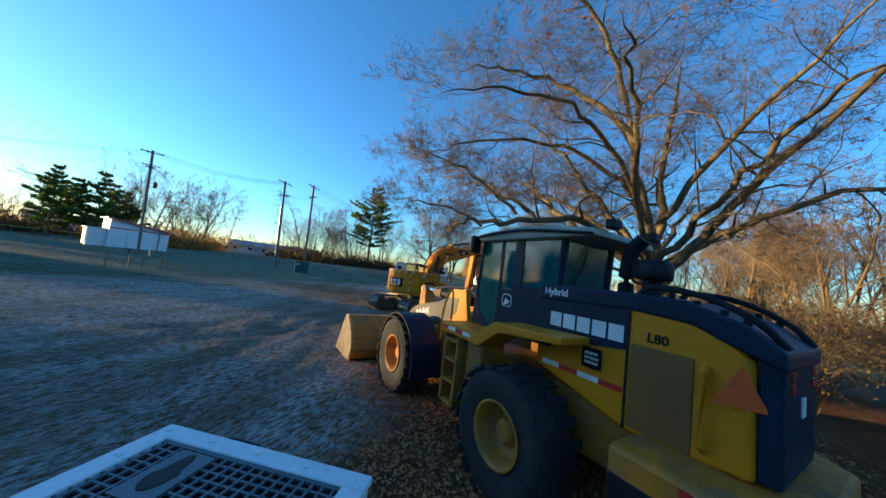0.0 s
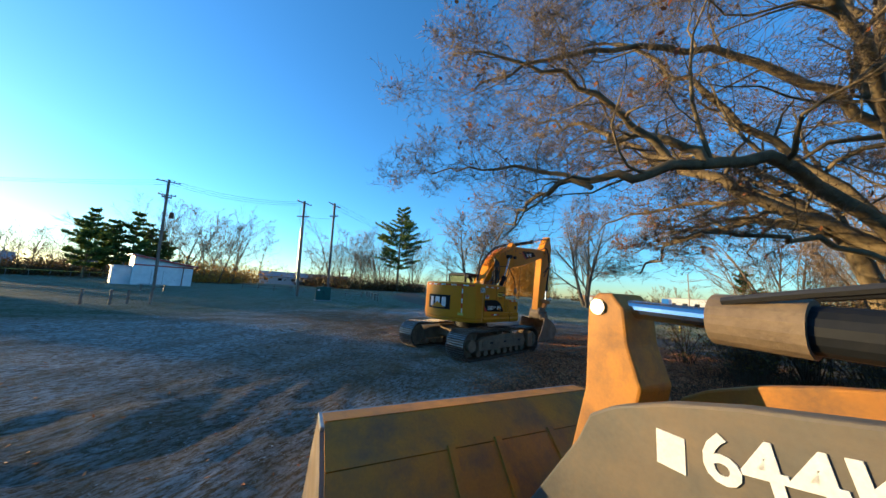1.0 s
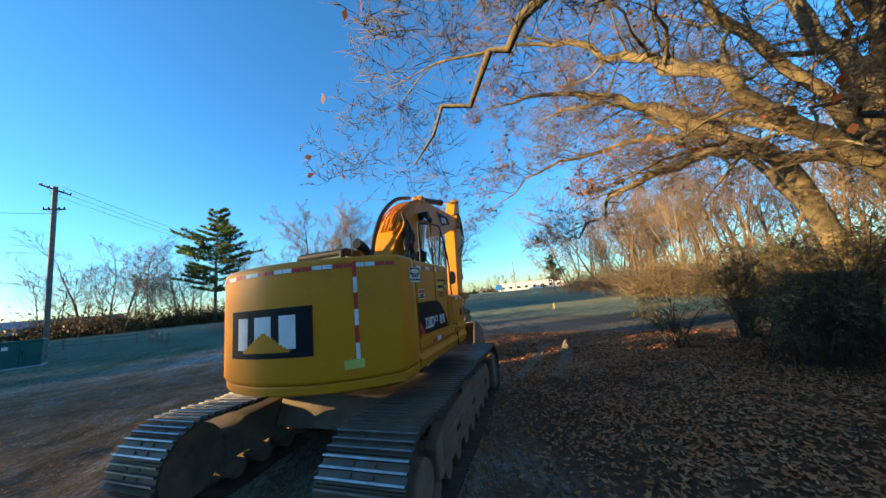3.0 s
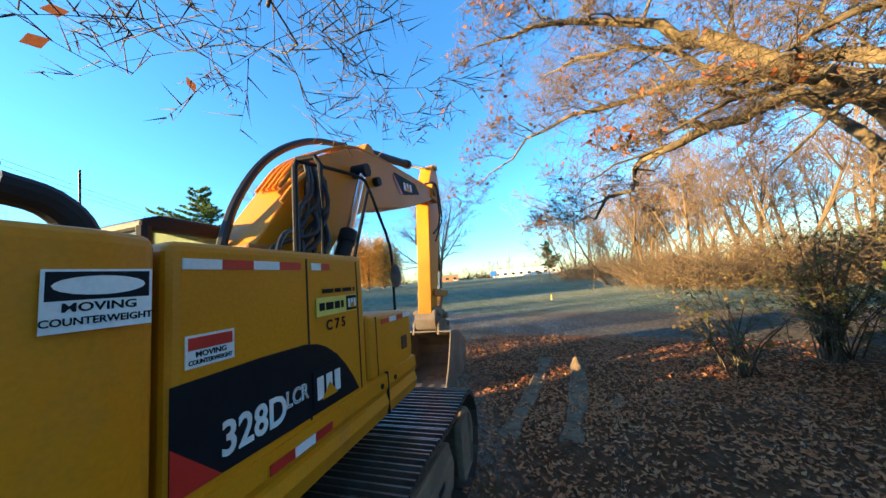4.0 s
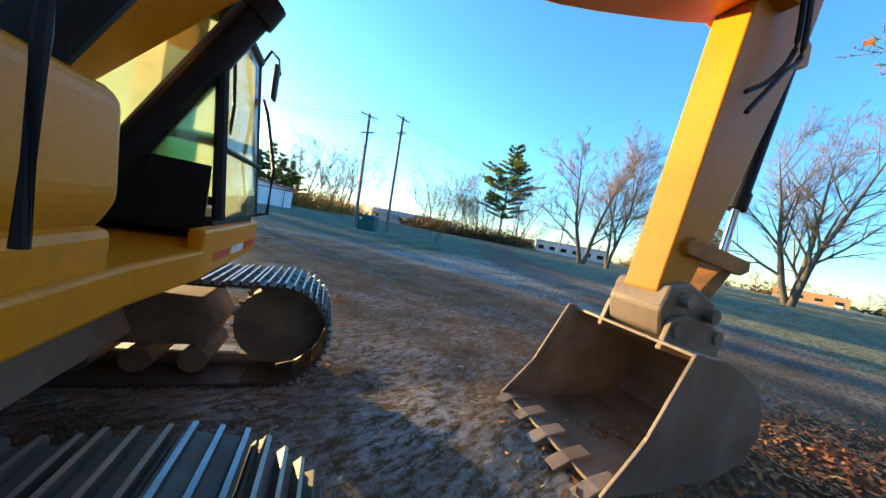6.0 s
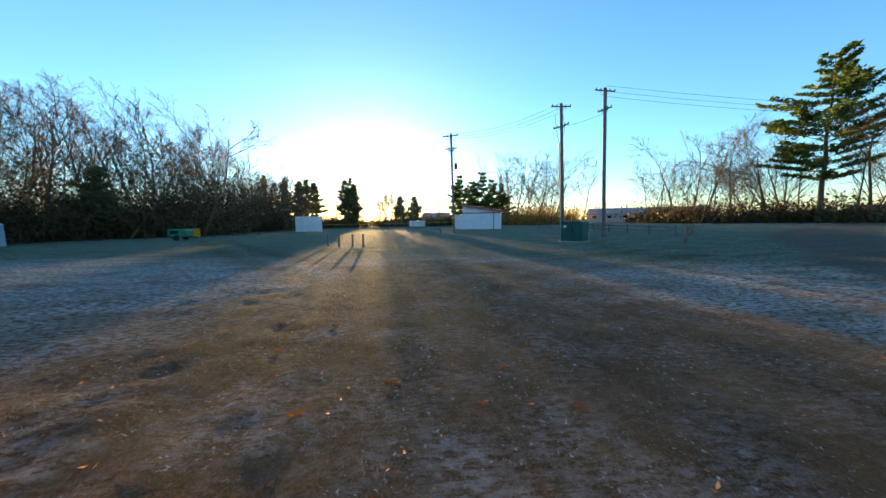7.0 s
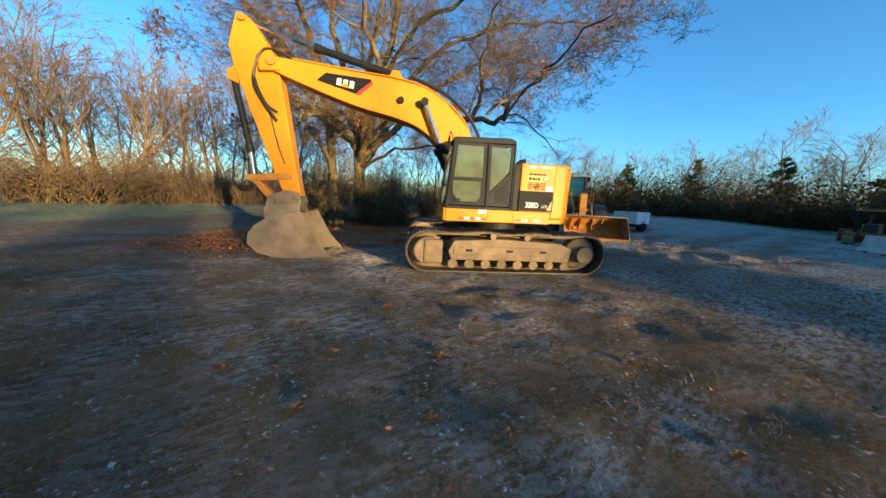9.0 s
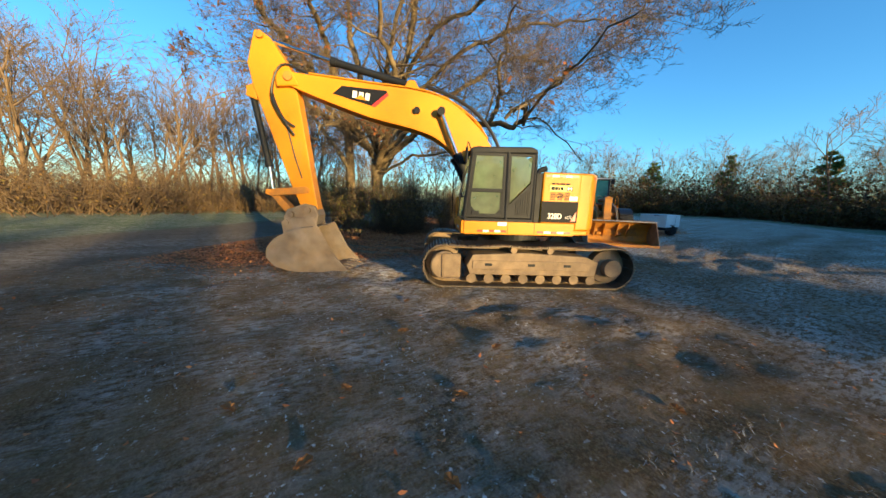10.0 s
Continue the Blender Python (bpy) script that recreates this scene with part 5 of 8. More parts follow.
    part("door_skin", prism(B(), [(0.66, 1.56), (1.44, 1.56), (1.42, 1.78), (1.36, 1.78), (1.22, 1.62), (0.82, 1.62), (0.72, 1.72), (0.72, 2.08), (0.66, 2.08)], 1.395, 1.42), M_BLACK, door)
    part("handle", box(B(), 1.18, 1.34, 1.425, 1.45, 1.60, 1.68, 0.01), M_BLACK, door, "black door handle")
    rq = part("rear_quarter", B_frame([(0.04, 1.54), (0.56, 1.54), (0.58, 2.90), (0.02, 2.90)], 0.05, 1.385, 1.42), M_BLACK, ex, "black rear quarter of the cab")
    part("window", prism(B(), [(0.07, 2.34), (0.52, 1.85), (0.53, 2.85), (0.24, 2.86), (0.07, 2.72)], 1.40, 1.406), M_GLASS, rq, "pale tinted pane").visible_shadow = False
    part("vent_panel", prism(B(), [(0.05, 1.56), (0.54, 1.56), (0.54, 1.80), (0.05, 2.32)], 1.395, 1.412), M_BLACK, rq)
    for j in range(6):
        part("rib", prism(B(), [(0.10 + 0.05 * j, 1.62), (0.12 + 0.05 * j, 1.62), (0.12 + 0.05 * j, 2.14 - 0.052 * j), (0.10 + 0.05 * j, 2.16 - 0.052 * j)], 1.412, 1.424), M_BLACK, rq)
    part("right_panel", box(B(), 0.0, 1.45, 0.405, 0.425, 1.5, 1.85, 0.005), M_BLACK, ex)
    part("window", prism(B(), [(0.05, 1.85), (1.46, 1.85), (1.37, 2.9), (0.05, 2.9)], 0.41, 0.416), M_GLASS, ex, "right cab pane").visible_shadow = False
    part("window", box(B(), -0.03, -0.02, 0.46, 1.34, 2.0, 2.9), M_GLASS, ex, "rear cab pane").visible_shadow = False
    bm = prism(B(), [(1.525, 1.52), (1.535, 1.52), (1.395, 2.92), (1.385, 2.92)], 0.47, 1.34)
    part("windscreen", bm, M_GLASS, ex, "pale windscreen in a black rubber seal").visible_shadow = False
    part("screen_bar", rod(B(), (1.492, 0.45, 1.98), (1.492, 1.37, 1.98), 0.022, n=8), M_BLACK, ex)
    part("wiper", tube(B(), [(1.46, 0.52, 2.6), (1.48, 0.56, 2.3), (1.47, 0.58, 2.1)], 0.012, 6), M_BLACK, ex)
    part("grab_bar", tube(B(), [(1.53, 1.40, 1.52), (1.62, 1.42, 1.55), (1.62, 1.42, 2.0), (1.50, 1.42, 2.5), (1.45, 1.42, 2.62)], 0.016, 8), M_BLACK, ex, "black grab bar")
    mr = part("mirror_arm", tube(B(), [(1.40, 1.40, 2.92), (1.46, 1.42, 3.08), (1.50, 1.56, 3.08), (1.52, 1.60, 2.96), (1.50, 1.48, 2.80)], 0.012, 6), M_BLACK, ex)
    part("mirror", box(B(), 1.49, 1.53, 1.44, 1.56, 2.66, 3.0, 0.018), M_BLACK, mr, "black side mirror")
    seat = part("seat", box(B(), 0.35, 0.85, 0.62, 1.15, 1.72, 1.9, 0.05), M_SEAT, ex, "dark operator's seat")
    part("backrest", box(B(), 0.25, 0.42, 0.64, 1.13, 1.85, 2.65, 0.06), M_SEAT, seat)
    part("roof_lamp", box(B(), 1.05, 1.2, 0.55, 0.75, 3.05, 3.15, 0.02), M_BLACK, ex)
    # rails on the right
    part("handrail", tube(B(), [(0.16, -0.98, 2.5), (0.17, -0.98, 3.24), (0.18, -1.0, 3.30), (0.2, -1.14, 3.30), (0.22, -1.17, 3.24), (0.22, -1.17, 2.5)], 0.022, 8), M_BLACK, ex, "black handrail loop")
    part("handrail", tube(B(), bent([(0.18, -0.99, 3.29), (0.55, -1.04, 3.34), (0.92, -1.08, 3.37), (1.04, -1.08, 3.30), (1.32, -1.05, 3.02), (1.56, -1.02, 2.74), (1.58, -1.02, 2.4), (1.58, -1.02, 1.5)], 2), 0.017, 8), M_BLACK, ex, "black front handrail")
    part("handrail", rod(B(), (1.04, -1.08, 3.30), (0.70, -1.09, 2.52), 0.017, n=8), M_BLACK, ex, "black handrail brace")
    ma = part("mirror", turned(B(), [(0.0, 0.0), (0.1, 0.0), (0.105, 0.02), (0.0, 0.03)], 20, pose(1.52, -1.10, 2.39, 0, 0, 75) @ Matrix.Diagonal((0.75, 1, 1.3, 1))), M_BARE, ex, "oval mirror")
    part("filler_cap", rod(B(), (0.48, -0.9, 2.05), (0.48, -0.9, 2.16), 0.09, n=18), M_BARE, ex)
    # boom
    top = bent([(0.15, 0, 2.35), (0.60, 0, 3.0), (1.12, 0, 3.68), (1.86, 0, 4.24), (2.6, 0, 4.44), (3.6, 0, 4.53), (5.0, 0, 4.66), (5.62, 0, 4.72)], 3)
    low = bent([(5.58, 0, 4.40), (4.9, 0, 4.15), (3.73, 0, 3.78), (2.7, 0, 3.56), (2.1, 0, 3.34), (1.6, 0, 2.92), (1.1, 0, 2.35), (0.55, 0, 1.75), (0.2, 0, 1.72)], 3)
    outline = [(p.x, p.z) for p in top] + [(5.74, 4.58)] + [(p.x, p.z) for p in low] + [(0.05, 2.0)]
    boom = part("boom", prism(B(), outline, -0.27, 0.27, bev=0.015), M_YELLOW, ex, "curved yellow boom")
    for o in (1, -1):
        y = 0.275 * o
        part("pin_boss", rod(B(), (2.62, y * 0.9, 3.98), (2.62, y + 0.09 * o, 3.98), 0.075, n=16), M_BLACK, boom)
        dk = part("decal", prism(B(), [(4.62, 4.28), (4.40, 4.46), (3.36, 4.40), (3.30, 4.30), (3.62, 4.02)], min(y, y + 0.006 * o), max(y, y + 0.006 * o)), M_DECAL, boom, "black swept boom decal")
        part("decal_corner", prism(B(), [(3.30, 4.30), (3.34, 4.35), (3.70, 4.06), (3.62, 4.02)], min(y + 0.007 * o, y + 0.01 * o), max(y + 0.007 * o, y + 0.01 * o)), M_RED, dk)
        m = (on_left if o > 0 else on_right)(3.95, 4.26, y + 0.008 * o) @ pose(0, 0, 0, 0, 0, -8 if o > 0 else 8)
        block_mark(dk, m, 0.52, 0.26)
        cyl = part("boom_cylinder", rod(B(), (0.92, 0.42 * o, 1.65), (1.62, 0.42 * o, 2.98), 0.095, n=18), M_BLACK, ex, "black boom cylinder")
        part("collar", rod(B(), (1.56, 0.42 * o, 2.86), (1.63, 0.42 * o, 3.0), 0.115, n=18), M_BLACK, cyl)
        part("piston_rod", rod(B(), (1.62, 0.42 * o, 2.98), (2.03, 0.42 * o, 3.92), 0.05, n=16), M_CHROME, cyl, "chrome piston rod")
        part("eye", rod(B(), (2.04, 0.27 * o, 3.95), (2.04, 0.50 * o, 3.95), 0.095, n=18), M_BLACK, cyl)
    sc = part("stick_cylinder", rod(B(), (2.75, 0, 4.62), (4.67, 0, 5.08), 0.085, n=18), M_BLACK, ex, "black stick cylinder")
    part("lug", prism(B(), [(2.5, 4.40), (3.0, 4.46), (2.85, 4.72), (2.7, 4.72)], -0.14, 0.14, bev=0.02), M_YELLOW, sc)
    part("collar", rod(B(), (4.58, 0, 5.06), (4.72, 0, 5.09), 0.105, n=18), M_BLACK, sc)
    part("piston_rod", rod(B(), (4.67, 0, 5.08), (6.22, 0, 5.50), 0.045, n=16), M_CHROME, sc, "chrome piston rod")
    # stick
    st = [(6.28, 5.62), (6.40, 5.60), (6.60, 4.92), (6.50, 4.40), (5.72, 2.10), (5.46, 1.42), (5.20, 1.36), (5.10, 1.55), (5.20, 2.2), (5.48, 4.26), (5.62, 4.80), (6.05, 5.46)]
    stick = part("stick", prism(B(), st, -0.17, 0.17, bev=0.015), M_YELLOW, ex, "yellow stick")
    part("pin_plate", prism(B(), [(5.40, 4.42), (5.90, 4.38), (5.95, 4.75), (5.62, 4.86)], -0.30, 0.30, bev=0.02), M_YELLOW, stick)
    for o in (1, -1):
        part("pin", rod(B(), (5.62, 0.28 * o, 4.60), (5.62, 0.35 * o, 4.60), 0.10, n=18), M_YELLOW_WORN, stick)
        part("top_pin", rod(B(), (6.26, 0.15 * o, 5.50), (6.26, 0.23 * o, 5.50), 0.08, n=16), M_YELLOW_WORN, stick)
    bc = part("bucket_cylinder", rod(B(), (6.62, 0, 4.30), (6.33, 0, 2.60), 0.075, n=18), M_BLACK, ex, "black bucket cylinder")
    part("collar", rod(B(), (6.36, 0, 2.74), (6.32, 0, 2.56), 0.092, n=18), M_BLACK, bc)
    part("piston_rod", rod(B(), (6.33, 0, 2.60), (6.27, 0, 1.92), 0.042, n=16), M_CHROME, bc, "chrome piston rod")
    part("lug", prism(B(), [(6.45, 4.1), (6.72, 4.2), (6.7, 4.42), (6.5, 4.5)], -0.12, 0.12, bev=0.02), M_YELLOW, bc)
    for o in (1, -1):
        part("tipping_link", prism(B(), [(6.22, 1.84), (6.36, 1.90), (6.34, 2.0), (5.38, 2.10), (5.28, 2.04), (5.30, 1.94)], 0.20 * o - 0.03, 0.20 * o + 0.03, bev=0.01), M_YELLOW_WORN, ex, "worn yellow tipping link")
    part("bucket_link", prism(B(), [(6.20, 2.0), (6.34, 1.92), (5.86, 1.34), (5.72, 1.32), (5.66, 1.42)], -0.13, 0.13, bev=0.02), M_YELLOW_WORN, ex, "worn yellow bucket link")
    cp = part("quick_coupler", prism(B(), [(5.14, 1.62), (5.40, 1.68), (5.84, 1.52), (5.94, 1.32), (5.90, 1.12), (5.5, 1.02), (5.12, 1.16), (5.06, 1.40)], -0.27, 0.27, bev=0.03), M_BUCKET, ex, "dusty quick coupler")
    for px, pz in ((5.30, 1.52), (5.72, 1.40), (5.22, 1.24), (5.84, 1.20)):
        part("pin", rod(B(), (px, -0.36, pz), (px, 0.36, pz), 0.07, n=16), M_BUCKET, cp)
    # bucket
    prof = [(5.02, 1.14), (4.86, 0.84), (4.68, 0.52), (4.45, 0.22), (4.30, 0.07), (4.97, 0.01), (5.62, 0.02), (6.02, 0.13), (6.22, 0.36), (6.20, 0.58), (6.04, 0.80), (5.76, 0.97), (5.40, 1.10)]
    bk = thing_part("bucket", ex, "worn steel bucket, teeth to the ground")
    for o in (1, -1):
        part("side_plate", prism(B(), prof, 0.63 * o - 0.015, 0.63 * o + 0.015), M_BUCKET, bk)
        part("wear_edge", prism(B(), [(5.06, 1.16), (4.94, 1.16), (4.60, 0.48), (4.26, 0.09), (4.42, 0.05), (4.74, 0.46)], 0.65 * o - 0.012, 0.65 * o + 0.012, bev=0.004), M_BUCKET, bk)
        part("ear", prism(B(), [(5.06, 1.05), (5.14, 1.34), (5.30, 1.38), (5.74, 1.30), (5.96, 1.22), (5.92, 0.88)], 0.31 * o - 0.025, 0.31 * o + 0.025, bev=0.01), M_BUCKET, bk)
    for (xa_, za_), (xb_, zb_) in zip(prof[4:], prof[5:] + prof[:1]):
        dx, dz = xb_ - xa_, zb_ - za_
        l = math.hypot(dx, dz)
        nx, nz = -dz / l * 0.025, dx / l * 0.025
        part("shell_plate", prism(B(), [(xa_, za_), (xb_, zb_), (xb_ + nx, zb_ + nz), (xa_ + nx, za_ + nz)], -0.62, 0.62), M_BUCKET, bk, "scraped bucket plate")
    for ty in np.linspace(-0.56, 0.56, 5):
        part("bucket_tooth", prism(B(), [(4.52, 0.13), (4.30, 0.10), (4.14, 0.03), (4.32, 0.0), (4.52, 0.02)], ty - 0.06, ty + 0.06, bev=0.008), M_BUCKET, bk)
    # hoses and pipes
    for j in range(9):
        g = 0.042 * (j - 4)
        w = 0.075 * math.sin(j * 2.3)
        k = 0.07 * math.sin(j * 3.7 + 1)
        part("hose", tube(B(), bent([(0.22 + g * 0.3, -0.62 + w, 2.46 + g * 0.3), (0.58 - g * 0.5 + k, -0.54 + w, 2.58 + g - k), (0.93 - g * 0.7 - k, -0.46 - w, 2.92 + g * 0.8 + k), (1.12 - g, -0.38 + w, 3.30 + g * 0.6), (1.22 - g, -0.28, 3.72 + g * 0.5)], 5), 0.024 + 0.008 * (j % 2), 7), M_HOSE, ex, "black hydraulic hose")
    for j in range(6):
        yy = -0.20 + 0.08 * j
        part("pipe", tube(B(), bent([(0.85, yy, 3.42), (1.2, yy, 3.86), (1.9, yy, 4.31), (2.6, yy, 4.50), (3.8, yy, 4.60), (5.2, yy * 0.8, 4.74)], 4), 0.018, 6), M_YELLOW, boom, "yellow steel pipe")
    for j in range(5):
        yy = -0.30 + 0.13 * j
        part("elbow", tube(B(), bent([(0.7 + 0.1 * j, yy, 3.2 + 0.13 * j), (0.8 + 0.12 * j, yy - 0.1, 3.42 + 0.12 * j), (1.05 + 0.12 * j, yy - 0.02, 3.62 + 0.11 * j)], 4), 0.024, 7), M_YELLOW, boom, "yellow steel elbow")
    part("valve_block", box(B(), 0.30, 0.62, -0.35, 0.1, 2.5, 2.75, 0.03), M_YELLOW_WORN, ex, "greasy valve block")
    part("hose", tube(B(), bent([(0.35, 0.1, 2.6), (0.55, 0.1, 3.25), (0.95, 0.1, 3.85), (1.6, 0.1, 4.32), (2.4, 0.1, 4.60)], 6), 0.045, 8), M_HOSE, ex, "thick black hose")
    for j, yy in enumerate((0.22, 0.26, -0.22, -0.26)):
        part("hose", tube(B(), bent([(5.2, yy, 4.72), (5.75, yy * 1.3, 4.82), (6.0, yy * 1.35, 4.3 - 0.1 * j), (5.8, yy * 1.3, 3.7), (5.55, yy * 1.05, 3.5 - 0.2 * (j % 2))], 6), 0.024, 7), M_HOSE, stick, "black hose loop")
    part("pipe", tube(B(), bent([(5.75, 0.19, 3.5), (5.6, 0.19, 2.8), (5.45, 0.19, 2.3)], 3), 0.016, 6), M_HOSE, stick)
    return ex


def B_frame(pts, w, y0, y1):
    """A closed frame of bars along an outline in the x-z plane."""
    bm = B()
    n = len(pts)
    cx, cz = sum(p[0] for p in pts) / n, sum(p[1] for p in pts) / n
    inner = [(p[0] + (w if p[0] < cx else -w), p[1] + (w if p[1] < cz else -w)) for p in pts]
    for i in range(n):
        j = (i + 1) % n
        prism(bm, [pts[i], pts[j], inner[j], inner[i]], y0, y1)
    return bm


def thing_part(name, parent, label):
    ob = new(name)
    ob.parent = parent
    return tagged(ob, label)


excavator()


# ---- wheel loader ----
LD = pose(1.890, 4.610, 0.0, 0, 0, 31 + 90)


def wheel(parent, x, y, o, tyre_label):
    """A lugged earthmover tyre on a dished yellow rim."""
    m = Matrix.Translation((x, y, 0.78))
    w = part("wheel", turned(B(), [(0.36, -0.24), (0.62, -0.30), (0.74, -0.28), (0.785, -0.22), (0.785, 0.22), (0.74, 0.28), (0.62, 0.30), (0.36, 0.24)], 44, m), M_RUBBER, parent, tyre_label, smooth=True)
    lug = None
    for i in range(22):
        for s in (1, -1):
            if lug is None:
                bm = B()
                prism(bm, [(-0.05, 0.0), (0.06, 0.0), (0.02, 0.33), (-0.10, 0.30)], 0.0, 0.035, "z")
                lug = part("lug", bm, M_RUBBER, w)
                ob = lug
            else:
                ob = new("lug", lug.data)
                ob.parent = w
            a = 2 * math.pi * (i + (0.5 if s < 0 else 0)) / 22
            ob.matrix_local = m @ Matrix.Rotation(a, 4, "Y") @ Matrix.Translation((0, 0, 0.772)) @ Matrix.Diagonal((1, s, 1, 1))
    rim = part("rim", turned(B(), [(0.39, o * 0.245), (0.40, o * 0.275), (0.37, o * 0.28), (0.345, o * 0.22), (0.32, o * 0.06), (0.30, o * 0.02), (0.0, o * 0.02)], 36, m), M_YELLOW_WORN, w, "dusty yellow rim", smooth=True)
    part("hub", turned(B(), [(0.0, o * 0.14), (0.11, o * 0.14), (0.15, o * 0.10), (0.16, o * 0.0)], 20, m), M_YELLOW_WORN, rim)
    return w


M_SCREEN = surf("side_screen", (0.22, 0.105, 0.018), (0.17, 0.08, 0.015), 0.7, scale=1.2, fine=120, bump=0.4, depth=0.004)


def loader():
    ld = thing("wheel_loader", LD, "yellow and black wheel loader with bucket lowered to the ground", "wheel loader")
    for x, s in ((-0.13, "rear"), (3.3, "front")):
        for o in (1, -1):
            wheel(ld, x, 1.02 * o, o, "muddy lugged tyre")
        part("axle", rod(B(), (x, -0.85, 0.78), (x, 0.85, 0.78), 0.16, n=14), M_MUDSTEEL, ld)
    # rear frame and engine hood
    part("rear_frame", box(B(), -2.2, 1.5, -0.5, 0.5, 0.75, 1.45, 0.04), M_YELLOW_WORN, ld, "dusty yellow rear frame")
    side_out = [(-0.07, 1.62), (-0.07, 2.62), (-1.40, 2.62), (-1.8, 2.56), (-2.11, 2.38), (-2.22, 2.28), (-2.24, 1.36), (-1.30, 1.28)]
    hood = part("hood", prism(B(), side_out, -0.60, 0.60, bev=0.05, seg=3), M_YELLOW, ld, "yellow engine hood")
    top = [(-0.05, 2.50), (-0.05, 2.70), (-1.35, 2.73), (-1.75, 2.71), (-2.15, 2.58), (-2.40, 2.40), (-2.40, 2.26), (-2.12, 2.36), (-1.8, 2.50), (-1.3, 2.54)]
    ht = part("hood_top", prism(B(), top, -0.63, 0.63, bev=0.03), M_NAVY, hood, "dark navy hood cover")
    for o in (1, -1):
        part("hood_rail", tube(B(), bent([(-1.30, 0.5 * o, 2.73), (-1.45, 0.52 * o, 2.81), (-1.85, 0.52 * o, 2.77), (-2.2, 0.50 * o, 2.61), (-2.38, 0.48 * o, 2.42)], 4), 0.03, 7), M_BLACK, ht)
        for rx in (-1.6, -1.8, -2.0, -2.15):
            part("rail_foot", rod(B(), (rx, 0.51 * o, 2.45), (rx, 0.51 * o, 2.80 + (rx + 1.5) * 0.26), 0.03, n=6), M_BLACK, ht)
        y = 0.605 * o
        ys = sorted((y, y + 0.006 * o))
        dk = part("side_panel", prism(B(), [(-0.075, 1.97), (-0.075, 2.60), (-1.25, 2.60), (-1.25, 2.11)], *ys), M_NAVY, hood, "dark navy side panel")
        mm = (on_left if o > 0 else on_right)(-0.76, 2.27, y + 0.008 * o)
        bm = B()
        for j in range(5):
            prism(bm, [(-0.485 + 0.196 * j, -0.09), (-0.32 + 0.196 * j, -0.09), (-0.32 + 0.196 * j, 0.09), (-0.485 + 0.196 * j, 0.09)], 0.0, 0.004, "z")
        bmesh.ops.transform(bm, matrix=mm, verts=bm.verts)
        part("mark", bm, M_LETTER, dk, "pale blocks of a maker's mark")
        part("seam", box(B(), -1.28, -1.255, y - 0.004, y + 0.004, 1.32, 2.55), M_BLACK, hood)
        gr = part("grille", box(B(), -1.84, -1.30, y - 0.01, y + 0.008, 1.36, 2.20, 0.01), M_SCREEN, hood, "brown mesh side screen")
        part("grab_handle", tube(B(), [(-1.92, y, 1.45), (-1.92, y + 0.05 * o, 1.49), (-1.92, y + 0.05 * o, 2.12), (-1.92, y, 2.16)], 0.03, 7), M_YELLOW, hood)
        letters("Hybrid", 0.13, M_LETTER, ht, (on_left if o > 0 else on_right)(-0.34, 2.62, 0.637 * o))
        letters("L80", 0.13, M_DECAL, hood, (on_left if o > 0 else on_right)(-1.54, 2.29, 0.606 * o))
        pl = part("dealer_plate", box(B(), -1.00, -0.77, *sorted((y, y + 0.008 * o)), 1.80, 2.03, 0.02), M_DECAL, hood, "black dealer plate")
        bars(pl, (on_left if o > 0 else on_right)(-0.885, 1.915, y + 0.006 * o), 0.17, 3, 0.16, M_LETTER)
        strip(hood, -1.24, -0.2, 0.608 * o, 1.66, 1.72, n=4)
    rear = part("rear_grille", box(B(), -2.38, -2.22, -0.56, 0.56, 1.38, 2.32, 0.03), M_NAVY, ld, "dark navy rear grille")
    part("mark", box(B(), -2.392, -2.382, -0.07, 0.07, 1.86, 2.02, 0.01), M_LETTER, rear, "pale square emblem")
    for o in (1, -1):
        for z in (2.12, 2.22):
            part("tail_lamp", box(B(), -2.395, -2.37, 0.38 * o - 0.05, 0.38 * o + 0.05, z - 0.04, z + 0.04, 0.01), M_LENS, rear, "red tail lamp")
    tri = pose(-2.15, 0.63, 2.06, 90, 0, -150)
    sm = part("warning_triangle", prism(B(), [(-0.17, -0.15), (0.17, -0.15), (0.0, 0.19)], 0, 0.01, "z"), M_ORANGE, ld, "orange slow-vehicle triangle")
    sm.data.transform(tri)
    cwt = part("counterweight", prism(B(), [(-1.40, 1.12), (-1.40, -1.12), (-2.25, -1.12), (-2.62, -0.78), (-2.62, 0.78), (-2.25, 1.12)], 0.72, 1.35, "z", 0.05), M_YELLOW_WORN, ld, "worn yellow counterweight")
    for o in (1, -1):
        part("recess", box(B(), -1.85, -1.42, 1.04 * o, 1.13 * o, 0.75, 1.12, 0.02), M_BLACK, cwt)
        strip(cwt, -2.24, -1.95, 1.125 * o, 1.24, 1.30, n=3)
    # cab
    cab = part("cab_body", prism(B(), [(-0.25, 1.86), (-0.32, 2.5), (-0.32, 2.58), (1.40, 1.98), (1.42, 1.86)], -0.58, 0.58, bev=0.03), M_NAVY, ld, "dark navy cab base")
    roof = part("cab_roof", prism(B(), [(-0.90, 3.36), (-0.85, 3.46), (0.3, 3.56), (1.35, 3.48), (1.48, 3.40), (1.3, 3.34)], -0.72, 0.72, bev=0.03), surf("cream_roof", (0.40, 0.36, 0.28), rough=0.6), ld, "cream cab roof")
    part("roof_rail", tube(B(), bent([(-0.85, 0.74, 3.38), (0.3, 0.76, 3.48), (1.3, 0.74, 3.42), (1.52, 0.62, 3.38), (1.52, -0.62, 3.38), (1.3, -0.74, 3.42)], 3), 0.02, 7), M_BLACK, roof)
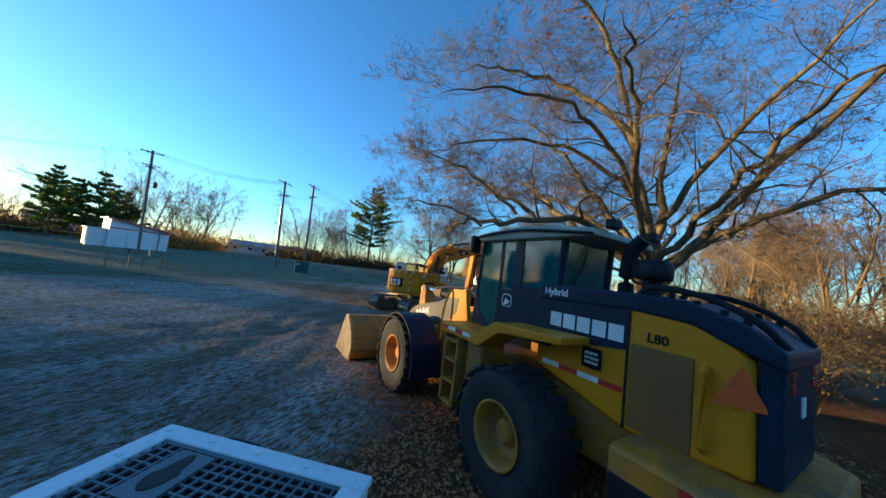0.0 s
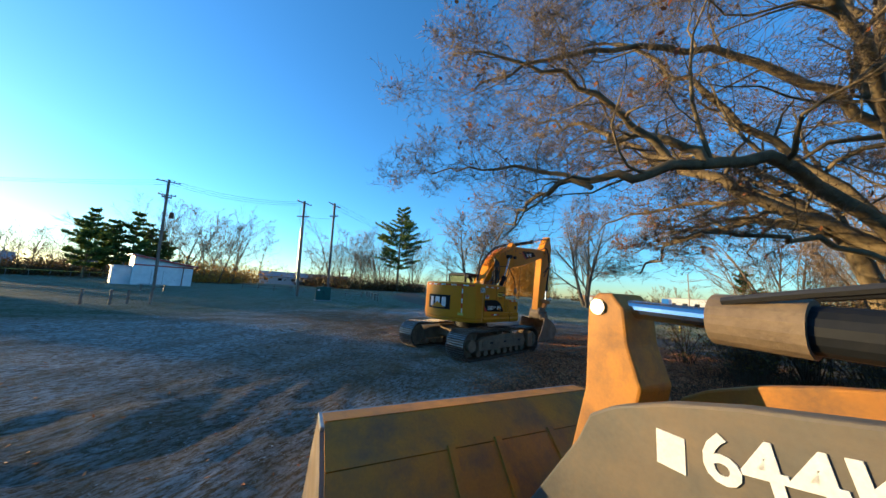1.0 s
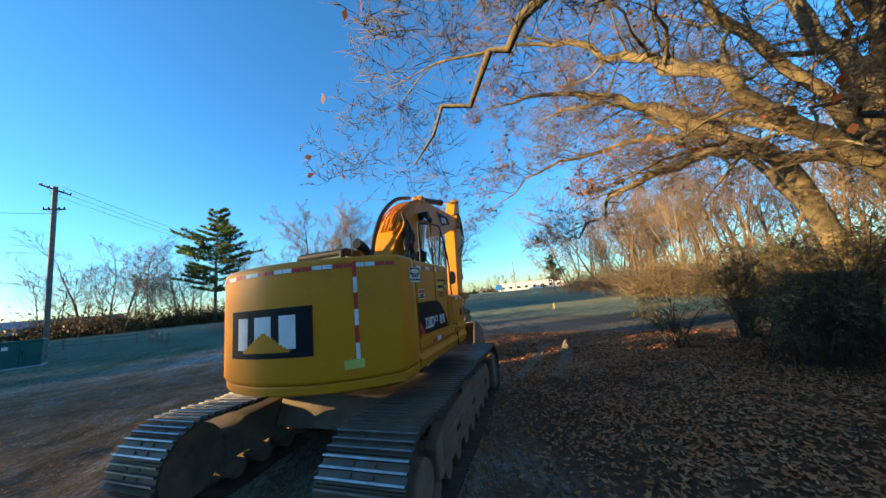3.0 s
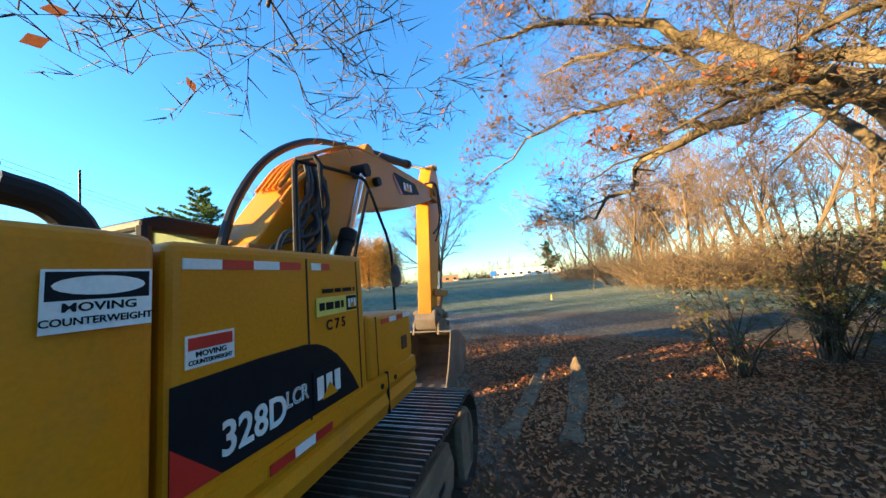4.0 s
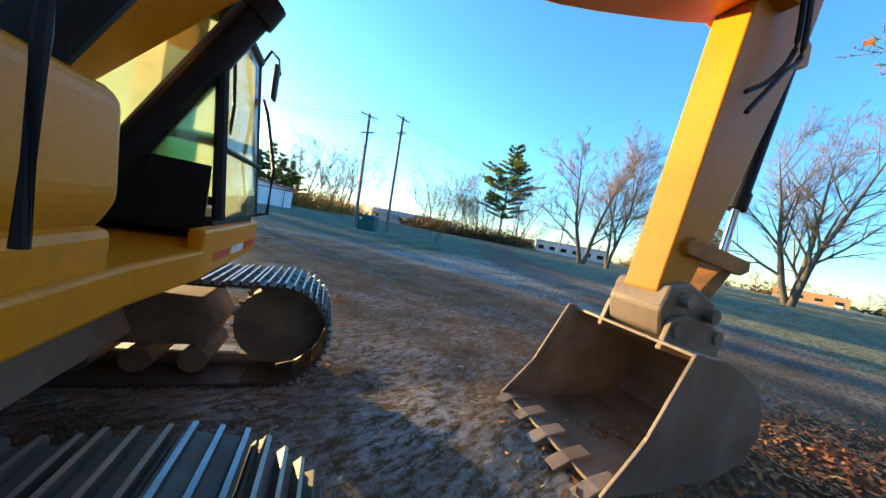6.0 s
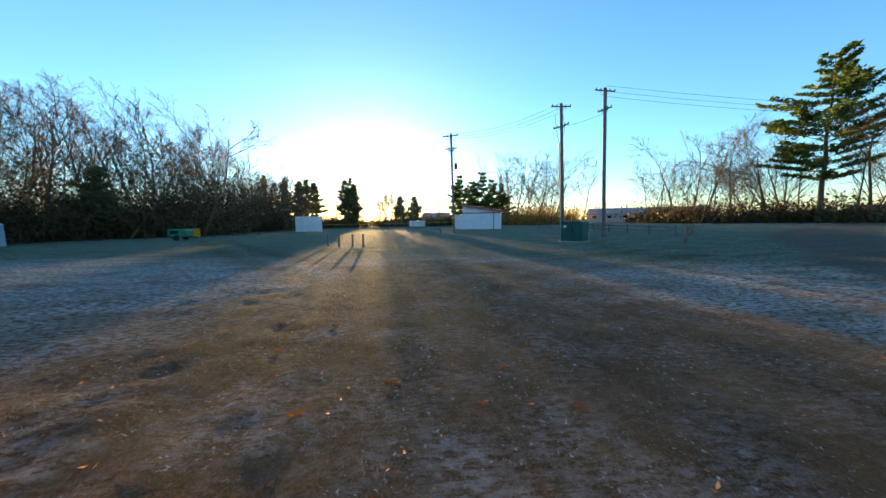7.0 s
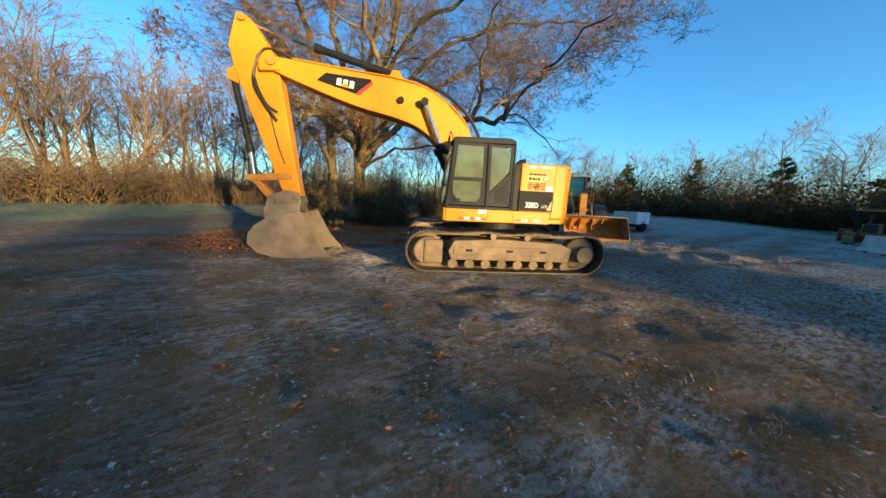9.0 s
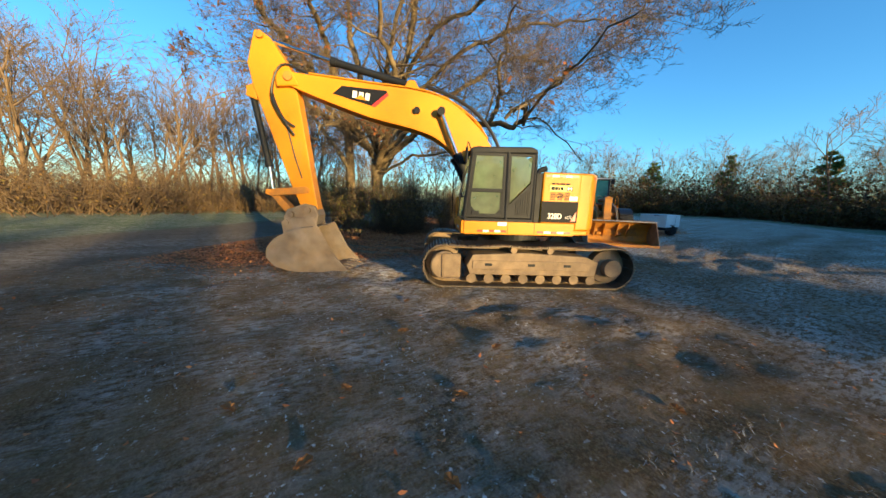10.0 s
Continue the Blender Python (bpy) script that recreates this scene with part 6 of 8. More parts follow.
    for p, q in (((1.42, 0.56, 1.9), (1.33, 0.56, 3.38)), ((1.42, -0.56, 1.9), (1.33, -0.56, 3.38)), ((-0.28, 0.56, 1.9), (-0.36, 0.56, 3.38)), ((-0.28, -0.56, 1.9), (-0.36, -0.56, 3.38))):
        part("post", rod(B(), p, q, 0.055, n=8), M_NAVY, cab)
    for o in (1, -1):
        y = 0.585 * o
        ys = sorted((y, y + 0.008 * o))
        yo = sorted((y - 0.02 * o, y + 0.02 * o))
        part("window", prism(B(), [(0.84, 2.0), (0.98, 1.90), (1.30, 2.12), (1.38, 2.5), (1.30, 3.33), (0.84, 3.33)], *ys), M_TEAL, ld, "dark teal door pane").visible_shadow = False
        part("window", prism(B(), [(0.52, 2.56), (0.77, 2.56), (0.77, 3.33), (0.52, 3.33)], *ys), M_TEAL, ld, "narrow teal side pane").visible_shadow = False
        part("window", prism(B(), [(-0.30, 2.62), (0.33, 2.62), (0.33, 3.33), (-0.34, 3.33)], *ys), M_TEAL, ld, "pale teal rear side pane").visible_shadow = False
        part("lower_skin", prism(B(), [(-0.28, 1.88), (0.79, 1.88), (0.79, 2.55), (0.35, 2.55), (0.35, 2.61), (-0.30, 2.61)], *yo), M_NAVY, cab)
        part("door_skin", prism(B(), [(0.82, 1.86), (1.42, 1.86), (1.38, 2.5), (1.30, 2.12), (0.98, 1.90), (0.84, 2.0), (0.82, 2.0)], *yo), M_NAVY, cab)
        part("pillar", prism(B(), [(0.78, 1.88), (0.835, 1.88), (0.835, 3.38), (0.78, 3.38)], *yo), M_NAVY, cab)
        part("pillar", prism(B(), [(0.34, 2.55), (0.515, 2.55), (0.515, 3.38), (0.34, 3.38)], *yo), M_NAVY, cab)
        ring = [(0.60 + 0.105 * math.copysign(abs(math.cos(a)) ** 0.55, math.cos(a)), 2.365 + (0.10 + 0.012 * math.sin(a)) * math.copysign(abs(math.sin(a)) ** 0.55, math.sin(a))) for a in np.linspace(0, 6.283, 28, endpoint=False)]
        em = part("emblem", prism(B(), ring, *sorted((y + 0.02 * o, y + 0.026 * o))), M_LETTER, cab, "rounded emblem with a pale rim")
        part("emblem_ground", prism(B(), [(0.60 + (px - 0.60) * 0.88, 2.365 + (pz - 2.365) * 0.88) for px, pz in ring], *sorted((y + 0.026 * o, y + 0.029 * o))), M_NAVY, em)
        part("emblem_figure", prism(B(), [(0.53, 2.38), (0.56, 2.33), (0.64, 2.30), (0.67, 2.31), (0.64, 2.36), (0.62, 2.42), (0.58, 2.38)], *sorted((y + 0.029 * o, y + 0.032 * o))), M_LETTER, em, "small pale figure")
        for j in range(7):
            part("louver", box(B(), 0.46, 0.58, *sorted((y + 0.02 * o, y + 0.026 * o)), 1.94 + 0.034 * j, 1.955 + 0.034 * j), M_BLACK, cab)
    part("windscreen", prism(B(), [(1.42, 2.0), (1.43, 2.0), (1.35, 3.36), (1.34, 3.36)], -0.52, 0.52), M_TEAL, ld, "teal windscreen").visible_shadow = False
    part("rear_window", prism(B(), [(-0.31, 2.6), (-0.30, 2.6), (-0.36, 3.33), (-0.37, 3.33)], -0.52, 0.52), M_TEAL, ld, "pale rear window").visible_shadow = False
    part("wiper", tube(B(), [(-0.40, 0.1, 3.3), (-0.41, 0.2, 3.0), (-0.37, 0.35, 2.75)], 0.012, 6), M_BLACK, ld)
    part("seat", box(B(), 0.2, 0.7, -0.26, 0.26, 2.2, 2.85, 0.08), M_SEAT, ld, "dark operator's seat")
    for o in (1, -1):
        part("work_lamp", box(B(), -1.02, -0.9, 0.5 * o - 0.09, 0.5 * o + 0.09, 3.46, 3.58, 0.02), M_BLACK, roof)
        part("mirror", box(B(), 1.36, 1.46, *sorted((0.64 * o, 0.84 * o)), 3.12, 3.44, 0.04), M_BLACK, ld, "black side mirror")
    part("door_handle", tube(B(), bent([(1.40, 0.60, 2.65), (1.43, 0.68, 2.68), (1.42, 0.68, 3.05), (1.38, 0.60, 3.08)], 3), 0.018, 7), M_BLACK, ld)
    part("exhaust_stack", tube(B(), bent([(-0.95, 0.1, 2.65), (-0.95, 0.1, 3.0), (-1.0, 0.1, 3.25), (-1.12, 0.1, 3.40)], 4), 0.09, 12), M_BLACK, ld, "black exhaust stack")
    ac = part("air_cleaner", rod(B(), (-1.30, 0.22, 2.70), (-1.30, 0.22, 2.92), 0.10, n=18), M_BLACK, ld, "black air intake")
    part("intake_cap", turned(B(), [(0.0, 0.0), (0.17, 0.0), (0.19, 0.03), (0.19, 0.16), (0.15, 0.22), (0.0, 0.24)], 24, pose(-1.30, 0.22, 2.90, 90, 0, 0)), M_BLACK, ac, smooth=True)
    # platform, steps and rails on the left
    for o in (1, -1):
        dk = part("platform", prism(B(), [(-0.85, 2.14), (0.26, 2.09), (0.62, 1.86), (1.62, 1.84), (1.62, 1.68), (0.55, 1.68), (0.15, 1.96), (-0.85, 2.06)], *sorted((0.60 * o, 1.14 * o)), bev=0.015), M_YELLOW, ld, "yellow step platform")
        strip(dk, 1.58, 0.75, 1.144 * o, 1.74, 1.80, n=4)
        lad = part("ladder", box(B(), 1.42, 1.47, *sorted((0.85 * o, 1.13 * o)), 0.55, 1.7, 0.01), M_YELLOW_WORN, ld, "yellow access ladder")
        part("stringer", box(B(), 1.06, 1.11, *sorted((0.85 * o, 1.13 * o)), 0.55, 1.7, 0.01), M_YELLOW_WORN, lad)
        for z in (0.58, 0.92, 1.26, 1.58):
            part("tread", box(B(), 1.08, 1.44, *sorted((0.83 * o, 1.14 * o)), z - 0.02, z + 0.02, 0.006), M_YELLOW_WORN, lad)
        part("handrail", tube(B(), bent([(1.66, 1.10 * o, 1.5), (1.66, 1.12 * o, 1.9), (1.60, 1.06 * o, 2.36), (1.62, 0.96 * o, 2.3), (1.66, 0.92 * o, 1.7)], 4), 0.02, 7), M_YELLOW, ld, "yellow handrail")
        part("fuel_tank", box(B(), 0.62, 1.0, *sorted((0.5 * o, 1.0 * o)), 0.7, 1.66, 0.05), M_YELLOW_WORN, ld, "dark tank beneath the platform")
        # front mudguard
        bm = B()
        outer = [(3.3 + 0.93 * math.cos(a), 0.78 + 0.93 * math.sin(a)) for a in np.linspace(0.75, 3.35, 16)]
        inner = [(3.3 + 0.89 * math.cos(a), 0.78 + 0.89 * math.sin(a)) for a in np.linspace(3.35, 0.75, 16)]
        prism(bm, [(p[0] - 0.18, p[1]) for p in outer + inner], *sorted((0.70 * o, 1.34 * o)))
        part("mudguard", bm, M_NAVY, ld, "dark rubber front mudguard")
    # front frame, arms, crank and bucket
    part("front_frame", box(B(), 1.7, 4.2, -0.45, 0.45, 0.6, 1.35, 0.04), M_YELLOW_WORN, ld, "yellow front frame")
    for o in (1, -1):
        part("tower", prism(B(), [(1.9, 0.9), (3.0, 0.9), (2.9, 1.6), (2.45, 2.36), (1.95, 2.40), (1.75, 1.6)], *sorted((0.34 * o, 0.44 * o)), bev=0.015), M_YELLOW, ld, "yellow lift-arm tower")
        arm = part("lift_arm", prism(B(), [(2.15, 2.20), (2.5, 2.18), (3.0, 2.02), (3.4, 1.92), (3.7, 1.86), (3.95, 1.79), (4.2, 1.69), (4.34, 1.60), (4.42, 1.44), (4.80, 0.90), (5.05, 0.5), (5.0, 0.3), (4.70, 0.46), (4.2, 0.98), (3.6, 1.28), (2.5, 1.68), (2.2, 1.9)], *sorted((-0.06 + 0.40 * o, -0.06 + 0.51 * o)), bev=0.015), surf("grey_arm", (0.085, 0.078, 0.066), (0.12, 0.105, 0.08), 0.6, dirt=(0.20, 0.14, 0.08), dirt_amt=0.35) if o > 0 else M_YELLOW_WORN, ld, "dusty grey lift arm")
        letters("644K", 0.24, M_LETTER, arm, (on_left if o > 0 else on_right)(3.56, 1.685, -0.06 + 0.515 * o) @ pose(0, 0, 0, 0, 0, 12 * o), squeeze=1.05)
        part("label", box(B(), 3.88, 3.99, *sorted((-0.06 + 0.51 * o, -0.06 + 0.515 * o)), 1.53, 1.67), M_LETTER, arm, "small pale label")
        part("arm_pin", rod(B(), (5.12, -0.06 + 0.36 * o, 0.42), (5.12, -0.06 + 0.56 * o, 0.42), 0.09, n=16), M_YELLOW_WORN, arm)
    part("cross_tube", rod(B(), (4.2, -0.48, 1.35), (4.2, 0.36, 1.35), 0.13, n=16), M_YELLOW_WORN, ld)
    ck = part("crank", prism(B(), [(4.40, 2.18), (4.48, 2.28), (4.60, 2.28), (4.67, 2.18), (4.70, 1.6), (4.86, 1.0), (4.68, 0.92), (4.36, 1.45), (4.30, 1.70), (4.38, 1.95)], -0.30, 0.04, bev=0.02), M_YELLOW_WORN, ld, "worn yellow bucket crank")
    part("pin", rod(B(), (4.58, -0.34, 2.18), (4.58, 0.06, 2.18), 0.055, n=14), M_BARE, ck)
    cy_ = part("tilt_cylinder", rod(B(), (2.4, -0.10, 2.12), (3.95, -0.10, 2.16), 0.11, n=18), M_BLACK, ld, "black tilt cylinder")
    part("collar", rod(B(), (3.62, -0.10, 2.155), (3.97, -0.10, 2.165), 0.135, n=18), M_MUDSTEEL, cy_)
    part("piston_rod", rod(B(), (3.95, -0.10, 2.16), (4.45, -0.10, 2.18), 0.06, n=16), M_CHROME, cy_, "chrome piston rod")
    for o in (1, -1):
        part("hose", tube(B(), bent([(2.3, -0.10 + 0.12 * o, 2.2), (2.9, -0.10 + 0.16 * o, 2.38), (3.5, -0.10 + 0.14 * o, 2.32), (3.9, -0.10 + 0.1 * o, 2.26)], 4), 0.022, 7), M_HOSE, cy_)
    bk = thing_part("bucket", ld, "wide scraped loader bucket")
    prof = [(5.70, 1.14), (5.92, 1.12), (6.22, 0.72), (6.62, 0.10), (6.72, 0.03), (5.45, 0.02), (5.15, 0.12), (5.02, 0.36), (5.10, 0.66), (5.38, 0.96)]
    for o in (1, -1):
        part("side_plate", prism(B(), prof, *sorted((0.22 + 1.47 * o, 0.22 + 1.50 * o))), M_BUCKET, bk)
    shell = prof[3:] + prof[:2]
    for (xa_, za_), (xb_, zb_) in zip(shell, shell[1:]):
        dx, dz = xb_ - xa_, zb_ - za_
        l = math.hypot(dx, dz) + 1e-6
        nx, nz = dz / l * 0.03, -dx / l * 0.03
        part("shell_plate", prism(B(), [(xa_, za_), (xb_, zb_), (xb_ - nx, zb_ - nz), (xa_ - nx, za_ - nz)], -1.25, 1.69), M_YELLOW_WORN, bk, "scratched yellow bucket plate")
    part("top_edge", box(B(), 5.66, 5.95, -1.28, 1.72, 1.10, 1.15, 0.01), M_BARE, bk, "bare steel top edge")
    for yy in (-0.75, -0.3, 0.3, 0.75):
        part("gusset", prism(B(), [(4.95, 0.2), (5.06, 0.7), (5.36, 1.02), (5.45, 0.95), (5.1, 0.3)], yy - 0.03, yy + 0.03), M_YELLOW_WORN, bk)
    return ld


loader()


# ---- white generator trailer with a grated top ----
def generator_trailer():
    ang = math.degrees(math.atan2(-0.28, 1.54))
    m = pose(-1.10, 2.14, 0, 0, 0, ang)
    g = thing("generator_trailer", m, "white generator trailer with a dark grated roof vent", "trailer")
    w, l, zt = 0.78, 2.1, 1.35
    body = part("housing", box(B(), -w, w, -l, 0.0, 0.55, zt - 0.04, 0.02), M_WHITE, g, "white steel housing")
    fr = part("roof_frame", B(), M_WHITE, g, "white roof rim")
    bm = B()
    box(bm, -w - 0.01, w + 0.01, -0.13, 0.01, zt - 0.05, zt, 0.008)
    box(bm, -w - 0.01, -w + 0.13, -l, -0.13, zt - 0.05, zt, 0.008)
    box(bm, w - 0.13, w + 0.01, -l, -0.13, zt - 0.05, zt, 0.008)
    box(bm, -w + 0.13, w - 0.13, -l, -1.15, zt - 0.05, zt, 0.008)
    bm.to_mesh(fr.data)
    bm.free()
    # flat black sheet on the housing stands in for shade inside the roof vent
    shade_sheet = part("shade_sheet", box(B(), -w + 0.13, w - 0.13, -1.15, -0.13, zt - 0.039, zt - 0.034), M_BLACK, g, "flat black sheet standing in for the shaded depth below the grate")
    gm = surf("grate_grey", (0.13, 0.145, 0.16), rough=0.5, metal=0.3)
    grate = part("grate", box(B(), -w + 0.13, w - 0.13, -0.16, -0.13, zt - 0.03, zt - 0.012), gm, g, "blue-grey steel grate")
    for i in range(19):
        x = -w + 0.13 + (2 * w - 0.26) * (i + 0.5) / 19
        part("bar", box(B(), x - 0.007, x + 0.007, -1.15, -0.16, zt - 0.03, zt - 0.012), gm, grate)
    for i in range(15):
        y = -0.18 - 0.96 * (i + 0.5) / 15
        part("bar", box(B(), -w + 0.13, w - 0.13, y - 0.007, y + 0.007, zt - 0.028, zt - 0.014), gm, grate)
    oval = [(-0.33 + 0.075 * math.cos(a) * (0.6 if math.sin(a) > 0 else 1), -0.36 + 0.16 * math.sin(a)) for a in np.linspace(0, 6.28, 22, endpoint=False)]
    part("exhaust_plate", prism(B(), [(-0.45, -0.18), (-0.20, -0.18), (-0.20, -0.58), (-0.45, -0.58)], zt - 0.012, zt - 0.006, "z"), gm, grate)
    part("exhaust_hole", prism(B(), oval, zt - 0.006, zt - 0.002, "z"), M_BLACK, grate, "dark oval exhaust opening")
    for x in np.linspace(-w + 0.06, w - 0.06, 5):
        part("bolt", rod(B(), (x, -0.06, zt), (x, -0.06, zt + 0.012), 0.022, n=10), M_WHITE, fr)
    for y in (-0.35, -0.75, -1.15):
        for x in (-w + 0.06, w - 0.06):
            part("bolt", rod(B(), (x, y, zt), (x, y, zt + 0.012), 0.022, n=10), M_WHITE, fr)
    part("lift_handle", tube(B(), bent([(-0.35, 0.01, 1.28), (-0.35, 0.07, 1.30), (-0.1, 0.07, 1.30), (-0.1, 0.01, 1.28)], 3), 0.014, 6), M_BLACK, g)
    ch = part("chassis", box(B(), -w + 0.05, w - 0.05, -l + 0.05, -0.05, 0.36, 0.55, 0.02), M_BLACK, g, "black chassis")
    for o in (1, -1):
        wh = part("wheel", turned(B(), [(0.0, -0.1), (0.30, -0.1), (0.33, -0.06), (0.33, 0.06), (0.30, 0.1), (0.0, 0.1)], 26, Matrix.Translation((0.72 * o, -1.0, 0.33))), M_RUBBER, ch, "small black tyre", smooth=True)
        part("rim", turned(B(), [(0.18, o * 0.105), (0.16, o * 0.08), (0.0, o * 0.09)], 18, Matrix.Translation((0.72 * o, -1.0, 0.33))), M_WHITE, wh)
        part("door_seam", box(B(), *sorted((w * o, (w + 0.004) * o)), -1.42, -1.40, 0.6, 1.28), M_BLACK, body)
        part("mudguard", box(B(), 0.62 * o, 0.84 * o, -1.4, -0.6, 0.68, 0.71, 0.008), M_BLACK, ch)
    part("drawbar", rod(B(), (0, -l, 0.42), (0, -l - 0.7, 0.40), 0.05, n=8), M_BLACK, ch)
    return g


generator_trailer()


# ---- poles, wires, shed and the other things round the lot ----
def sag(p, q, drop, n=8):
    p, q = Vector(p), Vector(q)
    return [p.lerp(q, i / n) - Vector((0, 0, drop * 4 * (i / n) * (1 - i / n))) for i in range(n + 1)]


def pole(x, y, h, turn, label, arms, lean=(0, 0), can=None, conduit=False):
    z = gz(x, y)
    p = thing("utility_pole", pose(x, y, z, 0, 0, turn), label, "utility pole")
    shaft = part("shaft", tube(B(), [(lean[0] * u, lean[1] * u, -0.3 + (h + 0.3) * u) for u in (0, 0.3, 0.6, 1)], 0.16, 10), M_POLE, p, "weathered wooden shaft")
    for az, half, tilt in arms:
        u = az / h
        cx, cy = lean[0] * u, lean[1] * u
        m = Matrix.Translation((cx, cy, az)) @ pose(0, 0, 0, 0, tilt, 0)
        a = part("crossarm", box(B(), -half, half, -0.18, -0.07, -0.06, 0.06, 0.01, m=m), M_POLE, p)
        for i in (-0.9, -0.45, 0.45, 0.9):
            part("insulator", turned(B(), [(0.0, 0.0), (0.05, 0.0), (0.06, 0.05), (0.035, 0.09), (0.05, 0.13), (0.0, 0.16)], 10, m @ pose(i * half, -0.12, 0.06, 90, 0, 0)), M_HOSE, a)
        for o in (1, -1):
            part("brace", rod(B(), m @ Vector((o * half * 0.5, -0.12, -0.04)), (cx, cy - 0.15, az - 0.6), 0.018, n=5), M_BARE, a)
    if can:
        t = part("transformer", rod(B(), (0.32, 0, can - 0.4), (0.32, 0, can + 0.4), 0.22, n=18), M_RUST, p, "rusty pole transformer")
        part("bushing", rod(B(), (0.32, 0, can + 0.4), (0.32, 0, can + 0.6), 0.04, n=8), M_HOSE, t)
    if conduit:
        part("conduit", rod(B(), (-0.22, -0.05, 0), (-0.22 + lean[0] * 0.7, -0.05, h * 0.7), 0.07, n=10), M_BARE, p, "grey conduit")
        part("cable", tube(B(), bent([(-0.2 + lean[0] * 0.7, -0.05, h * 0.7), (-0.5 + lean[0] * 0.8, -0.1, h * 0.82), (-0.45 + lean[0], -0.1, h * 0.92)], 4), 0.02, 5), M_HOSE, p)
        part("cable", tube(B(), bent([(-0.2 + lean[0] * 0.7, -0.05, h * 0.7), (0.35 + lean[0] * 0.8, -0.1, h * 0.80), (0.3 + lean[0], -0.1, h * 0.9)], 4), 0.02, 5), M_HOSE, p)
    return p


P1, P2, P3 = (-40.9, 40.1), (-25.6, 46.2), (-22.05, 47.9)
pole(*P1, 14.3, 45, "leaning wooden utility pole with a transformer beside the shed", [(14.0, 1.2, 0), (12.2, 0.9, 0), (11.9, 0.5, 0)], (-0.55, 0.35), can=9.6)
pole(*P2, 13.7, 35, "wooden utility pole with a conduit up its side", [(13.4, 1.0, 12), (11.4, 0.8, -10)], (-0.6, 0.2), conduit=True)
pole(*P3, 14.0, 35, "wooden utility pole with two tilted crossarms", [(13.7, 0.9, 18), (12.0, 0.6, -12)], (-0.4, 0.1))
T1, T2, T3 = (-41.6, 40.3, 14.2), (-26.2, 46.2, 13.6), (-22.4, 47.8, 13.9)
lines = thing("power_lines", pose(0, 0, 0), "thin black power lines slung between poles", "power line")
for off in (-0.9, 0.0, 0.9):
    part("wire", tube(B(), sag((T1[0] + off, T1[1] - off, T1[2]), (T2[0] + off, T2[1] - off, T2[2]), 0.8), 0.014, 4), M_HOSE, lines)
    part("wire", tube(B(), sag((T3[0] + off, T3[1] - off, T3[2]), (8 + off, 118, 11.5), 2.0, 12), 0.014, 4), M_HOSE, lines)
    part("wire", tube(B(), sag((T1[0] + off, T1[1] - off, T1[2]), (-120, 20 + off, 12.5), 2.0, 12), 0.014, 4), M_HOSE, lines)
part("wire", tube(B(), sag((T2[0], T2[1], T2[2] - 2), (T3[0], T3[1], T3[2] - 2), 0.1), 0.014, 4), M_HOSE, lines)
pole(*away(6.3, 98), 13.5, 20, "distant wooden pole behind the bare maples", [(13.0, 1.2, 0), (12.0, 1.2, 0)])
pole(*away(-37.5, 130), 13.0, 60, "distant wooden pole beside the warehouse", [(12.5, 1.2, 0)])


def cabinet():
    x, y = -19.5, 41.7
    c = thing("transformer_cabinet", pose(x, y, gz(x, y), 0, 0, 25), "dark green transformer cabinet on a pad", "electrical cabinet")
    part("pad", box(B(), -1.0, 1.0, -0.85, 0.85, -0.1, 0.06, 0.02), M_CONCRETE, c)
    b = part("body", box(B(), -0.85, 0.85, -0.7, 0.7, 0.06, 1.55, 0.04), M_DARKGREEN, c)
    part("lid", prism(B(), [(-0.9, 1.55), (0.9, 1.55), (0.9, 1.60), (0.75, 1.66), (-0.75, 1.66), (-0.9, 1.60)], -0.74, 0.74, bev=0.01), M_DARKGREEN, c)
    part("door_seam", box(B(), -0.01, 0.01, -0.71, -0.69, 0.15, 1.5), M_BLACK, b)
    part("handle", box(B(), 0.08, 0.14, -0.74, -0.69, 0.8, 1.0, 0.01), M_BLACK, b)
    part("notice", box(B(), -0.65, -0.42, -0.706, -0.7, 1.15, 1.35), M_LETTER, b, "small pale notice")


cabinet()


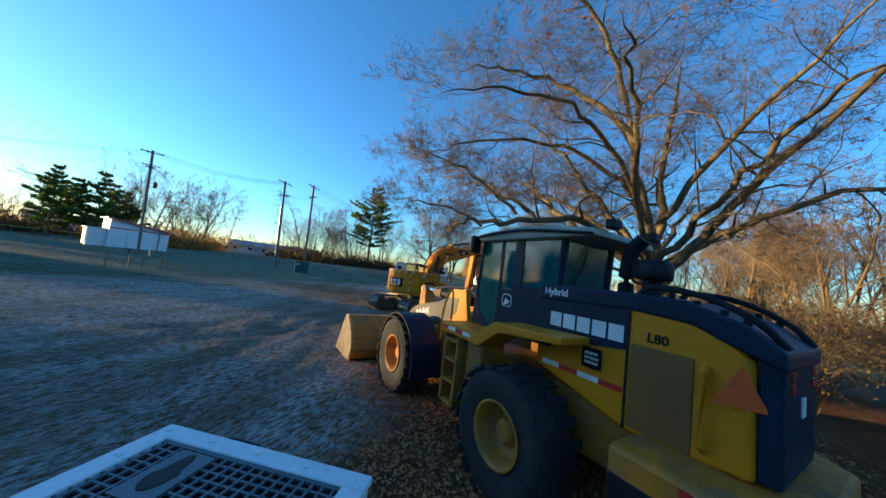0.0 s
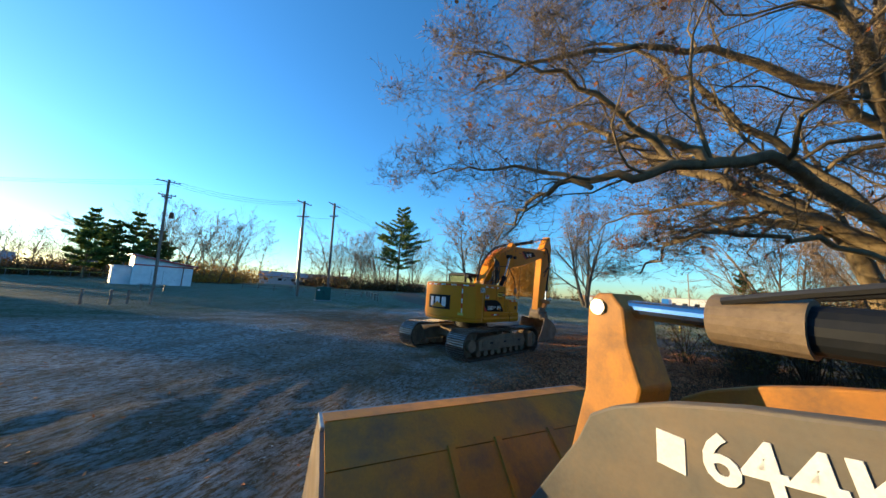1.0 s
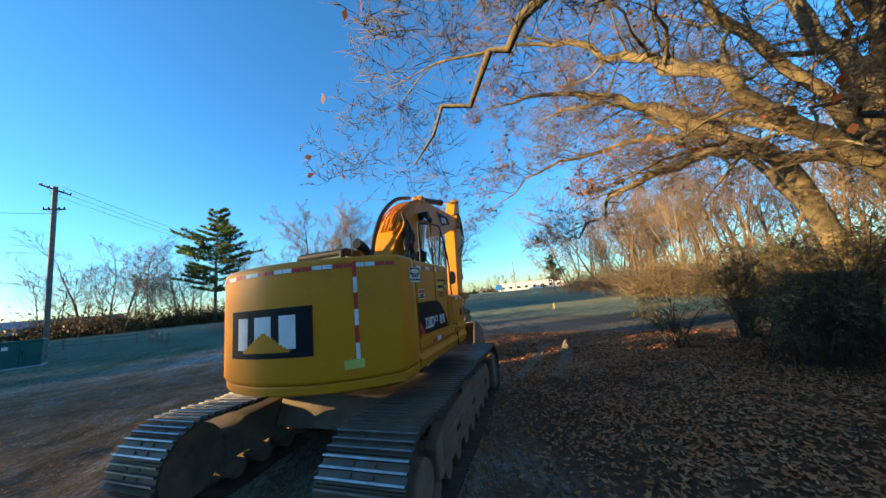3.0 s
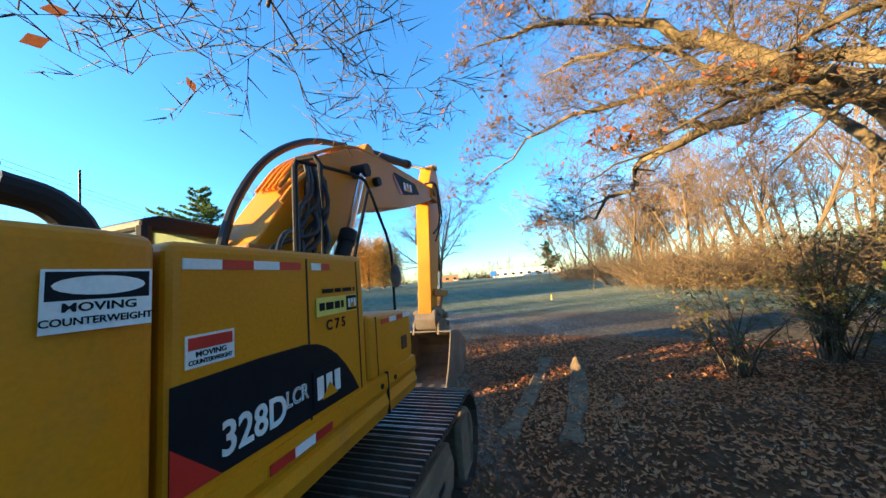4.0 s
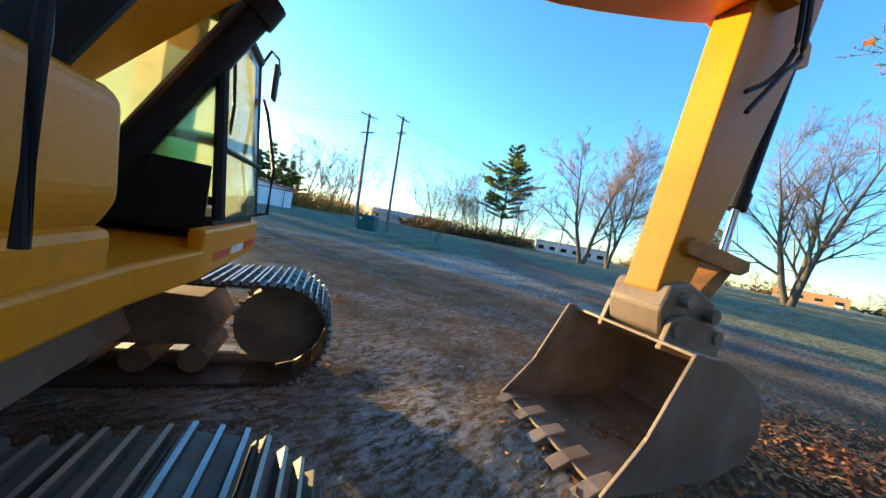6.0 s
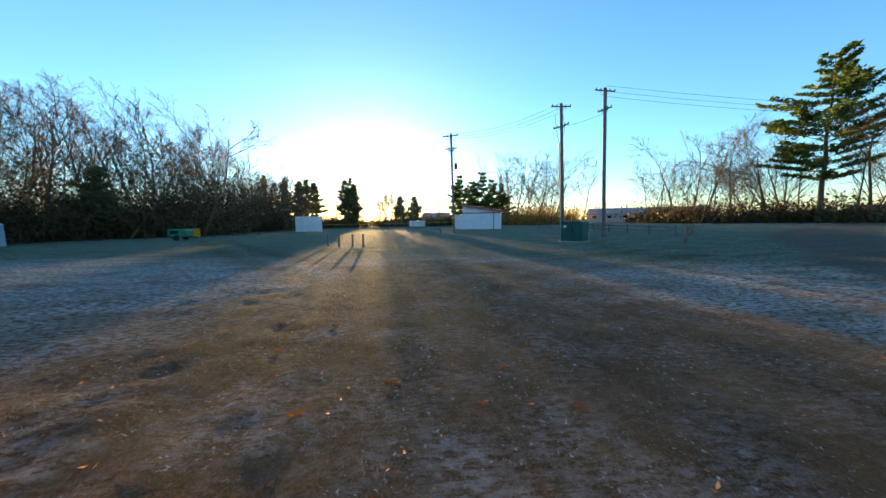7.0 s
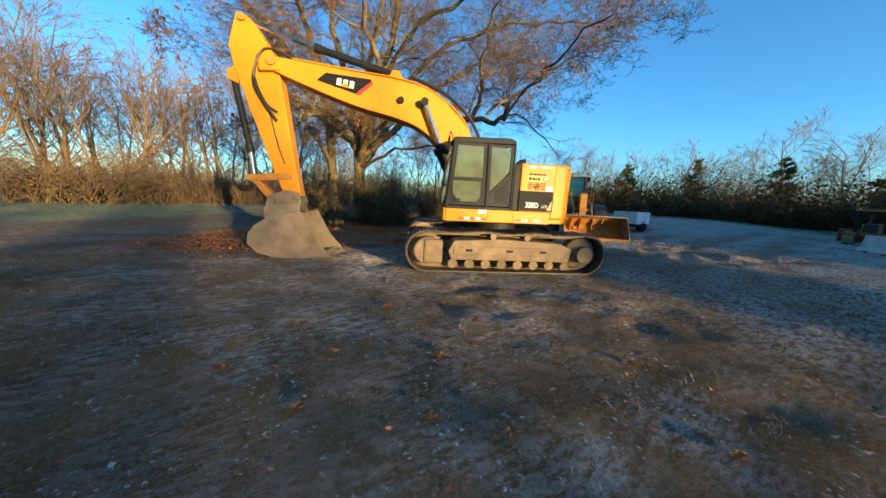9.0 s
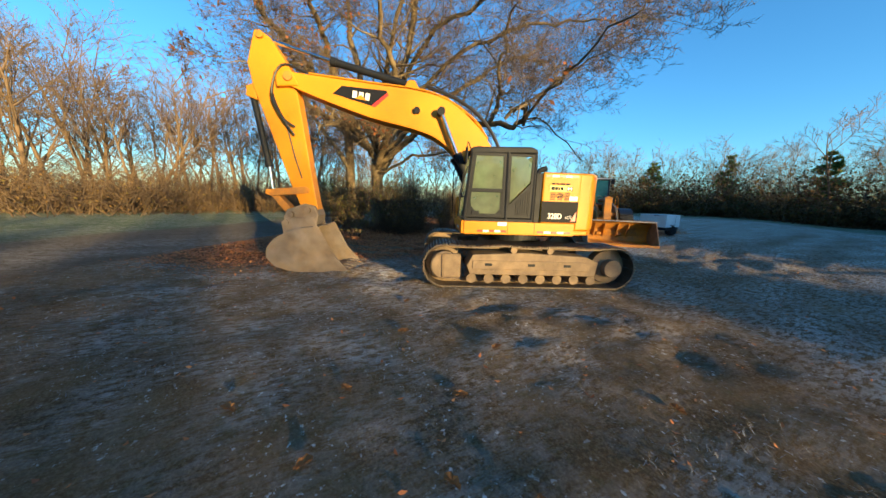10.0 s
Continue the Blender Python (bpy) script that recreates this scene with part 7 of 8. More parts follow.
def shed():
    ax, ay, bx, by = -53.4, 47.2, -49.4, 53.3
    ang = math.degrees(math.atan2(by - ay, bx - ax))
    L = math.hypot(bx - ax, by - ay)
    z = gz(-50, 50)
    s = thing("concession_shed", pose(ax, ay, z - 0.2, 0, 0, ang), "white block shed with red roof trim and a sloping roof", "shed")
    W = 6.0
    wall = part("wall", prism(B(), [(0, 0), (L, 0), (L, 3.55), (0, 4.7)], 0, W), M_WHITE, s, "white painted wall")
    rw = surf("pale_roof", (0.62, 0.64, 0.66), rough=0.5)
    red = plain("red_trim", (0.42, 0.035, 0.03), 0.5)
    roof = part("roof", prism(B(), [(-0.4, 4.78), (L + 0.5, 3.48), (L + 0.5, 3.62), (-0.4, 4.92)], -0.5, W + 0.4), rw, s, "pale metal roof")
    part("fascia", prism(B(), [(-0.42, 4.66), (L + 0.52, 3.36), (L + 0.52, 3.58), (-0.42, 4.88)], -0.56, -0.5), red, roof, "red fascia board")
    part("trim_band", box(B(), 0, L + 0.02, -0.05, 0.0, 3.2, 3.38), red, s, "red band")
    part("wall_wing", box(B(), -2.0, 0, 1.2, W, 0, 2.9, 0.02), M_WHITE, s, "low white lean-to")
    part("wing_roof", box(B(), -2.2, 0.0, 1.0, W + 0.2, 2.9, 3.05, 0.02), rw, s)
    for x, w in ((2.2, 0.95), (3.6, 1.6)):
        d = part("door", box(B(), x, x + w, -0.04, -0.003, 0.05, 2.5, 0.01), M_WHITE, s, "white flush door")
        part("door_edge", box(B(), x - 0.04, x, -0.05, -0.003, 0.05, 2.55), M_BARE, d)
        part("knob", rod(B(), (x + w - 0.12, -0.04, 1.1), (x + w - 0.12, -0.1, 1.1), 0.04, n=8), M_BLACK, d)
    part("downpipe", rod(B(), (6.0, -0.1, 0), (6.0, -0.1, 3.4), 0.06, n=8), M_RUST, s)


shed()


def bench(x, y, turn, label):
    b = thing("picnic_bench", pose(x, y, gz(x, y), 0, 0, turn), label, "bench")
    for i in range(3):
        part("seat_board", box(B(), -1.3, 1.3, -0.3 + 0.2 * i, -0.12 + 0.2 * i, 0.72, 0.77, 0.006), M_WOOD, b)
    for o in (1, -1):
        part("leg", box(B(), o * 1.0 - 0.04, o * 1.0 + 0.04, -0.3, 0.28, 0.0, 0.72, 0.008), M_WOOD, b)
    part("rail", box(B(), -1.2, 1.2, -0.03, 0.03, 0.4, 0.48, 0.006), M_WOOD, b)


bench(-38.8, 38.2, 60, "low dark wooden bench on the grass")


def bollards():
    first = None
    for x, y in ((-25.6, 22.8), (-24.6, 23.6), (-24.6, 24.6), (-23.7, 25.3)):
        if first is None:
            first = thing("wooden_post", pose(x, y, gz(x, y)), "short dark wooden post in the grass", "post", "row of posts")
            part("post", rod(B(), (0, 0, -0.2), (0, 0, 0.95), 0.075, 0.07, 10), M_WOOD, first)
            part("cap", rod(B(), (0, 0, 0.95), (0, 0, 0.97), 0.07, 0.05, 10), M_WOOD, first)
        else:
            copy_thing(first, pose(x, y, gz(x, y), 0, 0, RNG.random() * 90))


bollards()


def rail_fence(pts, label):
    f = thing("rail_fence", pose(0, 0, 0), label, "fence")
    for (ax, ay), (bx, by) in zip(pts, pts[1:]):
        n = max(1, round(math.hypot(bx - ax, by - ay) / 2.6))
        for i in range(n):
            p = (ax + (bx - ax) * i / n, ay + (by - ay) * i / n)
            q = (ax + (bx - ax) * (i + 1) / n, ay + (by - ay) * (i + 1) / n)
            part("post", rod(B(), (*p, gz(*p) - 0.2), (*p, gz(*p) + 1.0), 0.07, n=6), M_WOOD, f)
            for h in (0.45, 0.85):
                part("rail", rod(B(), (*p, gz(*p) + h), (*q, gz(*q) + h + RNG.uniform(-0.04, 0.04)), 0.045, n=6), M_WOOD, f)
    e = pts[-1]
    part("post", rod(B(), (*e, gz(*e) - 0.2), (*e, gz(*e) + 1.0), 0.07, n=6), M_WOOD, f)


rail_fence([(-42, 56), (-33, 56), (-25, 55), (-19, 53.5)], "long grey split-rail fence across the grass")
rail_fence([(-19.5, 57), (-17.2, 52), (-14.0, 46.3)], "short grey split-rail fence beside the drive")


def toilet(x, y, turn, label):
    t = thing("portable_toilet", pose(x, y, gz(x, y), 0, 0, turn), label, "portable toilet")
    b = part("body", prism(B(), [(-0.56, 0.05), (0.56, 0.05), (0.54, 2.08), (-0.54, 2.08)], -0.56, 0.56, bev=0.05), M_PLASTIC, t)
    part("roof", prism(B(), [(-0.60, 2.08), (0.60, 2.08), (0.5, 2.22), (0.2, 2.32), (-0.2, 2.32), (-0.5, 2.22)], -0.6, 0.6, bev=0.04), surf("pale_roof_plastic", (0.62, 0.68, 0.72)), t, "pale rounded roof")
    d = part("door", box(B(), -0.40, 0.40, -0.585, -0.56, 0.15, 1.95, 0.02), M_PLASTIC, t)
    part("sign", box(B(), -0.22, 0.22, -0.592, -0.586, 1.68, 1.80), M_LETTER, d, "pale sign")
    part("vent", box(B(), -0.25, 0.25, -0.592, -0.586, 1.85, 1.9), M_BLACK, d)
    part("skid", box(B(), -0.58, 0.58, -0.58, 0.58, 0.0, 0.06, 0.01), M_BLACK, t)


toilet(-24.6, -6.4, -25, "blue-grey portable toilet with a pale roof")
toilet(-41.5, -6.5, -35, "blue-grey portable toilet by the wood's edge")


def barrier(x, y, turn, label):
    prof = [(-0.32, 0), (0.32, 0), (0.32, 0.08), (0.17, 0.32), (0.10, 0.88), (-0.10, 0.88), (-0.17, 0.32), (-0.32, 0.08)]
    b = thing("concrete_barrier", pose(x, y, gz(x, y), 0, 0, turn), label, "barrier", "barriers")
    part("block", prism(B(), prof, -1.1, 1.1, "x", 0.02), M_CONCRETE, b)
    for o in (1, -1):
        part("slot", box(B(), o * 0.55 - 0.18, o * 0.55 + 0.18, -0.33, 0.33, 0.0, 0.06), M_BLACK, b)


barrier(-13.5, -0.5, -15, "pale stained concrete road barrier on the lot")
barrier(-12.1, 0.1, -70, "darker concrete road barrier standing end-on")


def dozer():
    x, y = -13.6, -9.6
    d = thing("bulldozer", pose(x, y, gz(x, y), 0, 0, -105), "small old yellow bulldozer under the trees", "bulldozer")
    for o in (1, -1):
        t = part("track", prism(B(), [(-1.2, 0.15), (-1.0, 0.0), (1.0, 0.0), (1.25, 0.2), (1.2, 0.6), (0.9, 0.75), (-1.0, 0.75), (-1.25, 0.5)], *sorted((0.55 * o, 1.0 * o)), bev=0.03), M_MUDSTEEL, d, "muddy crawler track")
        part("fender", box(B(), -1.2, 0.2, 0.55 * o, 1.0 * o, 0.78, 0.88, 0.02), M_YELLOW_WORN, d)
        part("canopy_post", rod(B(), (-0.2, 0.6 * o, 0.85), (-0.2, 0.6 * o, 2.35), 0.05, n=8), M_BLACK, d)
        part("canopy_post", rod(B(), (-1.1, 0.6 * o, 0.85), (-1.1, 0.6 * o, 2.35), 0.05, n=8), M_BLACK, d)
        part("push_arm", box(B(), 0.0, 2.0, 1.03 * o, 1.12 * o, 0.35, 0.5, 0.02), M_YELLOW_WORN, d)
    part("hood", box(B(), 0.1, 1.6, -0.4, 0.4, 0.6, 1.5, 0.06), M_YELLOW_WORN, d, "dull yellow hood")
    part("seat", box(B(), -0.9, -0.5, -0.3, 0.3, 0.9, 1.5, 0.05), M_SEAT, d)
    part("canopy", box(B(), -1.3, 0.0, -0.75, 0.75, 2.35, 2.47, 0.03), M_YELLOW_WORN, d, "yellow canopy")
    part("exhaust", rod(B(), (1.0, 0.15, 1.5), (1.0, 0.15, 2.1), 0.05, n=8), M_RUST, d)
    part("blade", prism(B(), [(2.0, 0.05), (2.15, 0.05), (2.0, 0.5), (2.12, 1.05), (2.0, 1.05), (1.88, 0.5)], -1.5, 1.5, bev=0.01), M_RUST, d, "rusty dozer blade")


dozer()


def compressor(x, y):
    c = thing("air_compressor", pose(x, y, gz(x, y), 0, 0, 70), "small green towable air compressor", "compressor")
    part("body", prism(B(), [(-1.0, 0.45), (1.0, 0.45), (1.0, 1.1), (0.8, 1.3), (-0.9, 1.3), (-1.0, 1.15)], -0.55, 0.55, bev=0.05), M_GREEN, c)
    part("vent", box(B(), -0.7, 0.2, -0.56, -0.548, 0.75, 1.1), M_BLACK, c)
    for o in (1, -1):
        part("wheel", turned(B(), [(0.0, -0.09), (0.28, -0.09), (0.31, 0.0), (0.28, 0.09), (0.0, 0.09)], 20, Matrix.Translation((0, 0.62 * o, 0.31))), M_RUBBER, c)
    part("drawbar", rod(B(), (1.0, 0, 0.45), (1.9, 0, 0.35), 0.04, n=6), M_BLACK, c)


compressor(-42.3, 7.3)


def crate(name, label, category, x, y, turn, sx, sy, sz, mat, lid=True):
    c = thing(name, pose(x, y, gz(x, y), 0, 0, turn), label, category)
    b = part("body", box(B(), -sx / 2, sx / 2, -sy / 2, sy / 2, 0.05, sz, 0.03), mat, c)
    n = int(sx / 0.4)
    for i in range(n):
        px = -sx / 2 + sx * (i + 0.5) / n
        part("rib", box(B(), px - 0.03, px + 0.03, -sy / 2 - 0.02, -sy / 2, 0.1, sz - 0.1), mat, b)
    if lid:
        part("roof", box(B(), -sx / 2 - 0.05, sx / 2 + 0.05, -sy / 2 - 0.05, sy / 2 + 0.05, sz, sz + 0.08, 0.01), mat, c)
    part("door", box(B(), sx / 2 - 0.002, sx / 2 + 0.02, -sy * 0.3, sy * 0.3, 0.15, sz - 0.2, 0.01), mat, c)


crate("storage_shed", "white ribbed storage container on the grass", "container", -64.8, 19.2, 75, 4.2, 2.6, 2.9, M_WHITE)
crate("storage_trailer", "low white trailer beyond the field", "trailer", *away(73.5, 88), 70, 4.5, 2.2, 1.7, M_WHITE)
crate("job_box", "small yellow site box on the ground", "tool box", *away(110.6, 50, -2, 24), 30, 1.0, 0.8, 1.2, M_YELLOW, False)
crate("scoreboard", "dark green scoreboard at the playing field", "scoreboard", *away(57.3, 86), 55, 3.2, 0.3, 2.0, M_DARKGREEN, False)
board = thing("plank", pose(-21.6, -3.6, gz(-21.6, -3.6) + 0.02, 0, 0, 20), "long white plank lying on the ground", "plank")
part("board", box(B(), -1.9, 1.9, -0.12, 0.12, 0.0, 0.06, 0.01), M_WHITE, board)


def house(x, y, turn, L, W, H, wall_mat, roof_mat, label, windows=3, gable=1.6):
    h = thing("house", pose(x, y, gz(x, y), 0, 0, turn), label, "house")
    w = part("wall", prism(B(), [(-W / 2, 0), (W / 2, 0), (W / 2, H), (0, H + gable), (-W / 2, H)], -L / 2, L / 2, "x"), wall_mat, h)
    roof = B()
    for o in (1, -1):
        prism(roof, [(0, H + gable + 0.02), (o * (W / 2 + 0.4), H - 0.2), (o * (W / 2 + 0.4), H - 0.02), (0, H + gable + 0.2)], -L / 2 - 0.3, L / 2 + 0.3, "x")
    part("roof", roof, roof_mat, h, "dark shingle roof")
    for o in (1, -1):
        for i in range(windows):
            px = -L / 2 + L * (i + 0.5) / windows
            wf = part("window", box(B(), px - 0.7, px + 0.7, *sorted((o * W / 2, o * (W / 2 + 0.05))), 1.1, 2.2), M_WHITE, w)
            part("pane", box(B(), px - 0.6, px + 0.6, *sorted((o * (W / 2 + 0.05), o * (W / 2 + 0.07))), 1.2, 2.1), M_DECAL, wf)


M_TAN = surf("tan_siding", (0.40, 0.22, 0.10), (0.34, 0.18, 0.08), 0.8)
M_SIDING = surf("grey_siding", (0.50, 0.52, 0.54), (0.42, 0.44, 0.46), 0.7)
M_ROOF = surf("shingle_roof", (0.09, 0.085, 0.085), (0.13, 0.12, 0.115), 0.9)
M_PALEROOF = surf("weathered_roof", (0.30, 0.31, 0.33), (0.24, 0.25, 0.27), 0.8)
house(*away(31.0, 104), 25, 13, 9, 2.7, M_TAN, M_ROOF, "low tan house with a dark roof behind the trees", 3, 1.4)
house(*away(38.5, 106), 35, 16, 9, 2.6, M_SIDING, M_PALEROOF, "low grey house with white windows", 4, 1.5)
house(*away(70.0, 128), 60, 11, 8, 2.8, M_SIDING, M_PALEROOF, "pale house beyond the playing field", 3, 1.9)
house(*away(60.8, 122), 60, 12, 9, 3.0, M_SIDING, M_ROOF, "grey house among dark pines", 3, 1.9)


def hall(x, y, turn, L, W, H, mat, label, n):
    h = thing("warehouse", pose(x, y, gz(x, y), 0, 0, turn), label, "building")
    w = part("wall", box(B(), -L / 2, L / 2, -W / 2, W / 2, 0, H, 0.02), mat, h)
    part("roof", box(B(), -L / 2 - 0.15, L / 2 + 0.15, -W / 2 - 0.15, W / 2 + 0.15, H, H + 0.3, 0.02), M_PALEROOF, h)
    for i in range(n):
        px = -L / 2 + L * (i + 0.5) / n
        d = part("window", box(B(), px - 0.9, px + 0.9, -W / 2 - 0.05, -W / 2, 1.0, 2.2), M_BLACK, w)
        part("sill", box(B(), px - 1.0, px + 1.0, -W / 2 - 0.1, -W / 2, 0.9, 1.0), M_WHITE, d)


hall(*away(4.5, 108), 4, 22, 10, 3.6, M_WHITE, "long white low building behind the maples", 6)
hall(*away(13.0, 110), 12, 8, 8, 3.0, M_TAN, "small tan block building", 2)
hall(*away(-40.0, 170), -40, 34, 14, 4.2, M_SIDING, "long grey warehouse far across the field", 8)
hall(*away(-24.0, 175), -24, 18, 10, 3.6, M_TAN, "brown low building far across the field", 4)


def van(x, y, turn, L, H, mat, label, cab_mat=None):
    v = thing("truck", pose(x, y, gz(x, y), 0, 0, turn), label, "truck")
    part("box_body", box(B(), -L / 2, L / 2 - 2.2, -1.25, 1.25, 0.9, H, 0.04), mat, v)
    part("cab", prism(B(), [(L / 2 - 2.1, 0.5), (L / 2, 0.5), (L / 2, 1.5), (L / 2 - 0.5, 2.5), (L / 2 - 2.1, 2.6)], -1.15, 1.15, bev=0.05), cab_mat or mat, v)
    part("windscreen", prism(B(), [(L / 2 - 0.02, 1.55), (L / 2 - 0.45, 2.4), (L / 2 - 0.40, 2.42), (L / 2 + 0.03, 1.57)], -1.0, 1.0), M_DECAL, v)
    for wx in (-L / 2 + 1.2, L / 2 - 1.0):
        for o in (1, -1):
            part("wheel", rod(B(), (wx, 1.0 * o, 0.48), (wx, 1.25 * o, 0.48), 0.48, n=16), M_RUBBER, v)


M_BLUE = surf("blue_paint", (0.02, 0.13, 0.45), (0.02, 0.11, 0.38), 0.4)
van(*away(-34.2, 150), 50, 9, 3.6, M_BLUE, "blue box truck parked far across the field", M_WHITE)
van(*away(-46.0, 160), 45, 7, 2.8, M_WHITE, "white box truck parked far across the field")
van(*away(-22.5, 150), 65, 7, 2.6, M_WHITE, "white van parked far across the field")


def car(x, y, turn, mat, label):
    c = thing("car", pose(x, y, gz(x, y), 0, 0, turn), label, "car")
    part("body", prism(B(), [(-2.2, 0.3), (2.2, 0.3), (2.25, 0.7), (1.3, 0.9), (-2.2, 0.95)], -0.85, 0.85, bev=0.06), mat, c)
    part("cabin", prism(B(), [(-1.9, 0.9), (1.1, 0.9), (0.5, 1.42), (-1.4, 1.45)], -0.75, 0.75, bev=0.08), M_DECAL, c)
    for wx in (-1.4, 1.4):
        for o in (1, -1):
            part("wheel", rod(B(), (wx, 0.7 * o, 0.32), (wx, 0.88 * o, 0.32), 0.32, n=14), M_RUBBER, c)


for az, d, t, mt, lb in ((-15.5, 104, 70, M_WHITE, "white car parked by the willow"), (-38.0, 148, 50, M_WHITE, "white car in a far car park"), (-42.8, 150, 40, M_BLACK, "dark car in a far car park"), (-26.5, 150, 60, M_SIDING, "silver car in a far car park"), (61.5, 104, 55, M_BLACK, "dark car parked under pines"), (36.2, 96, 40, M_BLACK, "dark car beside the grey house")):
    car(*away(az, d), t, mt, lb)


def backstop():
    b = thing("backstop", pose(*away(76.5, 80), gz(*away(76.5, 80)), 0, 0, 75), "tall thin ball-field backstop of pipes and wire", "backstop")
    for i in range(5):
        part("pole", rod(B(), (-6 + 3 * i, 0, 0), (-6 + 3 * i, 0, 6.6 + 0.25 * i), 0.05, n=6), M_BARE, b)
    part("top_rail", rod(B(), (-6, 0, 6.6), (6, 0, 7.6), 0.05, n=6), M_BARE, b)
    for i in range(9):
        part("wire", rod(B(), (-6, 0, 0.6 * i + 0.4), (6, 0, 0.68 * i + 0.4), 0.012, n=4), M_BARE, b)


backstop()
rail = thing("field_fence", pose(0, 0, 0), "low pale fence along the far side of the playing field", "fence")
for i in range(24):
    p, q = away(52 + 1.6 * i, 84), away(52 + 1.6 * (i + 1), 84)
    part("post", rod(B(), (*p, gz(*p)), (*p, gz(*p) + 1.2), 0.04, n=5), M_BARE, rail)
    part("rail", rod(B(), (*p, gz(*p) + 1.2), (*q, gz(*q) + 1.2), 0.035, n=5), plain("yellow_cap", (0.55, 0.45, 0.06)) if i == 0 else M_LABEL, rail)
flag = thing("marker_flag", pose(10.2, 21.0, gz(10.2, 21.0)), "small orange marker flag beside the drive", "marker flag")
part("stake", rod(B(), (0, 0, 0), (0, 0, 0.5), 0.006, n=5), M_BARE, flag)
part("pennant", box(B(), 0, 0.14, -0.003, 0.003, 0.38, 0.5), M_ORANGE, flag)
stake = thing("marker_stake", pose(16.5, 34.0, gz(16.5, 34.0)), "small yellow marker stake on the grass", "marker")
part("stake", rod(B(), (0, 0, 0), (0, 0, 0.45), 0.05, 0.03, n=7), M_LABEL, stake)


# ---- shrubs, leaf litter, frosted tufts ----
def shrub(x, y, h, w, seed, mat, label, stems=26, leaves=520, leaf=0.05):
    rng = np.random.default_rng(seed)
    root = thing("shrub", pose(x, y, gz(x, y)), label, "shrub")
    br, spots = [], []
    for _ in range(stems):
        a, f = rng.random() * 6.28, rng.random() ** 0.6
        d = np.array([math.cos(a), math.sin(a), 0]) * w * f
        p = np.array([rng.normal() * 0.15, rng.normal() * 0.15, -0.1])
        t = h * (0.6 + 0.5 * rng.random()) * (1 - 0.35 * f)
        pts = [p, p + d * 0.25 + (0, 0, t * 0.5), p + d * 0.6 + (0, 0, t * 0.85), p + d + (0, 0, t * (0.95 - 0.2 * f))]
        br.append((np.array(pts), np.array([0.02, 0.014, 0.009, 0.005])))
        for _ in range(11):
            u = 0.2 + 0.7 * rng.random()
            i = min(int(u * 3), 2)
            c = pts[i] * (1 - (u * 3 - i)) + pts[i + 1] * (u * 3 - i)
            e = c + rng.normal(size=3) * np.array([0.3, 0.3, 0.22]) * (0.6 + 0.3 * w)
            br.append((np.array([c, (c + e) / 2 + rng.normal(size=3) * 0.04, e, e + rng.normal(size=3) * 0.1]), np.array([0.007, 0.005, 0.004, 0.003])))
            spots += [c * (1 - v) + e * v + rng.normal(size=3) * 0.05 for v in rng.random(max(1, leaves // (stems * 9)))]
    quads("branchwork", *tube_arrays(br, 3), M_TWIG, root)
    quads("leaves", *leaf_arrays(rng, np.array(spots), leaf, 0.1, 0.6), mat, root)


for i, (x, y, h, w, m, lb) in enumerate([
        (7.0, 19.0, 3.0, 1.3, M_SHRUBLEAF, "tangled shrub with green and yellowing leaves"), (8.7, 16.4, 4.2, 1.9, M_SHRUBLEAF, "dense green-leaved shrub under the oak"),
        (8.2, 14.4, 3.6, 1.9, M_TANLEAF, "leafy brown shrub beside the leaf litter"), (7.0, 16.4, 2.4, 1.3, M_TANLEAF, "low brown bare-twigged shrub"),
        (10.4, 13.4, 5.2, 2.3, M_TANLEAF, "tall brown shrub against the oak trunk"), (12.6, 17.6, 4.6, 2.2, M_SHRUBLEAF, "green shrub behind the oak"), (9.4, 18.4, 3.4, 1.7, M_SHRUBLEAF, "green and brown shrub at the oak's foot"),
        (8.6, 12.0, 3.4, 1.9, M_TANLEAF, "brown shrub behind the loader"), (10.2, 8.6, 4.0, 2.4, M_TANLEAF, "brown thicket behind the loader"), (12.8, 11.6, 5.0, 2.8, M_SHRUBLEAF, "tall yellowing shrub beyond the litter"),
        (14.0, 6.0, 4.8, 2.9, M_TANLEAF, "brown thicket by the far drive"), (14.6, 15.0, 5.0, 2.8, M_TANLEAF, "tall brown shrub beyond the oak"), (11.4, 4.4, 4.2, 2.6, M_TANLEAF, "golden-brown thicket beside the parked loader"), (8.2, 2.0, 3.0, 2.1, M_TANLEAF, "low golden-brown thicket behind the loader")]):
    shrub(x, y, h, w, 200 + i, m, lb, stems=16 if h == 3.0 and m is M_SHRUBLEAF else 48 if m is M_SHRUBLEAF else 60, leaves=420 if h == 3.0 and m is M_SHRUBLEAF else 1300 if m is M_SHRUBLEAF else 1500, leaf=0.04)


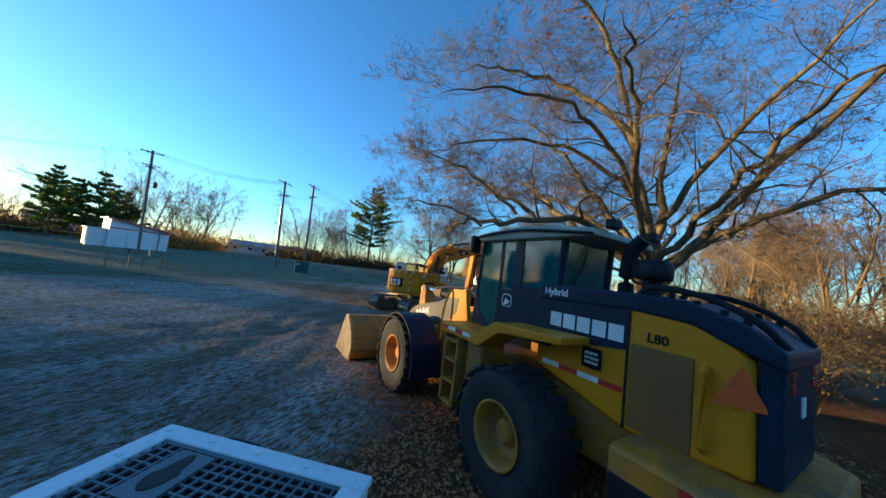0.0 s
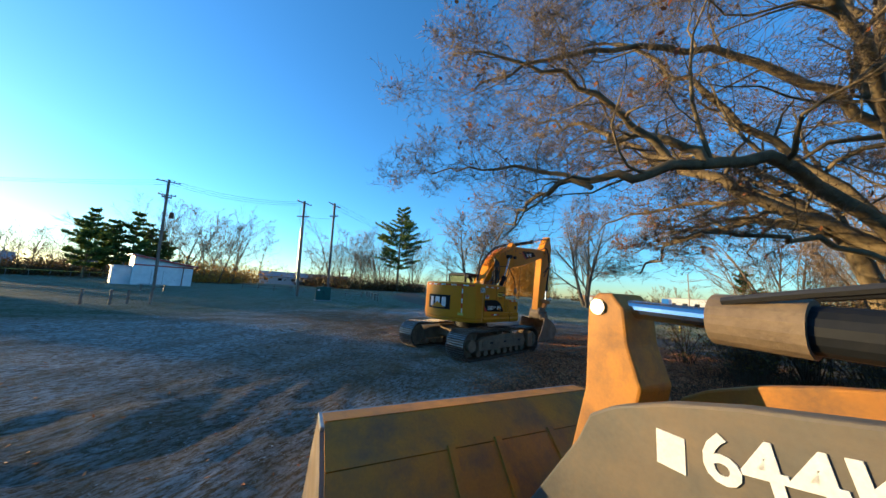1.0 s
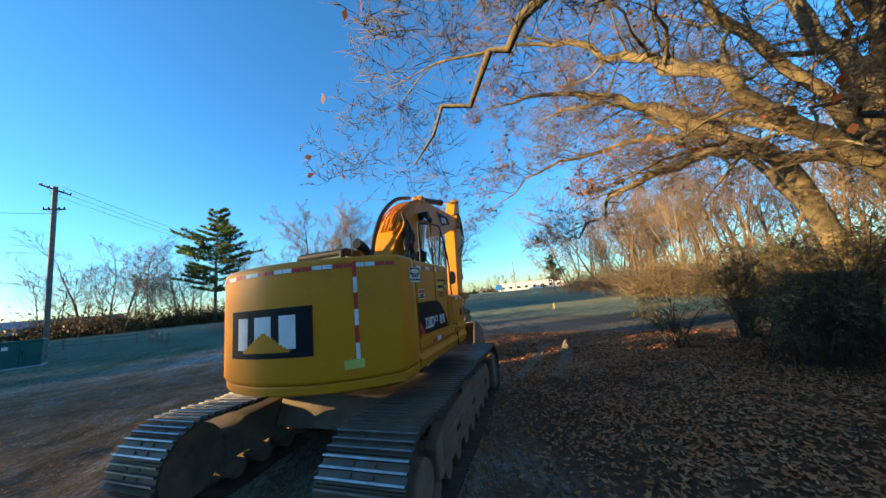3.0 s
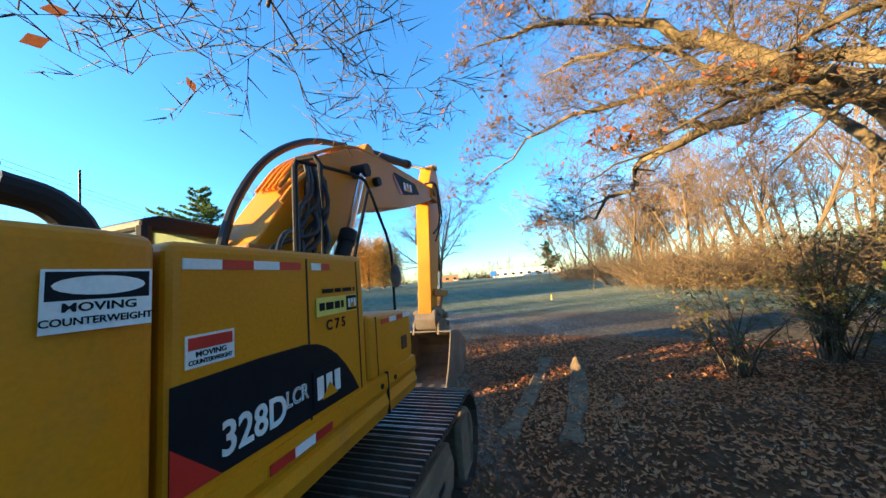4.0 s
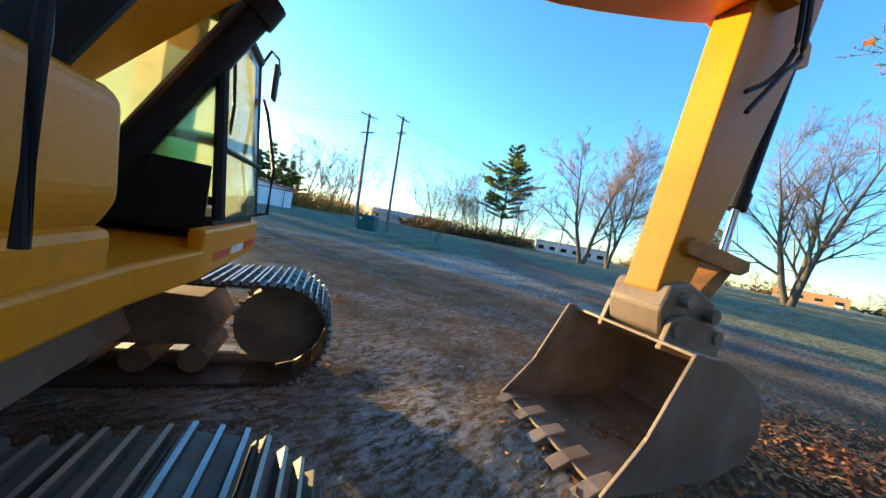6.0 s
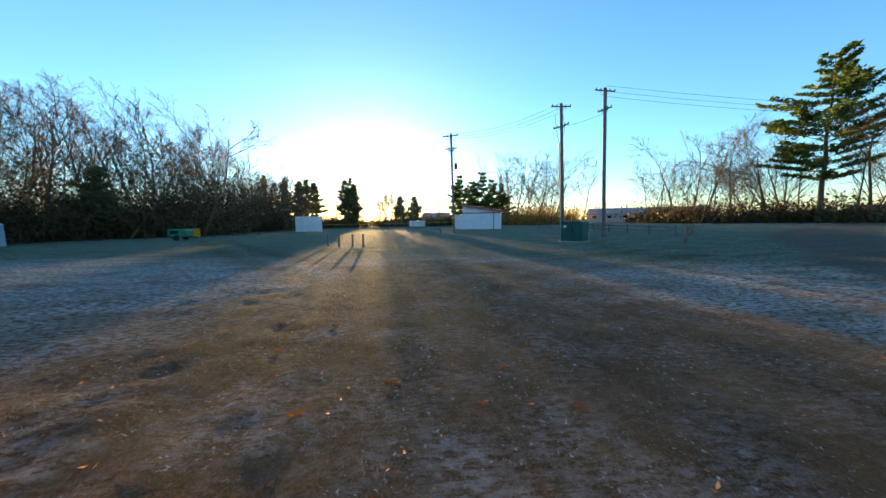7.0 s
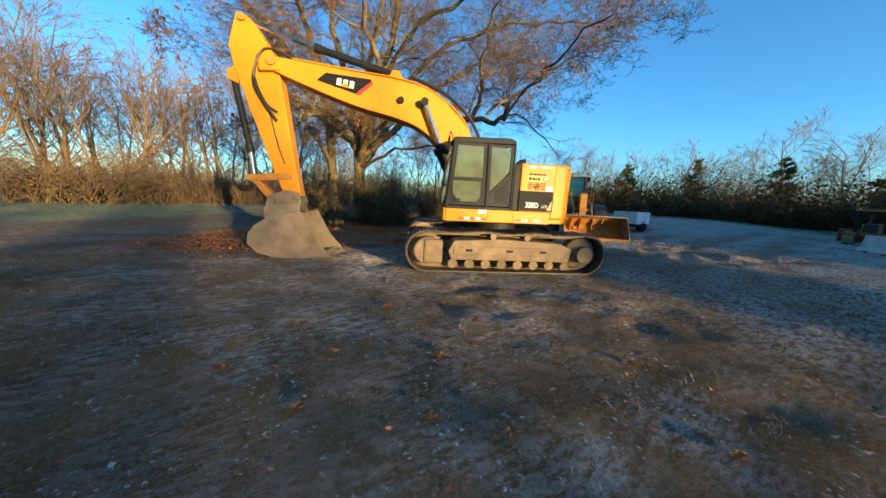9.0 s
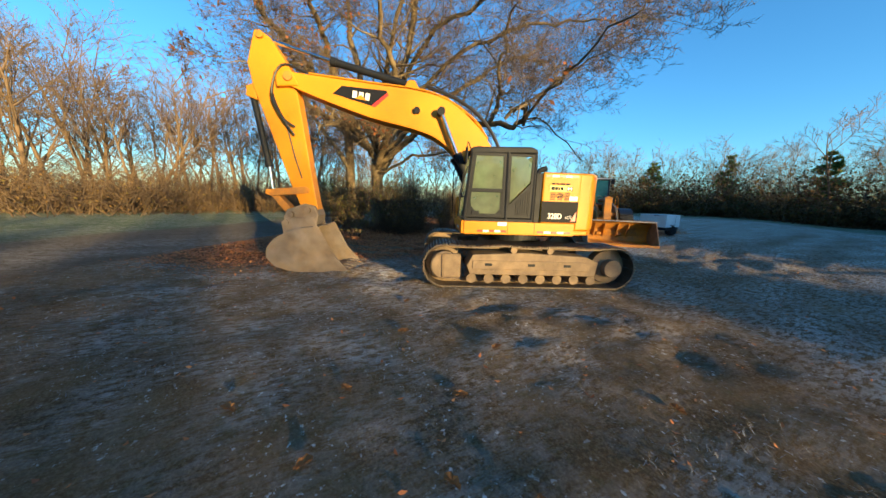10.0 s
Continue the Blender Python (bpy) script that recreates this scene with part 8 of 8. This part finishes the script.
def brambles():
    """Dark standing stems and dead grass between the loader and the oak."""
    rng = np.random.default_rng(95)
    n = 15000
    x, y = rng.uniform(1.2, 10.5, n), rng.uniform(7.5, 17.5, n)
    d = to_line(x, y, [(4.2, 8.5), (5.0, 12.0), (6.6, 14.6), (8.0, 16.5)])
    keep = rng.random(n) < smooth01(-d + 0.7 * waves(x, y, 27, 0.9), -3.0, -0.6)
    x, y = x[keep], y[keep]
    z, m = ground_z(x, y), len(x)
    h, a = 0.16 + 0.5 * rng.random(m) ** 2, rng.random(m) * 6.28
    lx, ly = np.cos(a) * h * 0.7, np.sin(a) * h * 0.7
    p0, p1, p2 = np.stack([x, y, z - 0.02], 1), np.stack([x + lx * 0.4, y + ly * 0.4, z + h * 0.75], 1), np.stack([x + lx, y + ly, z + h * 0.9], 1)
    arr = tube_arrays([(np.stack([p0[i], p1[i], p2[i]]), np.array([0.004, 0.003, 0.002])) for i in range(m)], 3)
    tagged(quads("brambles", *arr, M_BRAMBLE), "dark reddish bramble stems and dead grass", "brambles", kind="stuff")


brambles()


TRACKS = [([(5.3, 22.35), (4.1, 21.25), (2.83, 20.24), (1.9, 19.5)], 0.36), ([(5.5, 21.5), (4.7, 20.75), (3.73, 19.88), (2.5, 18.9)], 0.40)]


def track_print(line, width, seed):
    """Ribbed print of a crawler track pressed into sandy dirt, with crumbling sides."""
    rng = np.random.default_rng(seed)
    p = np.array(line)
    run = np.concatenate([[0], np.cumsum(np.hypot(*np.diff(p, axis=0).T))])
    n, m = int(run[-1] / 0.022), 17
    u = np.linspace(0, run[-1], n)
    cx, cy = np.interp(u, run, p[:, 0]), np.interp(u, run, p[:, 1])
    tx, ty = np.gradient(cx), np.gradient(cy)
    ln = np.hypot(tx, ty)
    v = np.linspace(-1, 1, m)
    half = width * 0.5 * (1 + 0.3 * waves(u, u * 0 + seed, seed, 5.0))
    X = cx[:, None] - (ty / ln)[:, None] * v * half[:, None]
    Y = cy[:, None] + (tx / ln)[:, None] * v * half[:, None]
    side = smooth01(1 - np.abs(v), 0.0, 0.35)[None, :] * smooth01(np.minimum(u, run[-1] - u), 0.0, 0.3)[:, None]
    rib = 0.013 * np.sin(u * 2 * np.pi / 0.105)[:, None] * smooth01(0.8 - np.abs(v), 0.0, 0.2)[None, :]
    berm = 0.03 * np.exp(-((np.abs(v) - 0.72) / 0.12) ** 2)[None, :]
    lumps = 0.03 * (value_noise(X, Y, 0.13, seed) - 0.5) + 0.015 * (rng.random((n, m)) - 0.5)
    Z = ground_z(X, Y) - 0.05 + side * (0.064 + rib + berm + lumps) + 0.02 * (value_noise(X, Y, 0.09, seed + 40) - 0.5)
    idx = np.arange(n * m).reshape(n, m)
    F = np.stack([idx[:-1, :-1], idx[1:, :-1], idx[1:, 1:], idx[:-1, 1:]], -1)
    tagged(quads("track_print", np.stack([X, Y, Z], -1), F, M_DIRT, smooth=True), "ribbed crawler print in pale sandy dirt among leaves", "dirt track", kind="stuff")


def dirt_heap(x, y, length, width, height, turn, seed):
    rng = np.random.default_rng(seed)
    n, m = 26, 40
    r, a = np.linspace(0, 1, n)[:, None], np.linspace(0, 2 * np.pi, m, endpoint=False)[None, :]
    edge = 1 + 0.22 * np.sin(2 * a + 1) + 0.13 * np.sin(5 * a + seed) + 0.08 * np.sin(9 * a)
    lx, ly = r * edge * np.cos(a) * length, r * edge * np.sin(a) * width
    c, q = math.cos(radians(turn)), math.sin(radians(turn))
    X, Y = x + lx * c - ly * q, y + lx * q + ly * c
    Z = ground_z(X, Y) - 0.04 + (height + 0.04) * (1 - r) ** 1.15 * (1 + 0.5 * (value_noise(X, Y, 0.12, seed) - 0.5)) + 0.012 * (rng.random((n, m)) - 0.5) * (r < 0.95)
    Z[0] = Z[0].mean()
    idx = np.arange(n * m).reshape(n, m)
    nxt = np.roll(idx, -1, axis=1)
    F = np.stack([idx[:-1], idx[1:], nxt[1:], nxt[:-1]], -1)
    tagged(quads("mound", np.stack([X, Y, Z], -1), F, M_DIRT, smooth=True), "small heap of pale sandy dirt among fallen leaves", "mound")


def litter():
    rng = np.random.default_rng(90)
    n = 210000
    x, y = rng.uniform(-4, 13, n), rng.uniform(-6, 27, n)
    d = to_line(x, y, [(3.2, -6), (2.6, 6), (4.5, 14), (4.8, 18.0), (6.5, 21.5)])
    keep = rng.random(n) < smooth01(-d + 0.9 * waves(x, y, 21, 0.7), -5.6, -3.0) * (0.55 + 0.45 * smooth01(waves(x, y, 25, 1.1), -0.6, 0.5))
    keep &= to_line(x, y, DRIVE) > 3.0
    for line, width in TRACKS:
        keep &= (to_line(x, y, line) > width * 0.5 * (0.3 + 0.8 * rng.random(n) + 0.3 * waves(x, y, 61, 3.0))) | (rng.random(n) < 0.22)
    x, y = x[keep], y[keep]
    z = ground_z(x, y) + 0.014 + 0.03 * rng.random(len(x))
    ob = quads("leaf_litter", *leaf_arrays(rng, np.stack([x, y, z], 1), 0.036, 0.7, 0.5, 1.9), M_LITTER)
    tagged(ob, "curled brown and rust oak leaves over the ground", "fallen leaves", kind="stuff")
    m = 2600
    x, y = rng.uniform(-14, 6, m), rng.uniform(8, 34, m)
    ob = quads("scattered_leaves", *leaf_arrays(rng, np.stack([x, y, ground_z(x, y) + 0.015], 1), 0.03, 0.7, 0.45, 1.6), M_LITTER)
    tagged(ob, "small dead leaf scraps scattered over the dirt", "fallen leaves", kind="stuff")


litter()
for i, (line, width) in enumerate(TRACKS):
    track_print(line, width, 301 + i)
dirt_heap(4.95, 21.0, 0.42, 0.24, 0.24, 40, 311)
dirt_heap(4.15, 19.45, 0.30, 0.20, 0.07, 15, 312)


def fallen_leaf(x, y, turn, size, seed):
    """One lobed oak leaf lying on the ground, slightly cupped."""
    rng = np.random.default_rng(seed)
    bm = B()
    rim = []
    for i in range(22):
        u = i / 22 * 6.283
        lobe = 0.72 + 0.28 * math.cos(7 * u)
        rim.append(bm.verts.new((size * math.cos(u), size * 0.62 * lobe * math.sin(u) * (1 + 0.25 * math.cos(u)), 0.012 + 0.022 * abs(math.sin(u)) + 0.008 * rng.random())))
    mid = bm.verts.new((0, 0, 0.008))
    for a, b in zip(rim, rim[1:] + rim[:1]):
        bm.faces.new((mid, a, b))
    ob = mesh_ob("oak_leaf", bm, M_BIGLEAF)
    ob.matrix_world = pose(x, y, gz(x, y) + 0.006, 0, 0, turn)
    tagged(ob, "single orange-brown oak leaf lying on frozen dirt", "leaf", "fallen oak leaves on the dirt")


for i, (x, y) in enumerate([(-4.7, 24.3), (-4.1, 23.6), (-3.8, 22.6), (-5.2, 24.0), (-3.3, 24.4), (-2.6, 23.2), (-3.9, 25.0), (-5.6, 22.2), (-2.9, 25.3), (-6.4, 23.0), (-1.6, 22.4), (-7.2, 24.8)]):
    fallen_leaf(x, y, 47 * i, 0.075 + 0.006 * (i % 3), 300 + i)


def tufts():
    rng = np.random.default_rng(91)
    n = 26000
    r = 26 * rng.random(n) ** 0.75
    a = rng.random(n) * 6.28
    x, y = -6 + r * np.cos(a), 17 + r * np.sin(a)
    keep = (value_noise(x + 60, y + 60, 0.9, 61) + 0.45 * value_noise(x + 60, y + 60, 0.3, 62) > 0.86) & (np.min([to_line(x, y, l) for l in RUTS], axis=0) > 0.35) & (to_line(x, y, DRIVE) > 2.6)
    x, y = x[keep], y[keep]
    V = []
    for _ in range(9):
        h, w = 0.012 + 0.035 * rng.random(len(x)), 0.0016 + 0.002 * rng.random(len(x))
        b = rng.random(len(x)) * 6.28
        ox, oy = rng.normal(size=len(x)) * 0.05, rng.normal(size=len(x)) * 0.05
        bx, by = x + ox, y + oy
        z = ground_z(bx, by)
        lx, ly = np.cos(b) * h * 1.1, np.sin(b) * h * 1.1
        sx, sy = -np.sin(b) * w, np.cos(b) * w
        V.append(np.stack([np.stack([bx - sx, by - sy, z], 1), np.stack([bx + sx, by + sy, z], 1), np.stack([bx + lx + sx * 0.3, by + ly + sy * 0.3, z + h], 1), np.stack([bx + lx - sx * 0.3, by + ly - sy * 0.3, z + h], 1)], 1))
    V = np.concatenate(V).reshape(-1, 3)
    ob = quads("grass_tufts", V, np.arange(len(V)).reshape(-1, 4), M_STRAW)
    tagged(ob, "short frosted grass blades and straw on the dirt", "grass", kind="stuff")


tufts()
